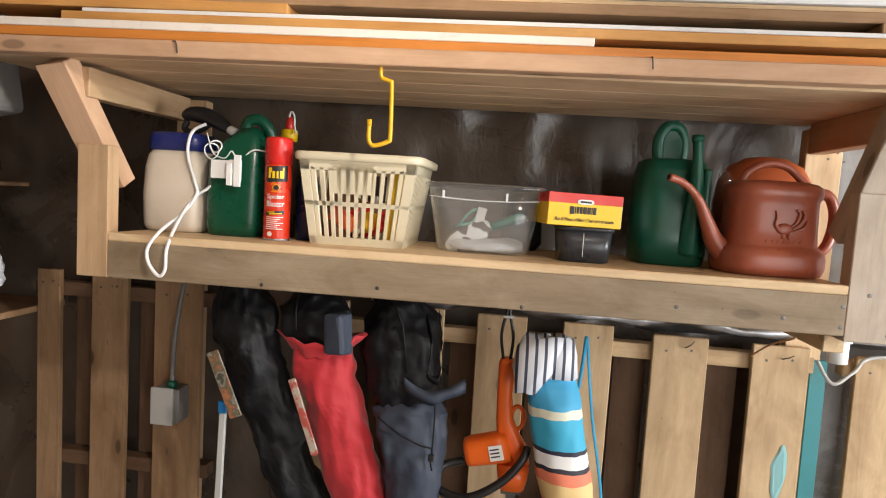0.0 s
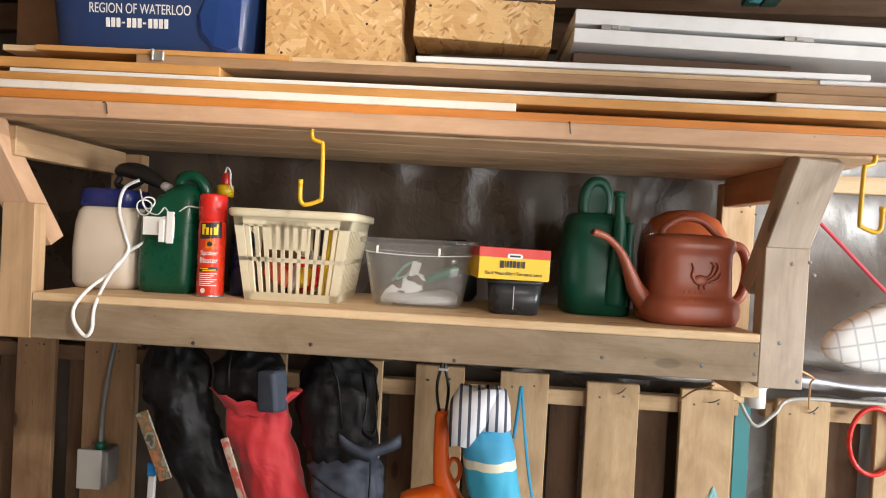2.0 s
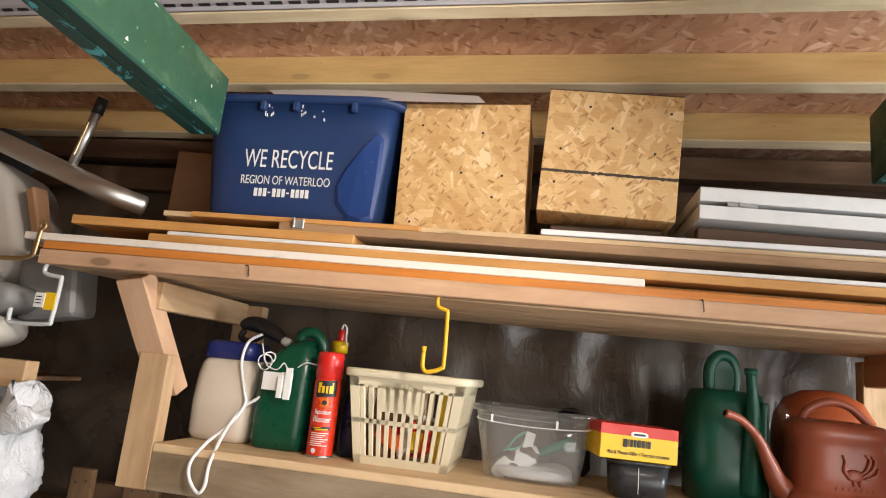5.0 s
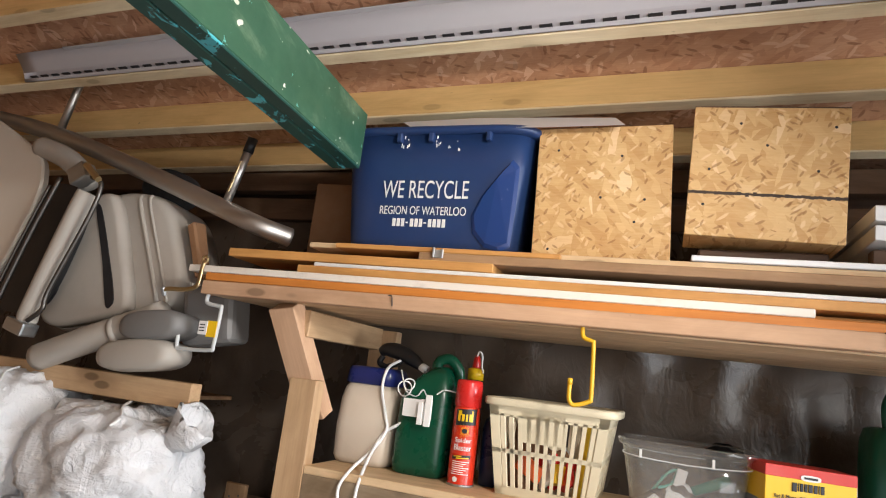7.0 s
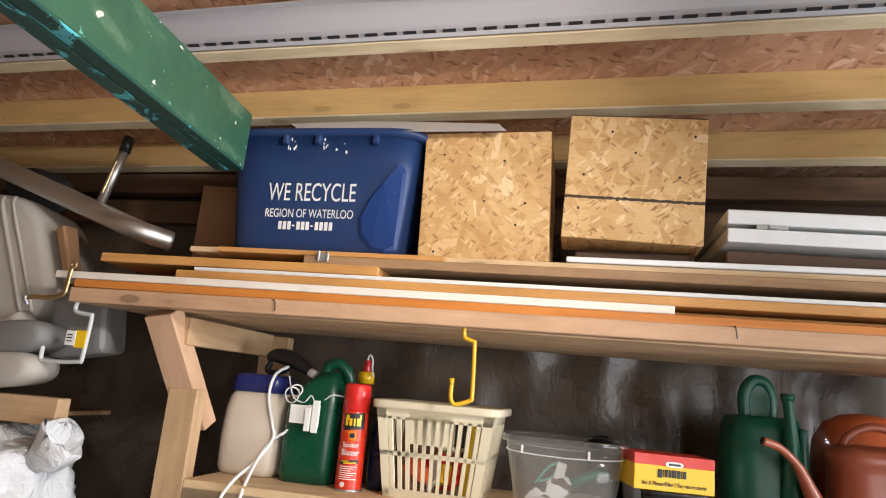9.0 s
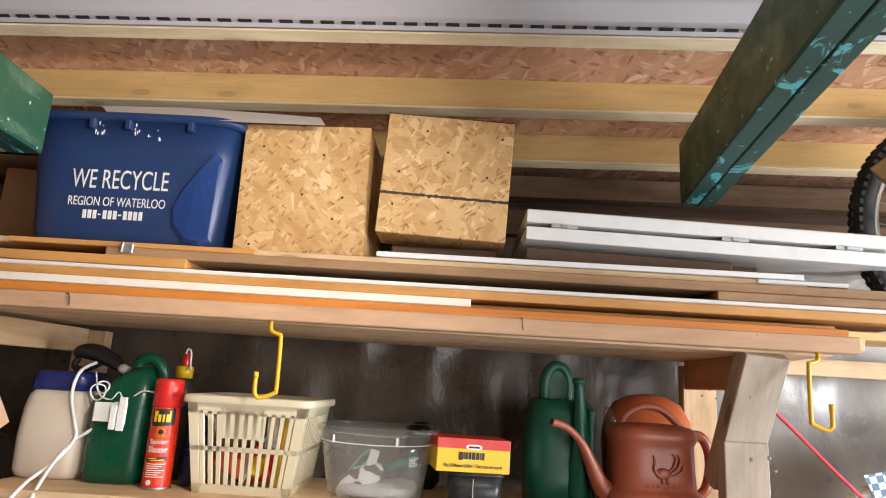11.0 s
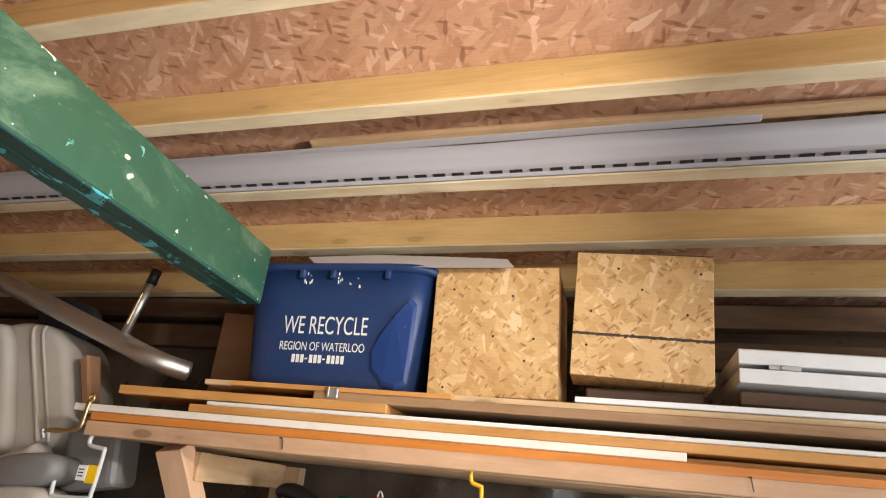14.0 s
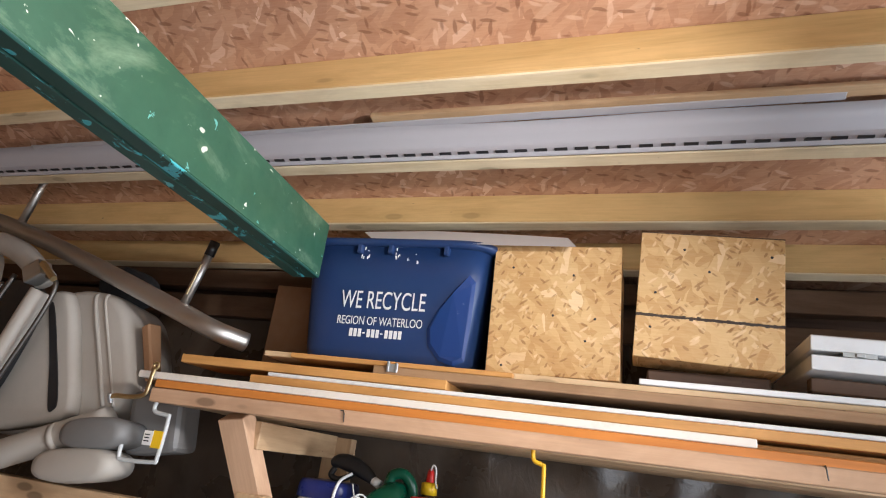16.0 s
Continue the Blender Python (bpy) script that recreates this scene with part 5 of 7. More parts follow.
def terracotta_can():
    root = thing("watering_can", (0.806, 0.135, SHELF_Z), "terracotta brown plastic watering can with raised decoration", "watering can", "watering cans", turn=(0, 0, 3))
    r = lambda z, w, d, p=3.0: oval(0, 0, z, w, d, p, 44)
    prof = ((0.0, 0.092, 0.066), (0.004, 0.102, 0.076), (0.018, 0.108, 0.081), (0.040, 0.108, 0.081), (0.054, 0.104, 0.078), (0.060, 0.096, 0.070), (0.066, 0.092, 0.066), (0.10, 0.090, 0.064), (0.14, 0.089, 0.063),
            (0.155, 0.089, 0.063), (0.161, 0.093, 0.067), (0.172, 0.095, 0.069), (0.184, 0.093, 0.067), (0.191, 0.084, 0.059), (0.195, 0.066, 0.046), (0.197, 0.03, 0.02))
    part("body", loft(bmesh.new(), [r(*q) for q in prof]), TERRACOTTA, root, smooth=True)
    part("top_handle", tube(bmesh.new(), curve_points(((-0.066, 0, 0.182), (-0.052, 0, 0.212), (-0.015, 0, 0.232), (0.025, 0, 0.228), (0.055, 0, 0.205), (0.080, 0, 0.180)), 8), 0.0085, 12), TERRACOTTA, root, smooth=True)
    part("side_handle", tube(bmesh.new(), curve_points(((0.088, 0, 0.175), (0.115, 0, 0.172), (0.130, 0, 0.145), (0.132, 0, 0.105), (0.120, 0, 0.062), (0.096, 0, 0.045)), 8), 0.009, 12, flat=1.3), TERRACOTTA, root, smooth=True)
    n = 33
    part("spout", tube(bmesh.new(), curve_points(((-0.075, -0.01, 0.030), (-0.112, -0.014, 0.062), (-0.135, -0.02, 0.105), (-0.160, -0.03, 0.150), (-0.195, -0.04, 0.180), (-0.228, -0.05, 0.190)), 8)[:n + 8], [0.034 - 0.026 * min(1, (i / 26)) ** 0.55 for i in range(41)], 16), TERRACOTTA, root, smooth=True)
    part("spout_mouth", tube(bmesh.new(), ((-0.2278, -0.05, 0.190), (-0.2292, -0.0503, 0.1904)), 0.0058, 12), PRINT_BLACK, root)
    # raised curls on the front
    front = lambda x, z: Vector((x, -0.0650 * (1 - min(1, abs(x) / 0.10) ** 3) ** 0.33 - 0.0005, z))
    curls = (((-0.022, 0.134), (-0.018, 0.122), (-0.020, 0.106), (-0.008, 0.092), (0.008, 0.096)), ((0.006, 0.100), (0.020, 0.112), (0.026, 0.130), (0.018, 0.138)), ((0.012, 0.098), (0.030, 0.112), (0.036, 0.128), (0.030, 0.136)),
             ((0.016, 0.094), (0.036, 0.102), (0.042, 0.116)), ((-0.004, 0.090), (-0.004, 0.078)), ((0.006, 0.090), (0.008, 0.078)))
    for c in curls:
        line = curve_points([front(x + 0.006, z) for x, z in c], 5)
        part("raised_curl", tube(bmesh.new(), line, [0.0042 * (1 - 0.6 * abs(2 * i / (len(line) - 1) - 1)) for i in range(len(line))], 8), TERRACOTTA, root, smooth=True)
    blob = loft(bmesh.new(), [[Vector((0.004 + w * math.cos(a), -0.0640 - d, 0.098 + 0.7 * w * math.sin(a))) for a in (2 * math.pi * i / 18 for i in range(18))] for w, d in ((0.017, 0.0), (0.014, 0.003), (0.007, 0.0045))])
    part("raised_curl", blob, TERRACOTTA, root, smooth=True)
    for i in range(7):
        x = -0.03 + i * 0.011
        part("raised_curl", tube(bmesh.new(), [front(x, 0.070), front(x + 0.003, 0.076)], (0.0022, 0.001), 6), TERRACOTTA, root)
    # rounder orange can behind
    root = thing("watering_can", (0.845, 0.290, SHELF_Z), "glossy orange plastic watering can with a thin plastic wrap", "watering can", "watering cans")
    root.matrix_world = root.matrix_world @ Matrix.Scale(1.10, 4)
    part("body", loft(bmesh.new(), [oval(0, 0, z, w, w * 0.72, 2.4, 36) for w, z in ((0.075, 0), (0.088, 0.005), (0.095, 0.06), (0.098, 0.13), (0.092, 0.18), (0.072, 0.215), (0.040, 0.232), (0.01, 0.236))]), TERRA_ORANGE, root, smooth=True)
    part("wrap", ruffle(loft(bmesh.new(), [oval(-0.085, -0.02, z, 0.022 * k, 0.03 * k, 2, 16) for k, z in ((0.6, 0.1), (1, 0.13), (0.9, 0.18), (0.4, 0.2))]), 0.012, 40, 3), CLEAR, root, "crumpled clear wrap")


for make in (white_jug, spray_trigger, green_jug, cable, spray_can, small_bottles, basket, clear_tub, bait_box, green_watering_can, terracotta_can):
    make()


# ---- hooks on the beam ----
def coated_hook(place, material, flip, label, turn=0):
    root = thing("storage_hook", place, label, "hook", "hooks under the beam", turn=(0, 0, turn))
    s = -1 if flip else 1
    pts = ((-0.004 * s, 0.0, 0.012), (-0.004 * s, 0, -0.010), (0.000, 0, -0.020), (0.014 * s, 0, -0.025), (0.018 * s, 0, -0.034), (0.020 * s, 0, -0.125), (0.016 * s, 0, -0.137), (-0.008 * s, -0.004, -0.146), (-0.017 * s, -0.006, -0.142), (-0.020 * s, -0.006, -0.132), (-0.020 * s, -0.006, -0.106))
    part("hook", tube(bmesh.new(), curve_points(pts, 5), 0.0042, 12), material, root, smooth=True)
    part("end_cap", tube(bmesh.new(), ((-0.020 * s, -0.006, -0.110), (-0.020 * s, -0.006, -0.098)), 0.0048, 12), material, root, smooth=True)


coated_hook((0.009, -0.088, 1.672), YELLOW_PAINT, False, "yellow coated screw hook under the beam")
coated_hook((1.056, -0.088, 1.674), YELLOW_PAINT, True, "yellow coated screw hook near the beam end", 12)
root = thing("wire_hanger", (-0.880, -0.09, 1.674), "pale grey coated utility hook with a yellow tag", "hook", "hooks under the beam")
pts = ((0.0, 0, 0.006), (-0.004, 0, -0.012), (0.004, 0, -0.022), (0.036, 0, -0.026), (0.043, 0, -0.034), (0.040, 0, -0.118), (0.030, 0, -0.130), (-0.055, 0, -0.134), (-0.066, 0, -0.126), (-0.068, 0, -0.100))
part("hook", tube(bmesh.new(), curve_points(pts, 5), 0.0048, 12), plastic("pale_grey_coating", (0.52, 0.54, 0.54), 0.4), root, smooth=True)
part("tag", boxes((0.018, 0.045, -0.0075, -0.006, -0.100, -0.062), bevel=0.0004), PRINT_YELLOW, root, "yellow paper tag")
part("tag", boxes((-0.006, 0.019, -0.0085, -0.007, -0.096, -0.064), bevel=0.0004), PAPER, root, "white printed tag")
for i in range(3):
    part("tag_bar", boxes((-0.002, 0.012, -0.0095, -0.0088, -0.074 - i * 0.007, -0.0715 - i * 0.007), bevel=0), PRINT_BLACK, root)
root = thing("angle_bracket", (-0.895, -0.115, 1.682), "zinc-yellow angle bracket clamped to the beam end", "bracket")
part("upright", tube(bmesh.new(), curve_points(((0.010, -0.004, 0.070), (0.006, -0.006, 0.055), (0.004, -0.006, 0.020), (-0.002, -0.006, 0.004), (-0.03, -0.008, -0.004), (-0.075, -0.012, -0.006), (-0.095, -0.012, -0.012)), 5), 0.0055, 8, flat=0.6), BRASS, root, smooth=True)
part("eyelet", tube(bmesh.new(), [(0.011 + 0.007 * math.cos(a), -0.006, 0.072 + 0.007 * math.sin(a)) for a in (2 * math.pi * i / 16 for i in range(16))], 0.003, 8, closed=True), BRASS, root, smooth=True)
part("bolt", tube(bmesh.new(), ((-0.090, -0.016, -0.004), (-0.090, -0.006, -0.022)), 0.0055, 8), STEEL, root)


# ---- pallets standing under the shelf ----
LEAN = lambda z, d=0.0: 0.352 + d  # the pallets stand upright against the wall


def pallet(x_edges, rails, back, tops, label, dark):
    root = thing("wooden_pallet", ((x_edges[0][0] + x_edges[-1][1]) / 2, 0.2, 0.0), label, "pallet", "pallets against the wall")
    x0, x1 = x_edges[0][0] - 0.02, x_edges[-1][1] + 0.02
    for (a, b), top in zip(x_edges, tops):
        x = (a + b) / 2
        lean = random.Random(int(x * 977)).uniform(-0.006, 0.006)
        # slats left of dark carry their shade in the colour
        board_part("slat", (x + lean, LEAN(0.06), 0.06), (x, LEAN(top), top), b - a, 0.016, (0, -1, 0), SLAT_SHADED if x < dark else SLAT, root)
        for dx in (-0.25, 0.2):
            z = top - 0.035 + 0.012 * dx
            nb = bmesh.new()
            lathe(nb, ((0.0001, -0.001), (0.0035, -0.001), (0.003, 0.0012), (0.0001, 0.0014)), 8)
            part("nail", nb, DARK_STEEL, root, at=root.matrix_world.inverted() @ pose(x + dx * (b - a), LEAN(z, -0.008), z, 90, 0, 0))
    # stringers of the left pallet are darkened for shade as well
    for z in rails:
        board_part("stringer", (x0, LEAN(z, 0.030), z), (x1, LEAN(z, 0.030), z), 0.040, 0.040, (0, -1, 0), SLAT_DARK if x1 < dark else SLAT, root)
    # back slats take the dark copy, which carries the shade behind the front
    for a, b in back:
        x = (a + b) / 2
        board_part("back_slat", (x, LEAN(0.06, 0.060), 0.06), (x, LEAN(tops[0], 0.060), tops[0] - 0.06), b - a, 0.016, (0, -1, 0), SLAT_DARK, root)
    return root


pallet(((-1.056, -0.986), (-0.889, -0.782), (-0.701, -0.564)), (1.112, 0.62, 0.12), ((-0.98, -0.90), (-0.78, -0.71)), (1.168, 1.166, 1.160), "wooden pallet standing on edge, shade put into its colour", -0.3)
pallet(((-0.28, -0.15), (-0.02, 0.107), (0.194, 0.323), (0.416, 0.542), (0.640, 0.775), (0.881, 1.015)), (1.075, 0.60, 0.12), ((-0.1, 0.01), (0.12, 0.20), (0.33, 0.42), (0.555, 0.64), (0.79, 0.87)),
       (1.146, 1.144, 1.141, 1.137, 1.124, 1.121), "weathered wooden pallet standing on edge", -0.3)
pallet(((1.122, 1.255), (1.37, 1.50), (1.60, 1.73)), (1.075, 0.60, 0.12), ((1.26, 1.37), (1.50, 1.60)), (1.112, 1.113, 1.11), "pale wooden pallet standing on edge", -0.3)
board("teal_board", (1.052, LEAN(0.05, 0.018), 0.05), (1.046, LEAN(1.09, 0.018), 1.09), 0.040, 0.014, (0, -1, 0), TEAL, "narrow teal painted board between the pallets")
bm = ruffle(loft(bmesh.new(), [[Vector((0.97 + w * math.cos(a), LEAN(0.80, -0.009) + 0.0008 * math.sin(3 * a), 0.80 + h * math.sin(a) * (1 + 0.3 * math.sin(2 * a)))) + Vector((0, -d, 0)) for a in (2 * math.pi * i / 20 for i in range(20))] for w, h, d in ((0.018, 0.07, 0), (0.013, 0.06, 0.0012))]), 0.008, 25, 3, (1, 0, 1))
solo("paint_smear", bm, plastic("pale_teal", (0.20, 0.40, 0.40), 0.6), "pale teal paint smear on the pallet slat", "paint smear")
for x, z, a in ((0.72, 1.098, 60), (0.95, 1.090, 80), (1.20, 1.080, 62)):
    nb = tube(bmesh.new(), ((0, 0.004, 0), (0, -0.006, 0.001), (0.012, -0.012, 0.004), (0.024, -0.013, 0.009)), 0.0016, 6)
    solo("bent_nail", nb, DARK_STEEL, "bent rusty nail sticking out of a pallet slat", "nail", "bent nails", at=pose(x, 0.344, z, 0, a - 90, 0))

# crumpled foil insulation lying on top of the pallets
bm, rows = bmesh.new(), []
for i in range(70):
    x = -0.1 + 1.9 * i / 69
    ring = []
    for a in (2 * math.pi * j / 12 for j in range(12)):
        q = Vector((x * 6, math.cos(a) * 1.5, math.sin(a) * 1.5))
        k = 0.026 * (1 + 0.8 * noise.noise(q) + 0.4 * noise.noise(q * 2.5))
        ring.append(Vector((x, 0.405 + 1.4 * k * math.cos(a), 1.172 - 0.03 * i / 69 + k * math.sin(a) + 0.006 * noise.noise(Vector((x * 9, 0, 4))))))
    rows.append(ring)
loft(bm, rows)
solo("foil_insulation", bm, metal("crumpled_foil", (0.50, 0.50, 0.52), 0.28, 0.2), "crumpled silver foil sheet behind the pallet tops", "foil sheet", smooth=True)
root = thing("pvc_pipe", (0.965, 0.12, 1.14), "short white plastic pipe under the shelf corner", "pipe")
part("pipe", lathe(bmesh.new(), ((0.017, 0), (0.020, 0.001), (0.020, 0.075), (0.017, 0.076)), 20), WHITE_PLASTIC, root, smooth=True)
part("collar", lathe(bmesh.new(), ((0.020, 0.045), (0.0245, 0.046), (0.0245, 0.076), (0.020, 0.077)), 20), WHITE_PLASTIC, root, smooth=True)
for pts, mat_, lab in ((((0.825, -0.004, 1.208), (0.84, 0.15, 1.16), (0.875, 0.342, 1.09)), COPPER, "thin tan wire behind the shelf edge"), (((1.004, 0.02, 1.245), (1.075, 0.10, 1.215), (1.15, 0.25, 1.17), (1.20, 0.342, 1.09)), COPPER, "thin tan wire by the post"),
                       (((1.02, 0.32, 1.10), (1.05, 0.30, 1.05), (1.10, 0.31, 1.08), (1.16, 0.335, 1.115), (1.36, 0.340, 1.115), (1.6, 0.340, 1.115)), GREY_BOX, "pale grey cable along the pallet top")):
    solo("wire", tube(bmesh.new(), curve_points(pts, 8), 0.0022 if mat_ is COPPER else 0.0045, 8), mat_, lab, "wire", "loose wires", smooth=True)
ringpts = [(1.36 + 0.06 * math.cos(a), 0.335, 1.02 + 0.085 * math.sin(a)) for a in (2 * math.pi * i / 32 for i in range(32))]
solo("red_hose", tube(bmesh.new(), ringpts, 0.006, 10, closed=True), RED_PLASTIC, "red loop of thin hose hanging on the pallet", "hose", smooth=True)

# electrical box and conduit
root = thing("junction_box", (-0.628, 0.300, 0.780), "grey plastic electrical box with a cable", "electrical box")
part("cover", boxes((-0.037, 0.026, -0.026, -0.018, 0, 0.102), bevel=0.003, seg=2), GREY_BOX, root)
part("body", boxes((-0.032, 0.038, -0.018, 0.040, 0.004, 0.098), bevel=0.003), GREY_DARK, root, "dark grey box body")
part("connector", lathe(bmesh.new(), ((0.010, 0.098), (0.013, 0.099), (0.013, 0.112), (0.009, 0.118)), 14, 0.010, 0.0), GREEN_CAN, root, smooth=True)
part("cable", tube(bmesh.new(), curve_points(((0.010, 0.0, 0.112), (0.006, 0.01, 0.20), (0.012, 0.02, 0.30), (0.014, 0.05, 0.40)), 6), 0.0065, 10), GREY_DARK, root, smooth=True)


# ---- bags hanging under the shelf ----
before = set(bpy.data.objects)


def bag(name, rings, material, label, seed, amount=0.010, count=48, category="bag", hang=None):
    """A long soft bag: rings of (x, y, z, half width, half depth)."""
    x, y, z = rings[0][:3]
    root = thing(name, (x, y, z), label, category, "bags hanging under the shelf")
    pts = []
    for i in range(len(rings) - 1):
        for s in range(8):
            t = s / 8
            pts.append([a + (b - a) * t for a, b in zip(rings[i], rings[i + 1])])
    pts.append(list(rings[-1]))
    bm = loft(bmesh.new(), [[p - Vector((x, y, z)) for p in oval(px, py, pz, w, d, 2.3, count)] for px, py, pz, w, d in pts])
    ruffle(bm, amount, 13, seed, (1, 1, 0.5))
    for v in bm.verts:  # long soft folds
        q = Vector((v.co.x * 34 + seed, v.co.y * 34, v.co.z * 7))
        fold = 0.55 * amount * (abs(noise.noise(q)) - 0.25) + 0.12 * amount * noise.noise(Vector((v.co.x * 60, v.co.y * 60 + seed, v.co.z * 45)))
        v.co += Vector((v.co.x, v.co.y * 2.0, 0)).normalized() * fold * 1.6
    part("sack", bm, material, root, smooth=True)
    if hang:
        part("cord", tube(bmesh.new(), [Vector(h) - Vector((x, y, z)) for h in hang], 0.0025, 6), BLACK_CLOTH, root, "thin dark cord", smooth=True)
    return root


b = bag("black_bag", ((-0.335, 0.075, 1.208, 0.05, 0.03), (-0.330, 0.07, 1.16, 0.068, 0.045), (-0.315, 0.06, 1.08, 0.072, 0.05), (-0.275, 0.06, 0.98, 0.070, 0.05), (-0.225, 0.06, 0.85, 0.066, 0.05), (-0.16, 0.06, 0.70, 0.064, 0.05), (-0.12, 0.06, 0.52, 0.05, 0.04)), BLACK_CLOTH, "black nylon bag hanging under the shelf", 1, 0.024)
inv = b.matrix_world.inverted()
bm, m = lumber((-0.372, 0.006, 1.062), (-0.312, 0.006, 0.915), 0.030, 0.003, (0.0, -1, 0))
k = Nodes("photo_label")
part("label", bm, k.done(k.ramp(k.noise(k.coords(), 28, 3), (0.38, (0.05, 0.05, 0.035)), (0.47, (0.26, 0.23, 0.19)), (0.52, (0.10, 0.09, 0.05)), (0.62, (0.34, 0.13, 0.06))), 0.4), b, "faded colour paper label", at=inv @ m)
bm, m = lumber((-0.352, 0.02, 0.945), (-0.352, 0.02, 0.915), 0.020, 0.006, (0, -1, 0))
part("blue_clip", bm, plastic("blue_tape", (0.01, 0.16, 0.42), 0.4), b, "blue tape", at=inv @ m)
bm, m = lumber((-0.355, 0.03, 0.915), (-0.37, 0.03, 0.50), 0.016, 0.010, (0, -1, 0))
part("strap", bm, GREY_BOX, b, "pale grey strap", at=inv @ m)
b = bag("red_bag", ((-0.130, 0.04, 1.085, 0.070, 0.030), (-0.128, 0.04, 1.055, 0.066, 0.040), (-0.120, 0.04, 1.02, 0.062, 0.046), (-0.090, 0.04, 0.93, 0.064, 0.05), (-0.045, 0.04, 0.80, 0.066, 0.052), (-0.005, 0.04, 0.66, 0.064, 0.05), (0.03, 0.04, 0.50, 0.05, 0.04)), RED_CLOTH, "red nylon camp chair bag with a gathered mouth", 4, 0.016)
inv = b.matrix_world.inverted()
bm = bmesh.new()
rows = []
for j, (r, zz, dd) in enumerate(((0.066, 1.066, 0.038), (0.084, 1.086, 0.046), (0.096, 1.100, 0.050), (0.090, 1.100, 0.046), (0.062, 1.072, 0.034))):
    rows.append([Vector((-0.130 + (r + 0.006 * math.sin(9 * a + j)) * math.cos(a) * (1.05), 0.04 + dd * math.sin(a), zz + 0.020 * math.cos(a) * abs(math.cos(a)) * (1 if math.cos(a) > 0 else -1.0) + 0.004 * math.sin(11 * a))) for a in (2 * math.pi * i / 44 for i in range(44))])
loft(bm, rows, cap=False)
part("gathered_mouth", bm, RED_CLOTH, b, "flared gathered red mouth", smooth=True, at=inv)
bm, m = lumber((-0.178, -0.012, 1.02), (-0.118, -0.016, 0.855), 0.018, 0.003, (0.0, -1, 0))
k = Nodes("worn_label")
part("label", bm, k.done(k.ramp(k.noise(k.coords(), 40, 3), (0.44, (0.38, 0.07, 0.05)), (0.54, (0.40, 0.34, 0.27))), 0.5), b, "worn pale printed label", at=inv @ m)
bag("folded_fabric", ((-0.16, 0.055, 1.205, 0.045, 0.03), (-0.15, 0.05, 1.17, 0.085, 0.05), (-0.145, 0.045, 1.12, 0.085, 0.05), (-0.14, 0.04, 1.085, 0.06, 0.03)), BLACK_CLOTH, "black folded chair fabric above the red bag", 7, 0.018, hang=((-0.18, 0.02, 1.212), (-0.178, 0.0, 1.17), (-0.172, -0.012, 1.13)))
m = pose(-0.075, -0.004, 1.126, 0, -4, -18)
bm = boxes((-0.032, 0.016, -0.022, 0.030, -0.046, 0.046), bevel=0.010, seg=3)
solo("fabric_flap", ruffle(bm, 0.006, 18, 5), SLATE_CLOTH, "slate grey fabric flap beside the red bag", "fabric", at=m)
bag("folded_fabric", ((0.03, 0.09, 1.205, 0.05, 0.03), (0.045, 0.08, 1.16, 0.075, 0.05), (0.05, 0.07, 1.08, 0.085, 0.055), (0.06, 0.065, 1.0, 0.085, 0.055), (0.07, 0.06, 0.96, 0.06, 0.04)), BLACK_CLOTH, "black folded chair fabric with loose straps", 11, 0.022, hang=((0.03, 0.02, 1.212), (0.06, 0.01, 1.15), (0.075, 0.002, 1.05)))
b = bag("slate_bag", ((0.080, 0.05, 0.985, 0.060, 0.03), (0.085, 0.04, 0.955, 0.086, 0.05), (0.088, 0.035, 0.92, 0.080, 0.055), (0.092, 0.035, 0.86, 0.072, 0.055), (0.096, 0.035, 0.76, 0.062, 0.05), (0.10, 0.035, 0.60, 0.055, 0.045), (0.10, 0.035, 0.50, 0.04, 0.03)), SLATE_CLOTH, "slate grey camp chair bag with a drawstring", 14, 0.017)
inv = b.matrix_world.inverted()
part("drawstring", tube(bmesh.new(), curve_points(((0.02, -0.02, 0.955), (0.07, -0.030, 0.925), (0.115, -0.028, 0.905), (0.140, -0.020, 0.895), (0.138, -0.022, 0.875), (0.143, -0.024, 0.850)), 6), 0.0022, 6), BLACK_CLOTH, b, "black drawstring", smooth=True, at=inv)
part("cord_lock", boxes((-0.006, 0.006, -0.005, 0.005, -0.008, 0.008), bevel=0.002), BLACK_PLASTIC, b, "black cord lock", at=inv @ pose(0.140, -0.024, 0.878))
part("drawstring", tube(bmesh.new(), curve_points(((0.142, -0.02, 1.0), (0.143, -0.022, 0.95), (0.140, -0.022, 0.88)), 6), 0.0018, 6), BLACK_CLOTH, b, smooth=True, at=inv)
for pts, w in ((((0.105, 0.03, 1.17), (0.128, 0.0, 1.12), (0.120, -0.01, 1.06), (0.145, -0.012, 1.045), (0.150, -0.005, 1.10), (0.138, 0.01, 1.185)), 0.020), (((0.07, -0.005, 1.03), (0.13, -0.022, 1.005), (0.19, -0.012, 1.03), (0.205, 0.0, 1.035)), 0.030)):
    line = curve_points(pts, 6)
    bm = bmesh.new()
    loft(bm, [[p + Vector(o) for o in ((0, 0, -w / 2), (0.002, -0.003, 0), (0, 0, w / 2), (0.001, 0.004, 0))] for p in line])
    solo("fabric_strap", ruffle(bm, 0.006, 22, w * 90), SLATE_CLOTH if w > 0.025 else BLACK_CLOTH, "loose dark fabric strap hanging from the bundle", "strap", smooth=True)

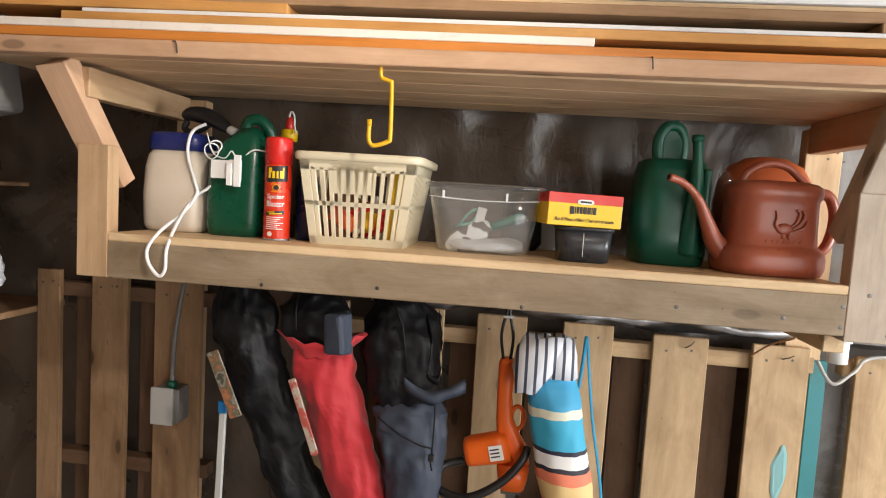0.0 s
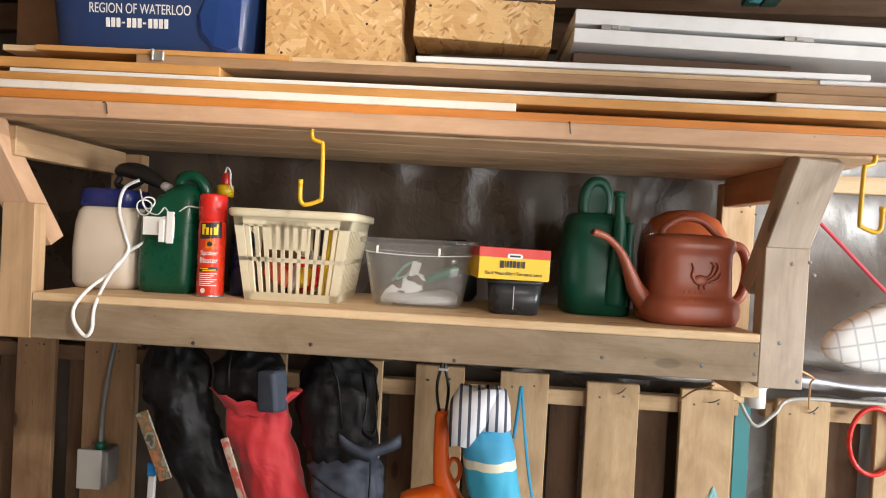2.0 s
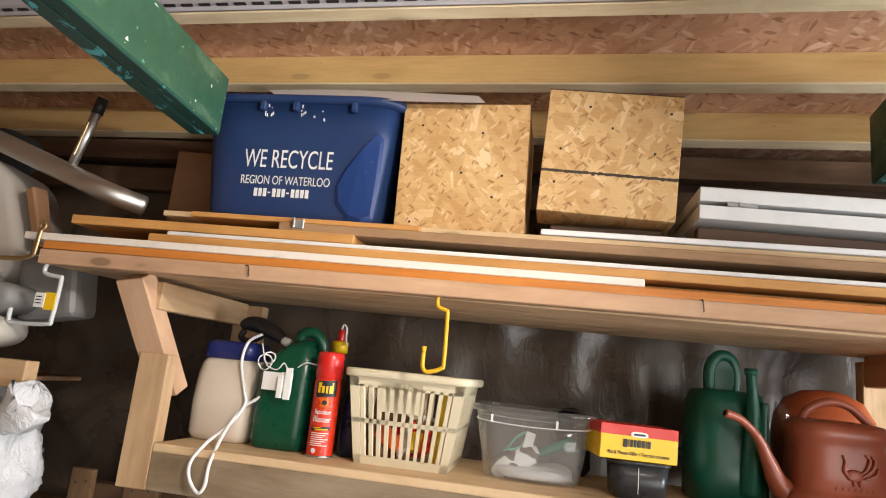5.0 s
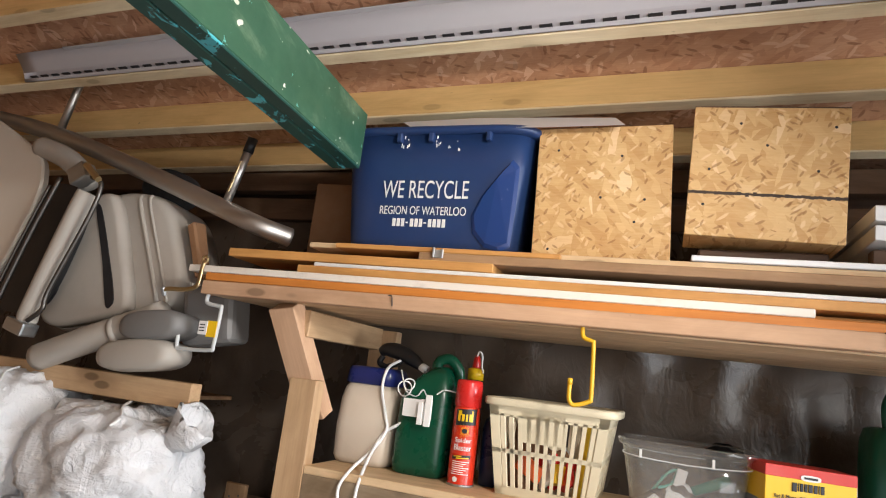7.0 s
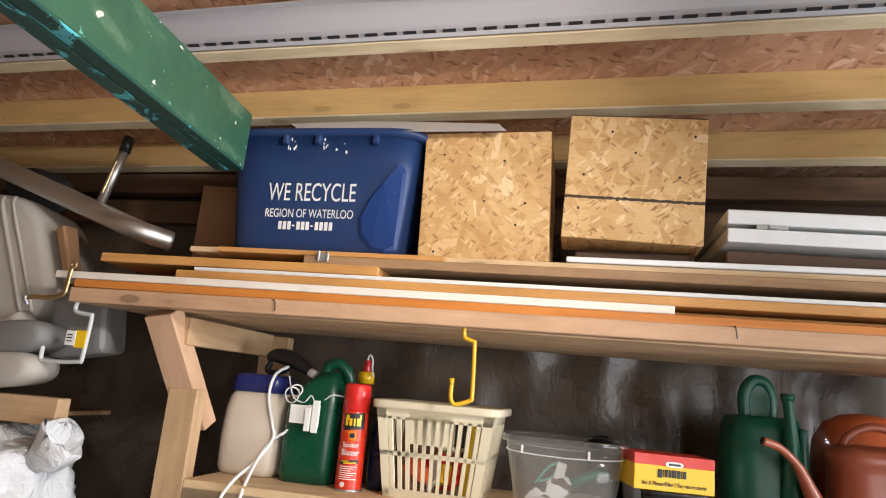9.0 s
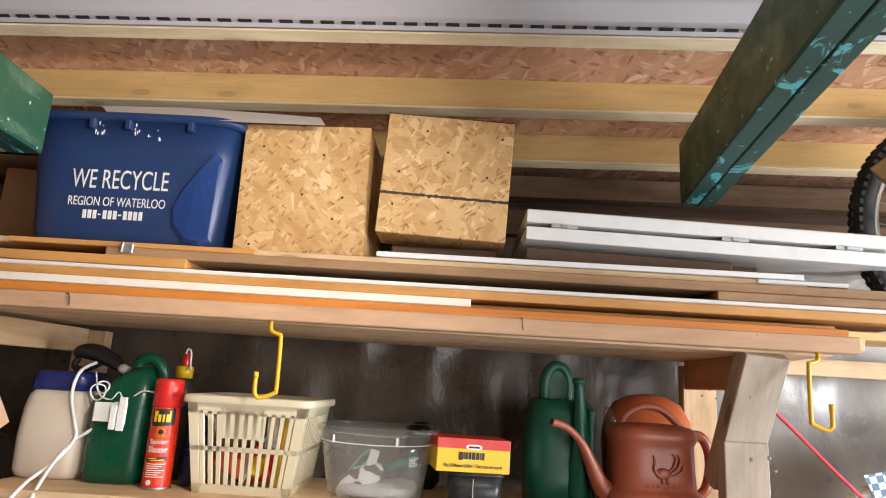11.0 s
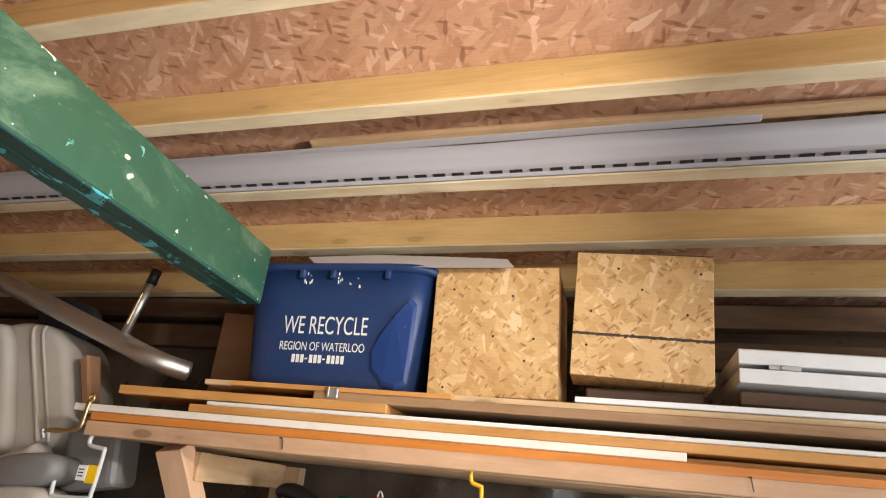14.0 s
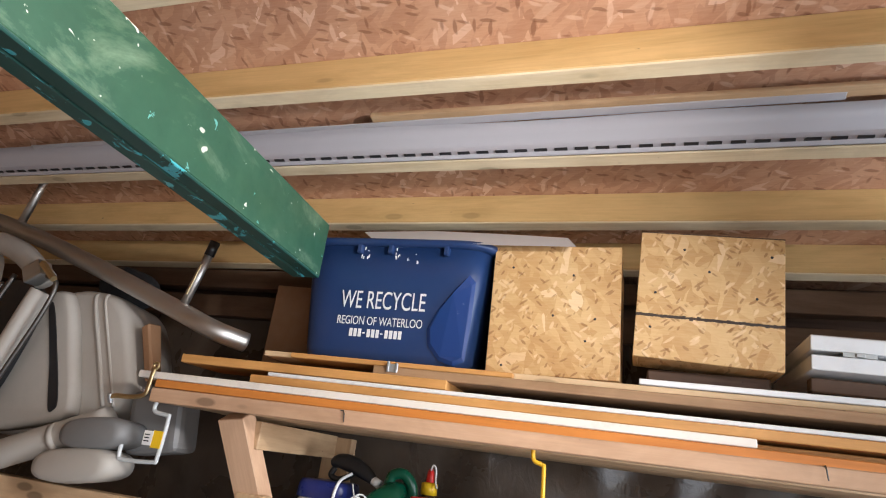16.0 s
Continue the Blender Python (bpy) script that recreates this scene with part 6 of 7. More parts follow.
# striped parasol bag
b = bag("striped_bag", ((0.385, 0.02, 1.075, 0.046, 0.036), (0.388, 0.01, 1.05, 0.052, 0.046), (0.393, 0.0, 1.02, 0.055, 0.05), (0.402, 0.0, 0.96, 0.056, 0.05), (0.418, 0.0, 0.88, 0.056, 0.05), (0.436, 0.0, 0.78, 0.055, 0.05), (0.455, 0.0, 0.64, 0.053, 0.048), (0.46, 0.0, 0.55, 0.04, 0.04)), STRIPES, "striped beach parasol bag in blue, coral and cream", 17, 0.006)
inv = b.matrix_world.inverted()
top = [(0.372, 0.012, 1.150, 0.030, 0.026), (0.366, 0.006, 1.158, 0.044, 0.036), (0.352, -0.012, 1.130, 0.050, 0.040), (0.343, -0.02, 1.09, 0.042, 0.036), (0.330, -0.022, 1.045, 0.026, 0.026)]
bm = loft(bmesh.new(), [[p for p in oval(x, y, z, w, d, 2.2, 30)] for x, y, z, w, d in top])
part("folded_mouth", ruffle(bm, 0.014, 24, 21), TICKING, b, "grey ticking-striped folded mouth", smooth=True, at=inv)
bm = loft(bmesh.new(), [[p for p in oval(x, y, z, w, d, 2.2, 30)] for x, y, z, w, d in ((0.398, 0.012, 1.15, 0.026, 0.03), (0.40, 0.006, 1.12, 0.034, 0.04), (0.394, 0.008, 1.07, 0.044, 0.04))])
part("upper_sleeve", ruffle(bm, 0.008, 20, 23), TICKING, b, smooth=True, at=inv)
line = curve_points(((0.352, -0.030, 1.135), (0.328, -0.035, 1.12), (0.318, -0.036, 1.09), (0.322, -0.038, 1.06)), 10)
part("elastic", tube(bmesh.new(), [p + Vector((0.003 * math.sin(i * 1.9), 0, 0.002 * math.cos(i * 2.3))) for i, p in enumerate(line)], 0.0045, 8), BLUE_STRAP, b, "ruffled blue elastic edge", smooth=True, at=inv)
solo("blue_strap", tube(bmesh.new(), curve_points(((0.452, 0.10, 1.02), (0.460, 0.115, 1.08), (0.468, 0.140, 1.13), (0.476, 0.12, 1.05), (0.490, 0.11, 0.94), (0.518, 0.10, 0.78), (0.53, 0.10, 0.62)), 8), 0.0042, 8, flat=0.5), BLUE_STRAP, "thin blue strap hanging from a pallet nail", "strap", smooth=True)


def trimmer():
    root = thing("hedge_trimmer", (0.285, 0.06, 0.88), "orange and black electric hedge trimmer hanging by its cord", "hedge trimmer")
    part("handle", loft(bmesh.new(), [oval(x, 0, z, w, 0.020, 3, 24) for x, z, w in ((0.004, 0.205, 0.014), (0.005, 0.195, 0.019), (0.003, 0.12, 0.017), (0.006, 0.07, 0.019), (0.016, 0.035, 0.026), (0.028, 0.005, 0.034), (0.030, -0.03, 0.036))]), ORANGE_PLASTIC, root, smooth=True)
    ring = [(0.034 + 0.014 * math.cos(a), -0.004, 0.075 + 0.026 * math.sin(a)) for a in (2 * math.pi * i / 20 for i in range(20))]
    part("trigger_guard", tube(bmesh.new(), ring, 0.005, 8, closed=True), ORANGE_PLASTIC, root, smooth=True)
    m = pose(-0.035, -0.012, 0.0, 0, -14, 0)
    part("motor", loft(bmesh.new(), [[Vector((x, q.x, q.y)) for q in oval(0, 0, 0, w, w * 1.05, 3, 28)] for x, w in ((-0.044, 0.020), (-0.042, 0.027), (-0.03, 0.030), (0.03, 0.032), (0.055, 0.030))]), ORANGE_PLASTIC, root, at=m, smooth=True)
    for i in range(6):
        part("vent", boxes((-0.0445, -0.0425, -0.018, 0.018, -0.018 + i * 0.0065, -0.0155 + i * 0.0065), bevel=0.0004), BLACK_PLASTIC, root, at=m)
    part("label", boxes((0.012, 0.042, -0.0335, -0.0315, -0.018, 0.016), bevel=0.0005), PAPER, root, "pale rating label", at=m)
    for i in range(3):
        part("label_bar", boxes((0.015, 0.035, -0.0342, -0.0336, -0.010 + i * 0.008, -0.007 + i * 0.008), bevel=0), PRINT_BLACK, root, at=m)
    guard = curve_points(((0.058, -0.03, 0.020), (0.050, -0.045, -0.002), (0.010, -0.055, -0.050), (-0.05, -0.06, -0.088), (-0.10, -0.05, -0.098), (-0.135, -0.03, -0.085), (-0.128, 0.0, -0.055), (-0.08, 0.01, -0.040)), 6)
    part("front_handle", tube(bmesh.new(), guard, 0.0095, 10), BLACK_PLASTIC, root, "black loop handle", smooth=True)
    part("shield", loft(bmesh.new(), [oval(0.03, 0, z, w, 0.03, 3, 24) for z, w in ((-0.03, 0.037), (-0.06, 0.034), (-0.085, 0.028))]), ORANGE_PLASTIC, root, smooth=True)
    bl = bmesh.new()
    box(bl, 0.018, 0.040, -0.003, 0.003, -0.42, -0.08, 0.0008)
    for i in range(16):
        z = -0.10 - i * 0.020
        box(bl, 0.006, 0.052, -0.002, 0.002, z - 0.004, z + 0.004, 0.0008)
    part("blade", bl, DARK_STEEL, root, "dark toothed blade")
    part("cord", tube(bmesh.new(), curve_points(((-0.004, 0, 0.20), (-0.012, 0, 0.26), (0.0, 0, 0.32), (0.002, 0.01, 0.345)), 6), 0.0035, 8), BLACK_PLASTIC, root, smooth=True)
    part("cord", tube(bmesh.new(), curve_points(((0.010, 0, 0.20), (0.014, 0, 0.255), (0.004, 0, 0.31), (0.004, 0.01, 0.345)), 6), 0.0035, 8), BLACK_PLASTIC, root, smooth=True)
    part("cable_tie", boxes((-0.010, 0.012, -0.006, 0.006, 0.296, 0.302), bevel=0.001), GREY_BOX, root, "pale cable tie")


trimmer()

settle(before, pose(-0.002, 0.06, -0.013, 0, -0.6, 0) @ Matrix.Scale(1.01, 4))

# ---- the rack and its load beyond the shelf's end ----
rack = thing("side_rack", (-1.3, 0.2, 0), "rough timber rack holding folded gear and bags", "shelf")
board_part("front_rail", (-2.4, -0.040, 1.428), (-0.905, -0.040, 1.430), 0.060, 0.038, (0, -1, 0), PINE, rack)
board_part("deck", (-2.4, 0.20, 1.400), (-1.15, 0.20, 1.400), 0.45, 0.012, (0, 0, 1), BROWN_WOOD, rack)
board_part("lower_deck", (-2.4, 0.16, 1.05), (-1.06, 0.16, 1.05), 0.60, 0.018, (0, 0, 1), BROWN_WOOD, rack)
board_part("front_rail", (-2.4, -0.16, 1.04), (-1.06, -0.16, 1.04), 0.08, 0.038, (0, -1, 0), SLAT_DARK, rack)


def bin_bag(place, size, seed, label, tuft=False):
    root = thing("rubbish_bag", place, label, "bag", "white bags on the rack")
    a, b, c = size
    n = 44
    bm = loft(bmesh.new(), [oval(0, 0, c * (1 - math.cos(math.pi * i / n)) / 2, max(0.004, a * math.sin(math.pi * (0.06 + 0.90 * i / n)) ** 0.6), max(0.004, b * math.sin(math.pi * (0.06 + 0.90 * i / n)) ** 0.6), 2.4, 96) for i in range(n + 1)])
    for v in bm.verts:
        q = v.co * 9 + Vector((seed, 0, 0))
        crease = abs(noise.noise(q)) * 0.045 + abs(noise.noise(q * 2.7)) * 0.026 + abs(noise.noise(Vector((v.co.x * 40, v.co.y * 40, v.co.z * 12 + seed)))) * 0.010
        v.co -= Vector((v.co.x, v.co.y, v.co.z - c / 2)).normalized() * crease
        v.co.z = max(0.0, v.co.z)
    part("sack", bm, WHITE_BAG, root, smooth=True)
    part("drawstring", tube(bmesh.new(), curve_points(((a * 0.2, -b * 0.2, c * 0.99), (a * 0.3, -b * 0.45, c * 0.96), (a * 0.42, -b * 0.6, c * 0.90), (a * 0.38, -b * 0.7, c * 0.84)), 6), 0.003, 6), WHITE_WIRE, root, "white drawstring", smooth=True)
    if tuft:
        tb = loft(bmesh.new(), [oval(0.0, 0, z, w, w * 0.7, 2, 26) for w, z in ((0.018, 0.0), (0.022, 0.02), (0.045, 0.06), (0.055, 0.095), (0.052, 0.10), (0.04, 0.065))])
        part("tied_neck", ruffle(tb, 0.020, 26, seed + 5), WHITE_BAG, root, "flared tied neck", smooth=True, at=pose(a * 0.80, -0.05, c * 0.72, 0, 48, 0))
    return root


before = set(bpy.data.objects)
bin_bag((-1.095, -0.01, 1.07), (0.22, 0.17, 0.30), 3.0, "bulging white rubbish bag with a tied neck", True)
bin_bag((-1.42, -0.04, 1.07), (0.20, 0.18, 0.34), 8.0, "bulging white rubbish bag on the rack")
settle(before, pose(0.078, 0, -0.119, 0, 0, 0) @ Matrix.Scale(1.109, 4))


def tube_frame():
    root = thing("tube_frame", (-1.2, 0.05, 1.99), "grey metal tube frame with two capped pegs", "metal frame")
    P = lambda x, z, y=0.0: (x + 1.2, y - 0.05, z - 1.99)
    part("long_tube", tube(bmesh.new(), curve_points((P(-1.95, 2.155), P(-1.70, 2.112), P(-1.46, 2.060), P(-1.19, 1.978), P(-0.90, 1.880), P(-0.79, 1.842), P(-0.74, 1.83, 0.05)), 6), 0.021, 16), ALU, root, smooth=True)
    for (x0, z0, x1, z1) in ((-1.455, 2.075, -1.415, 2.255), (-0.885, 1.895, -0.852, 2.02)):
        part("peg", tube(bmesh.new(), (P(x0, z0), P(x1, z1)), 0.0095, 12), ALU, root, smooth=True)
        part("peg_cap", tube(bmesh.new(), (P(x1 - 0.003, z1 - 0.012), P(x1 + 0.004, z1 + 0.022)), 0.0115, 12), BLACK_PLASTIC, root, "black end cap", smooth=True)
    part("peg_slot", tube(bmesh.new(), (P(-0.879, 1.915, -0.0085), P(-0.862, 1.985, -0.0085)), 0.0028, 8), BRASS, root)


def rounded(points, times=3):
    for _ in range(times):
        points = [(p[0] * w + q[0] * (1 - w), p[1] * w + q[1] * (1 - w)) for p, q in zip(points, points[1:] + points[:1]) for w in (0.8, 0.2)]
    return points


def slab(points, *layers):
    """A rounded plate: its outline in x and z, and layers of (y, inset)."""
    line = rounded(points)
    cx, cz = sum(p[0] for p in line) / len(line), sum(p[1] for p in line) / len(line)
    rows = []
    for y, inset in layers:
        rows.append([Vector((cx + (x - cx) * (1 - inset / math.hypot(x - cx, z - cz)), y, cz + (z - cz) * (1 - inset / math.hypot(x - cx, z - cz)))) for x, z in line])
    return loft(bmesh.new(), rows)


def folded_cart():
    root = thing("folded_cart", (-1.2, 0.08, 1.402), "folded grey plastic cart with metal tubes and small wheels", "cart")
    inv = root.matrix_world.inverted()
    part("shell", slab([(-1.27, 1.905), (-1.06, 1.885), (-0.955, 1.63), (-1.06, 1.575), (-1.385, 1.515), (-1.44, 1.68)], (0.16, 0.012), (0.06, 0.0), (0.02, 0.001), (0.004, 0.008), (-0.004, 0.020)), GREY_PLASTIC, root, smooth=True, at=inv)
    part("raised_panel", slab([(-1.275, 1.885), (-1.20, 1.885), (-1.085, 1.60), (-1.12, 1.575), (-1.37, 1.525), (-1.385, 1.66)], (-0.002, 0.0), (-0.024, 0.003), (-0.032, 0.010), (-0.034, 0.018)), GREY_PLASTIC, root, smooth=True, at=inv)
    part("slot", slab([(-1.262, 1.858), (-1.236, 1.848), (-1.128, 1.612), (-1.148, 1.590), (-1.158, 1.600), (-1.20, 1.72)], (-0.030, 0.0), (-0.0365, 0.001)), PRINT_BLACK, root, "dark moulded slot", at=inv)
    part("recess", slab([(-1.375, 1.70), (-1.335, 1.69), (-1.315, 1.635), (-1.345, 1.585), (-1.385, 1.60)], (-0.030, 0.0), (-0.0365, 0.001)), PRINT_BLACK, root, "dark moulded recess", at=inv)
    for x0, x1, rad in ((-1.145, -1.035, 0.0055), (-1.115, -1.005, 0.004)):
        part("rib", tube(bmesh.new(), curve_points(((x0 - 0.01, 0.008, 1.885), (x0, -0.004, 1.86), (x0 + 0.055, -0.004, 1.74), (x1, -0.004, 1.62)), 4), rad, 8), GREY_PLASTIC, root, at=inv, smooth=True)
    # flat beige panel and hinged rods
    part("flat_panel", slab([(-1.78, 2.14), (-1.62, 2.075), (-1.385, 1.945), (-1.515, 1.60), (-1.90, 1.45), (-1.95, 1.9)], (-0.05, 0.004), (-0.066, 0.0), (-0.072, 0.004)), BEIGE, root, "flat beige panel", at=inv)
    for pts, rad, mt in ((((-1.228, -0.09, 1.862), (-1.245, -0.095, 1.80), (-1.315, -0.095, 1.585), (-1.328, -0.09, 1.545)), 0.023, GREY_PLASTIC), (((-1.20, -0.11, 1.895), (-1.165, -0.11, 1.875), (-1.18, -0.11, 1.80), (-1.255, -0.11, 1.62), (-1.262, -0.11, 1.575), (-1.30, -0.11, 1.545)), 0.0055, DARK_STEEL),
                         (((-1.315, -0.10, 1.90), (-1.375, -0.10, 1.75), (-1.43, -0.10, 1.585)), 0.006, DARK_STEEL), (((-1.345, -0.10, 1.88), (-1.40, -0.10, 1.74), (-1.45, -0.10, 1.60)), 0.004, DARK_STEEL), (((-1.46, -0.06, 2.0), (-1.36, -0.06, 1.965), (-1.265, -0.06, 1.90)), 0.028, GREY_PLASTIC), (((-1.30, -0.06, 1.465), (-1.15, -0.07, 1.515), (-0.96, -0.05, 1.588)), 0.032, GREY_PLASTIC)):
        part("tube", tube(bmesh.new(), curve_points(pts, 6), rad, 14), mt, root, at=inv, smooth=True)
    part("tube_collar", tube(bmesh.new(), ((-1.075, -0.064, 1.540), (-1.062, -0.063, 1.545)), 0.035, 16), GREY_PLASTIC, root, at=inv, smooth=True)
    # the shade in the gap behind the rods, put in as a black plate
    part("shadow_plate", slab([(-1.40, 1.91), (-1.245, 1.875), (-1.34, 1.56), (-1.52, 1.57)], (-0.03, 0.0), (-0.062, 0.0)), BLACK_PLASTIC, root, "shade in the gap behind the rods, built as a black plate", at=inv)
    part("joint", boxes((-0.026, 0.026, -0.02, 0.02, -0.022, 0.022), bevel=0.006, seg=2), STEEL, root, "bright metal joint", at=inv @ pose(-1.245, -0.10, 1.905, 0, -30, 0))
    part("joint", boxes((-0.032, 0.032, -0.022, 0.022, -0.016, 0.016), bevel=0.006, seg=2), STEEL, root, "bright metal joint", at=inv @ pose(-1.33, -0.10, 1.53, 0, 15, 0))
    part("bolt", tube(bmesh.new(), ((-1.22, -0.115, 1.925), (-1.165, -0.12, 1.885)), 0.008, 8), BRASS, root, at=inv)
    for x, z, w, h, mt in ((-0.955, 1.560, 0.085, 0.034, GREY_DARK), (-0.985, 1.493, 0.105, 0.036, GREY_PLASTIC)):
        part("wheel_cover", loft(bmesh.new(), [[Vector((q.x, y, q.y)) for q in oval(0, 0, 0, w * k, h * k, 2.6, 30)] for y, k in ((0.04, 0.9), (-0.02, 1.0), (-0.04, 0.92), (-0.046, 0.75))]), mt, root, at=inv @ pose(x, -0.06, z, 0, -6, 0), smooth=True)
    part("dark_case", boxes((-0.07, 0.07, -0.03, 0.05, -0.07, 0.07), bevel=0.02, seg=3), GREY_DARK, root, at=inv @ pose(-0.885, 0.02, 1.60, 0, -8, 0))
    part("wheel", loft(bmesh.new(), [[Vector((q.x, y, q.y)) for q in oval(0, 0, 0, 0.085 * k, 0.05 * k, 2.2, 30)] for y, k in ((0.05, 0.8), (0.04, 1), (0.0, 1), (-0.01, 0.8))]), RUBBER, root, "dark rubber wheel", at=inv @ pose(-1.14, 0.06, 1.925, 0, 12, 0), smooth=True)
    part("foam_edge", ruffle(boxes((-0.010, 0.010, -0.02, 0.02, -0.09, 0.05), bevel=0.004), 0.008, 40, 3), CARD, root, "ragged tan foam edge", at=inv @ pose(-0.965, 0.02, 1.77, 0, -20, 0))


before = set(bpy.data.objects)
tube_frame()
settle(before, pose(0.087, 0, -0.344, 0, 0.4, 0) @ Matrix.Scale(1.199, 4))
before = set(bpy.data.objects)
folded_cart()
settle(before, pose(0.081, 0, -0.143, 0, -1.15, 0) @ Matrix.Scale(1.123, 4))


# ---- beyond the right post ----
def bicycle():
    root = thing("bicycle", (1.600, 0.06, 2.0), "bicycle hung by its frame, knobbly black tyre", "bicycle")
    R = 0.300
    circ = lambda r, n=72, y=0.0: [(r * math.cos(a), y, r * math.sin(a)) for a in (2 * math.pi * i / n for i in range(n))]
    wheel = part("wheel", tube(bmesh.new(), circ(R - 0.052, 64), 0.012, 10, closed=True), STEEL, root, "dull metal rim", smooth=True)
    part("tyre", tube(bmesh.new(), circ(R - 0.026), 0.026, 14, closed=True), RUBBER, wheel, "black rubber tyre", smooth=True)
    kn = bmesh.new()
    for i in range(84):
        a = 2 * math.pi * i / 84
        for y in (-0.017, 0.0, 0.017):
            c = Vector(((R - 0.003 - abs(y) * 0.5) * math.cos(a + (0.03 if y == 0 else 0)), y, (R - 0.003 - abs(y) * 0.5) * math.sin(a + (0.03 if y == 0 else 0))))
            t, n = Vector((-math.sin(a), 0, math.cos(a))), Vector((math.cos(a), 0, math.sin(a)))
            vs = [kn.verts.new(c + t * (sx * 0.006) + Vector((0, sy * 0.006, 0)) + n * (sz * 0.005)) for sx in (-1, 1) for sy in (-1, 1) for sz in (-1, 1)]
            for f in ((0, 1, 3, 2), (4, 6, 7, 5), (0, 4, 5, 1), (2, 3, 7, 6), (0, 2, 6, 4), (1, 5, 7, 3)):
                kn.faces.new([vs[j] for j in f])
    tagged(part("tread", kn, RUBBER, wheel, "knobbly tread blocks"), kind="stuff")
    part("hub", tube(bmesh.new(), ((0, -0.04, 0), (0, 0.04, 0)), 0.018, 14), DARK_STEEL, wheel, smooth=True)
    for i in range(28):
        a = 2 * math.pi * i / 28
        part("spoke", tube(bmesh.new(), ((0.017 * math.cos(a + 0.5), 0.02 * (-1) ** i, 0.017 * math.sin(a + 0.5)), ((R - 0.06) * math.cos(a), 0, (R - 0.06) * math.sin(a))), 0.0011, 5), STEEL, wheel)
    part("fork", tube(bmesh.new(), curve_points(((-0.135, -0.045, 0.14), (-0.165, -0.045, 0.04), (-0.19, -0.05, -0.03)), 5), 0.013, 12), BLACK_PLASTIC, root, "black fork leg", smooth=True)
    part("fork", tube(bmesh.new(), curve_points(((-0.16, -0.04, 0.10), (-0.14, -0.045, 0.0), (-0.12, -0.05, -0.02)), 5), 0.008, 12), BLACK_PLASTIC, root, smooth=True)
    part("saddle", loft(bmesh.new(), [[Vector((x, y * d, z + h)) for y, h in ((math.cos(a), 0.6 * d * math.sin(a)) for a in (2 * math.pi * j / 18 for j in range(18)))] for x, z, d in ((-0.085, -0.045, 0.012), (-0.075, -0.040, 0.022), (-0.03, 0.02, 0.028), (0.03, 0.08, 0.034), (0.09, 0.115, 0.06), (0.16, 0.14, 0.08), (0.2, 0.15, 0.07))]), BLACK_PLASTIC, root, "black saddle", smooth=True, at=pose(0, -0.07, 0))
    part("saddle_bars", boxes((-0.03, 0.02, -0.001, 0.0, -0.003, 0.003), bevel=0), GREY_BOX, root, at=pose(-0.02, -0.099, 0.045, 0, -55, 0))


before = set(bpy.data.objects)
bicycle()
board("hanging_arm", (1.335, 0.0, 2.085), (1.50, -0.13, 2.245), 0.062, 0.036, (-0.5, -0.6, 0.4), PINE, "short pine arm the bicycle hangs on", "timber")
root = thing("steel_rail", (1.75, 0.19, 1.95), "galvanised steel channel rail behind the bicycle", "rail")
part("channel", boxes((-0.30, 0.6, -0.012, 0.012, -0.020, -0.016), (-0.30, 0.6, -0.012, -0.008, -0.020, 0.020), (-0.30, 0.6, -0.012, 0.012, 0.016, 0.020), bevel=0.001), STEEL, root)
part("end_plate", boxes((-0.32, -0.25, -0.016, -0.012, -0.026, 0.022), bevel=0.002), STEEL, root)
part("wall_bracket", boxes((0.10, 0.13, 0.012, 0.33, -0.018, 0.010), bevel=0.002), STEEL, root)
for x in (-0.305, -0.27):
    part("bolt", lathe(bmesh.new(), ((0.0001, 0), (0.006, 0), (0.006, 0.003), (0.0001, 0.004)), 6), DARK_STEEL, root, at=pose(x, -0.016, 0.0, 90, 0, 0))

settle(before, pose(-0.089, 0, 0.157, 0, 2.94, 0) @ Matrix.Scale(0.944, 4))


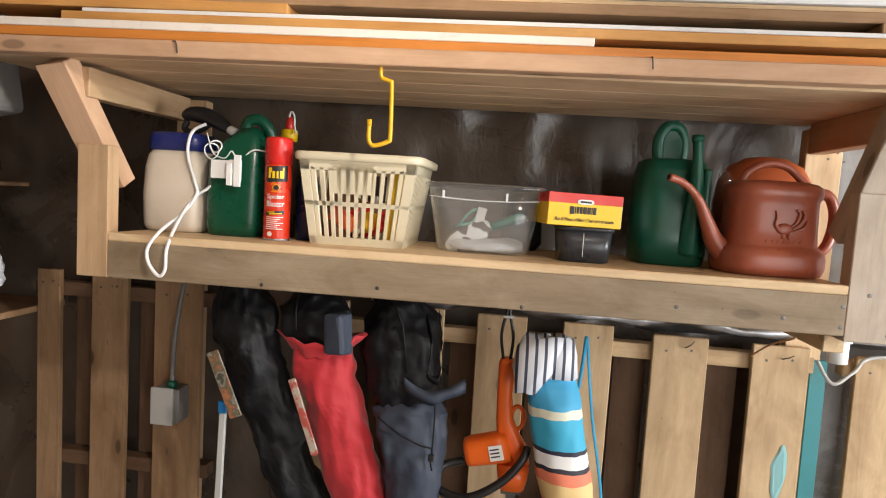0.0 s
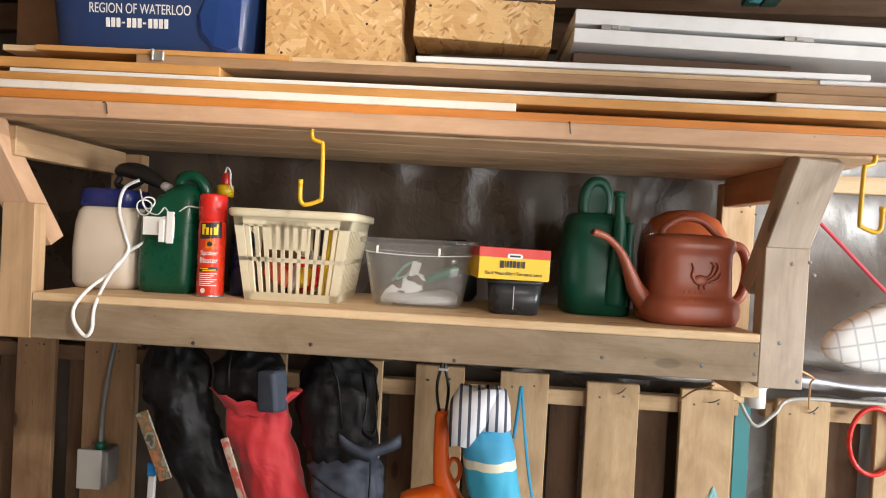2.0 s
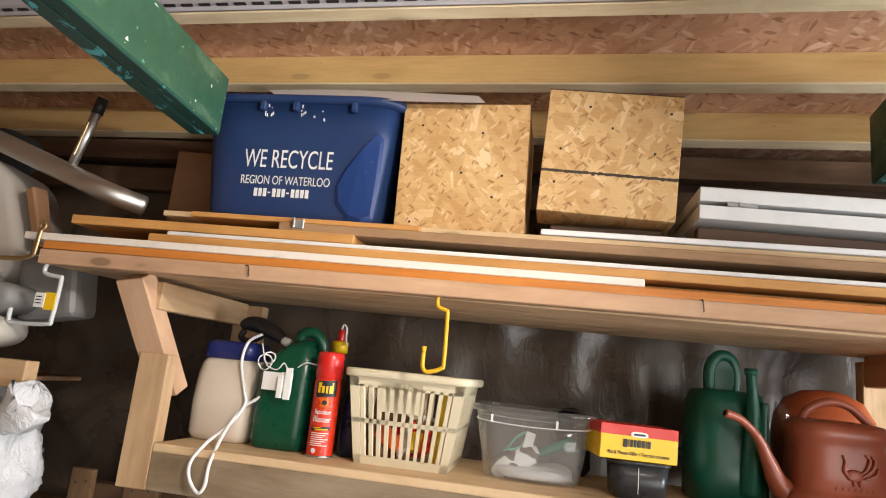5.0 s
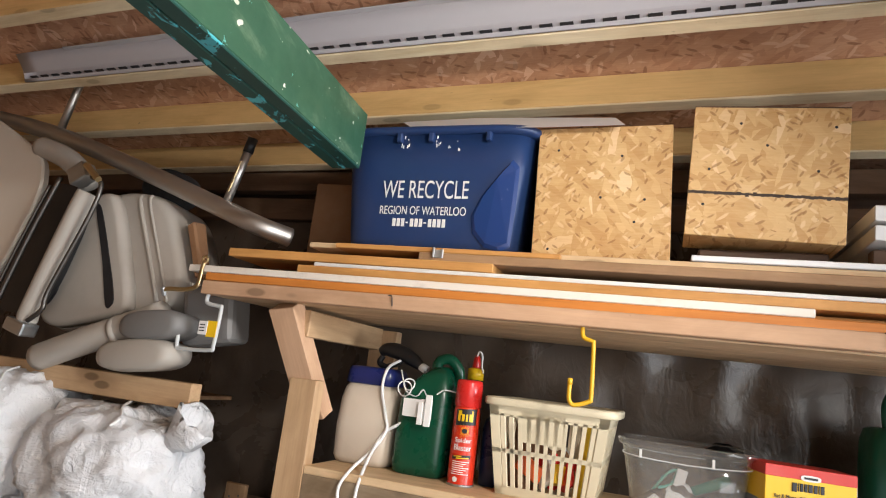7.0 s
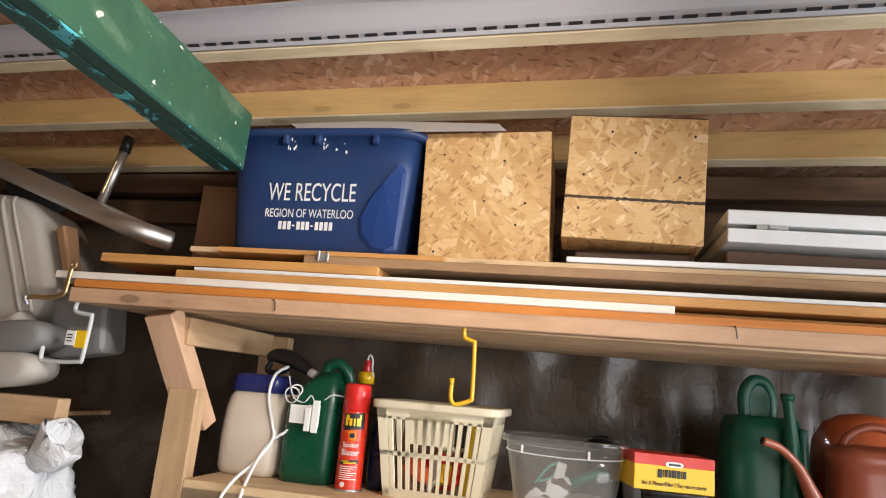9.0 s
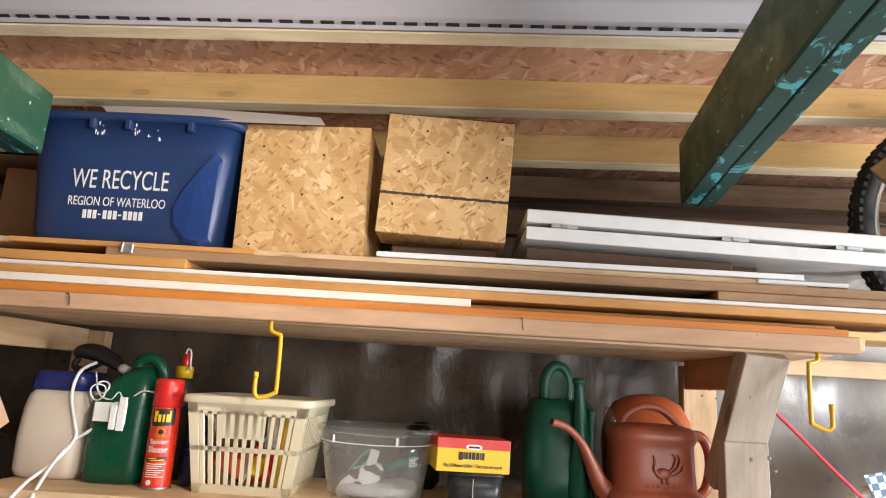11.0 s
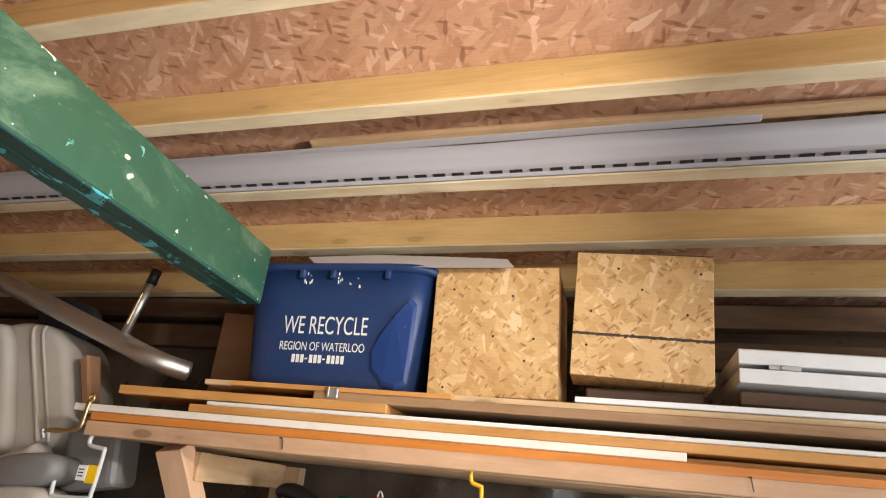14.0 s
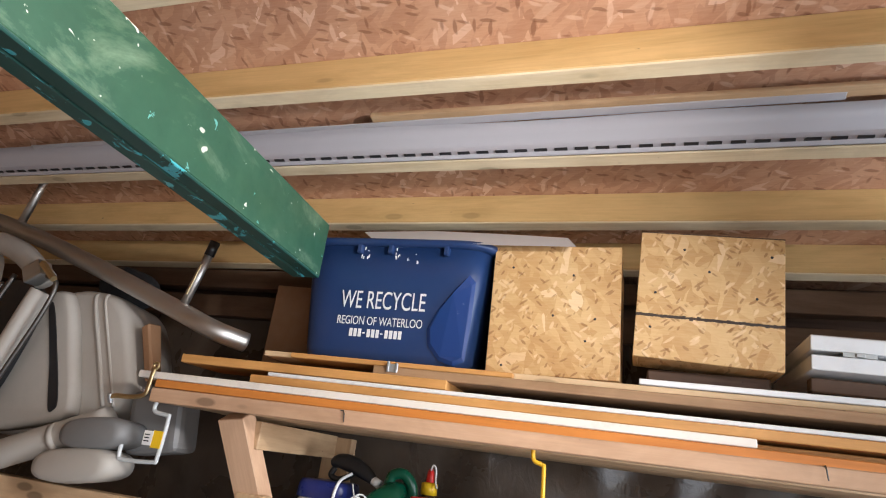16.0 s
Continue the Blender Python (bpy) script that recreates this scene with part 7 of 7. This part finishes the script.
def ironing_board():
    root = thing("ironing_board", (1.42, 0.24, 1.285), "ironing board with a white check and blue cover", "ironing board", turn=(0, -14, -4))
    def outline(k, y):
        out = []
        for i in range(40):
            a = 2 * math.pi * i / 40
            x = math.cos(a)
            h = 0.155 * math.copysign(abs(math.sin(a)) ** 0.8, math.sin(a)) * (0.62 + 0.38 * min(1, max(0, (x + 1) / 0.9)))
            out.append(Vector((0.30 + 0.50 * x * k + 0.0, y, h * k)))
        return out
    part("padded_top", loft(bmesh.new(), [outline(0.97, 0.02), outline(1.0, 0.012), outline(1.0, -0.006), outline(0.975, -0.016), outline(0.9, -0.020), outline(0.5, -0.023)]), CHECK, root, smooth=True)
    bm = bmesh.new()
    zs = [-0.135 + 0.27 * i / 24 for i in range(25)]
    q = [(bm.verts.new((-0.018 + 0.02 * math.cos(z * 9), -0.0245, z)), bm.verts.new((0.030 + 0.02 * math.cos(z * 9), -0.0245, z))) for z in zs]
    for (a, b2), (c, d) in zip(q, q[1:]):
        bm.faces.new((a, b2, d, c))
    part("gingham_band", bm, GINGHAM, root, "blue and white gingham band")
    bm = bmesh.new()
    q = [(bm.verts.new((0.032 + 0.02 * math.cos(z * 9), -0.0245, z)), bm.verts.new((0.40, -0.0245, z))) for z in zs]
    for (a, b2), (c, d) in zip(q, q[1:]):
        bm.faces.new((a, b2, d, c))
    part("blue_field", bm, COVER_BLUE, root, "blue printed field")
    for x, z, w in ((0.105, 0.075, 0.036), (0.11, -0.015, 0.040), (0.115, -0.10, 0.036), (0.21, 0.03, 0.04), (0.22, -0.06, 0.04)):
        part("white_motif", loft(bmesh.new(), [[Vector((x + w * math.cos(a) * (1 + 0.25 * math.sin(a)), y, z + 0.75 * w * math.sin(a) + 0.2 * w * math.cos(2 * a))) for a in (2 * math.pi * i / 22 for i in range(22))] for y in (-0.0247, -0.0256)]), PAPER, root, "plain white motif")
    return root


before = set(bpy.data.objects)
ironing_board()
solo("pink_rope", tube(bmesh.new(), curve_points(((1.04, 0.12, 1.61), (1.112, 0.10, 1.545), (1.24, 0.09, 1.42), (1.363, 0.08, 1.303), (1.52, 0.08, 1.15), (1.6, 0.08, 1.05)), 8), 0.0042, 10), PINK_ROPE, "pink rope strung down from the shelf", "rope", smooth=True)
settle(before, pose(0.007, 0, 0.133, 0, 1.0, 0) @ Matrix.Scale(0.929, 4))
# bare bulb and a round beige panel under the ceiling
root = thing("light_bulb", BULB - BULB_AIM * 0.06, "bare lit bulb in a white holder on the green beam", "light bulb")
tip = BULB_AIM.to_track_quat("-Z", "Y").to_matrix().to_4x4()
part("holder", lathe(bmesh.new(), ((0.045, 0.0), (0.045, -0.006), (0.026, -0.012), (0.022, -0.030), (0.016, -0.031)), 24), WHITE_PLASTIC, root, smooth=True, at=tip)
k = Nodes("lit_glass")
k.b.inputs["Emission Color"].default_value, k.b.inputs["Emission Strength"].default_value = (1.0, 0.90, 0.76, 1), 9.0
part("glass", lathe(bmesh.new(), ((0.012, -0.030), (0.014, -0.040), (0.026, -0.062), (0.030, -0.080), (0.026, -0.098), (0.014, -0.108), (0.002, -0.111)), 24), k.done((0.9, 0.88, 0.82), 0.3), root, "glowing glass", smooth=True, at=tip)
root = thing("round_panel", (1.15, -0.64, 2.12), "round beige panel hanging under the joists", "panel", turn=(0, 0, 10))
part("disc", loft(bmesh.new(), [[Vector((q.x, y, q.y)) for q in oval(0, 0, 0, w, w, 2, 48)] for y, w in ((0.008, 0.125), (0.0, 0.128), (-0.006, 0.124))]), BEIGE, root, smooth=False)
part("bracket", boxes((-0.01, 0.01, 0.0, 0.01, 0.09, 0.36), bevel=0.002), DARK_STEEL, root)
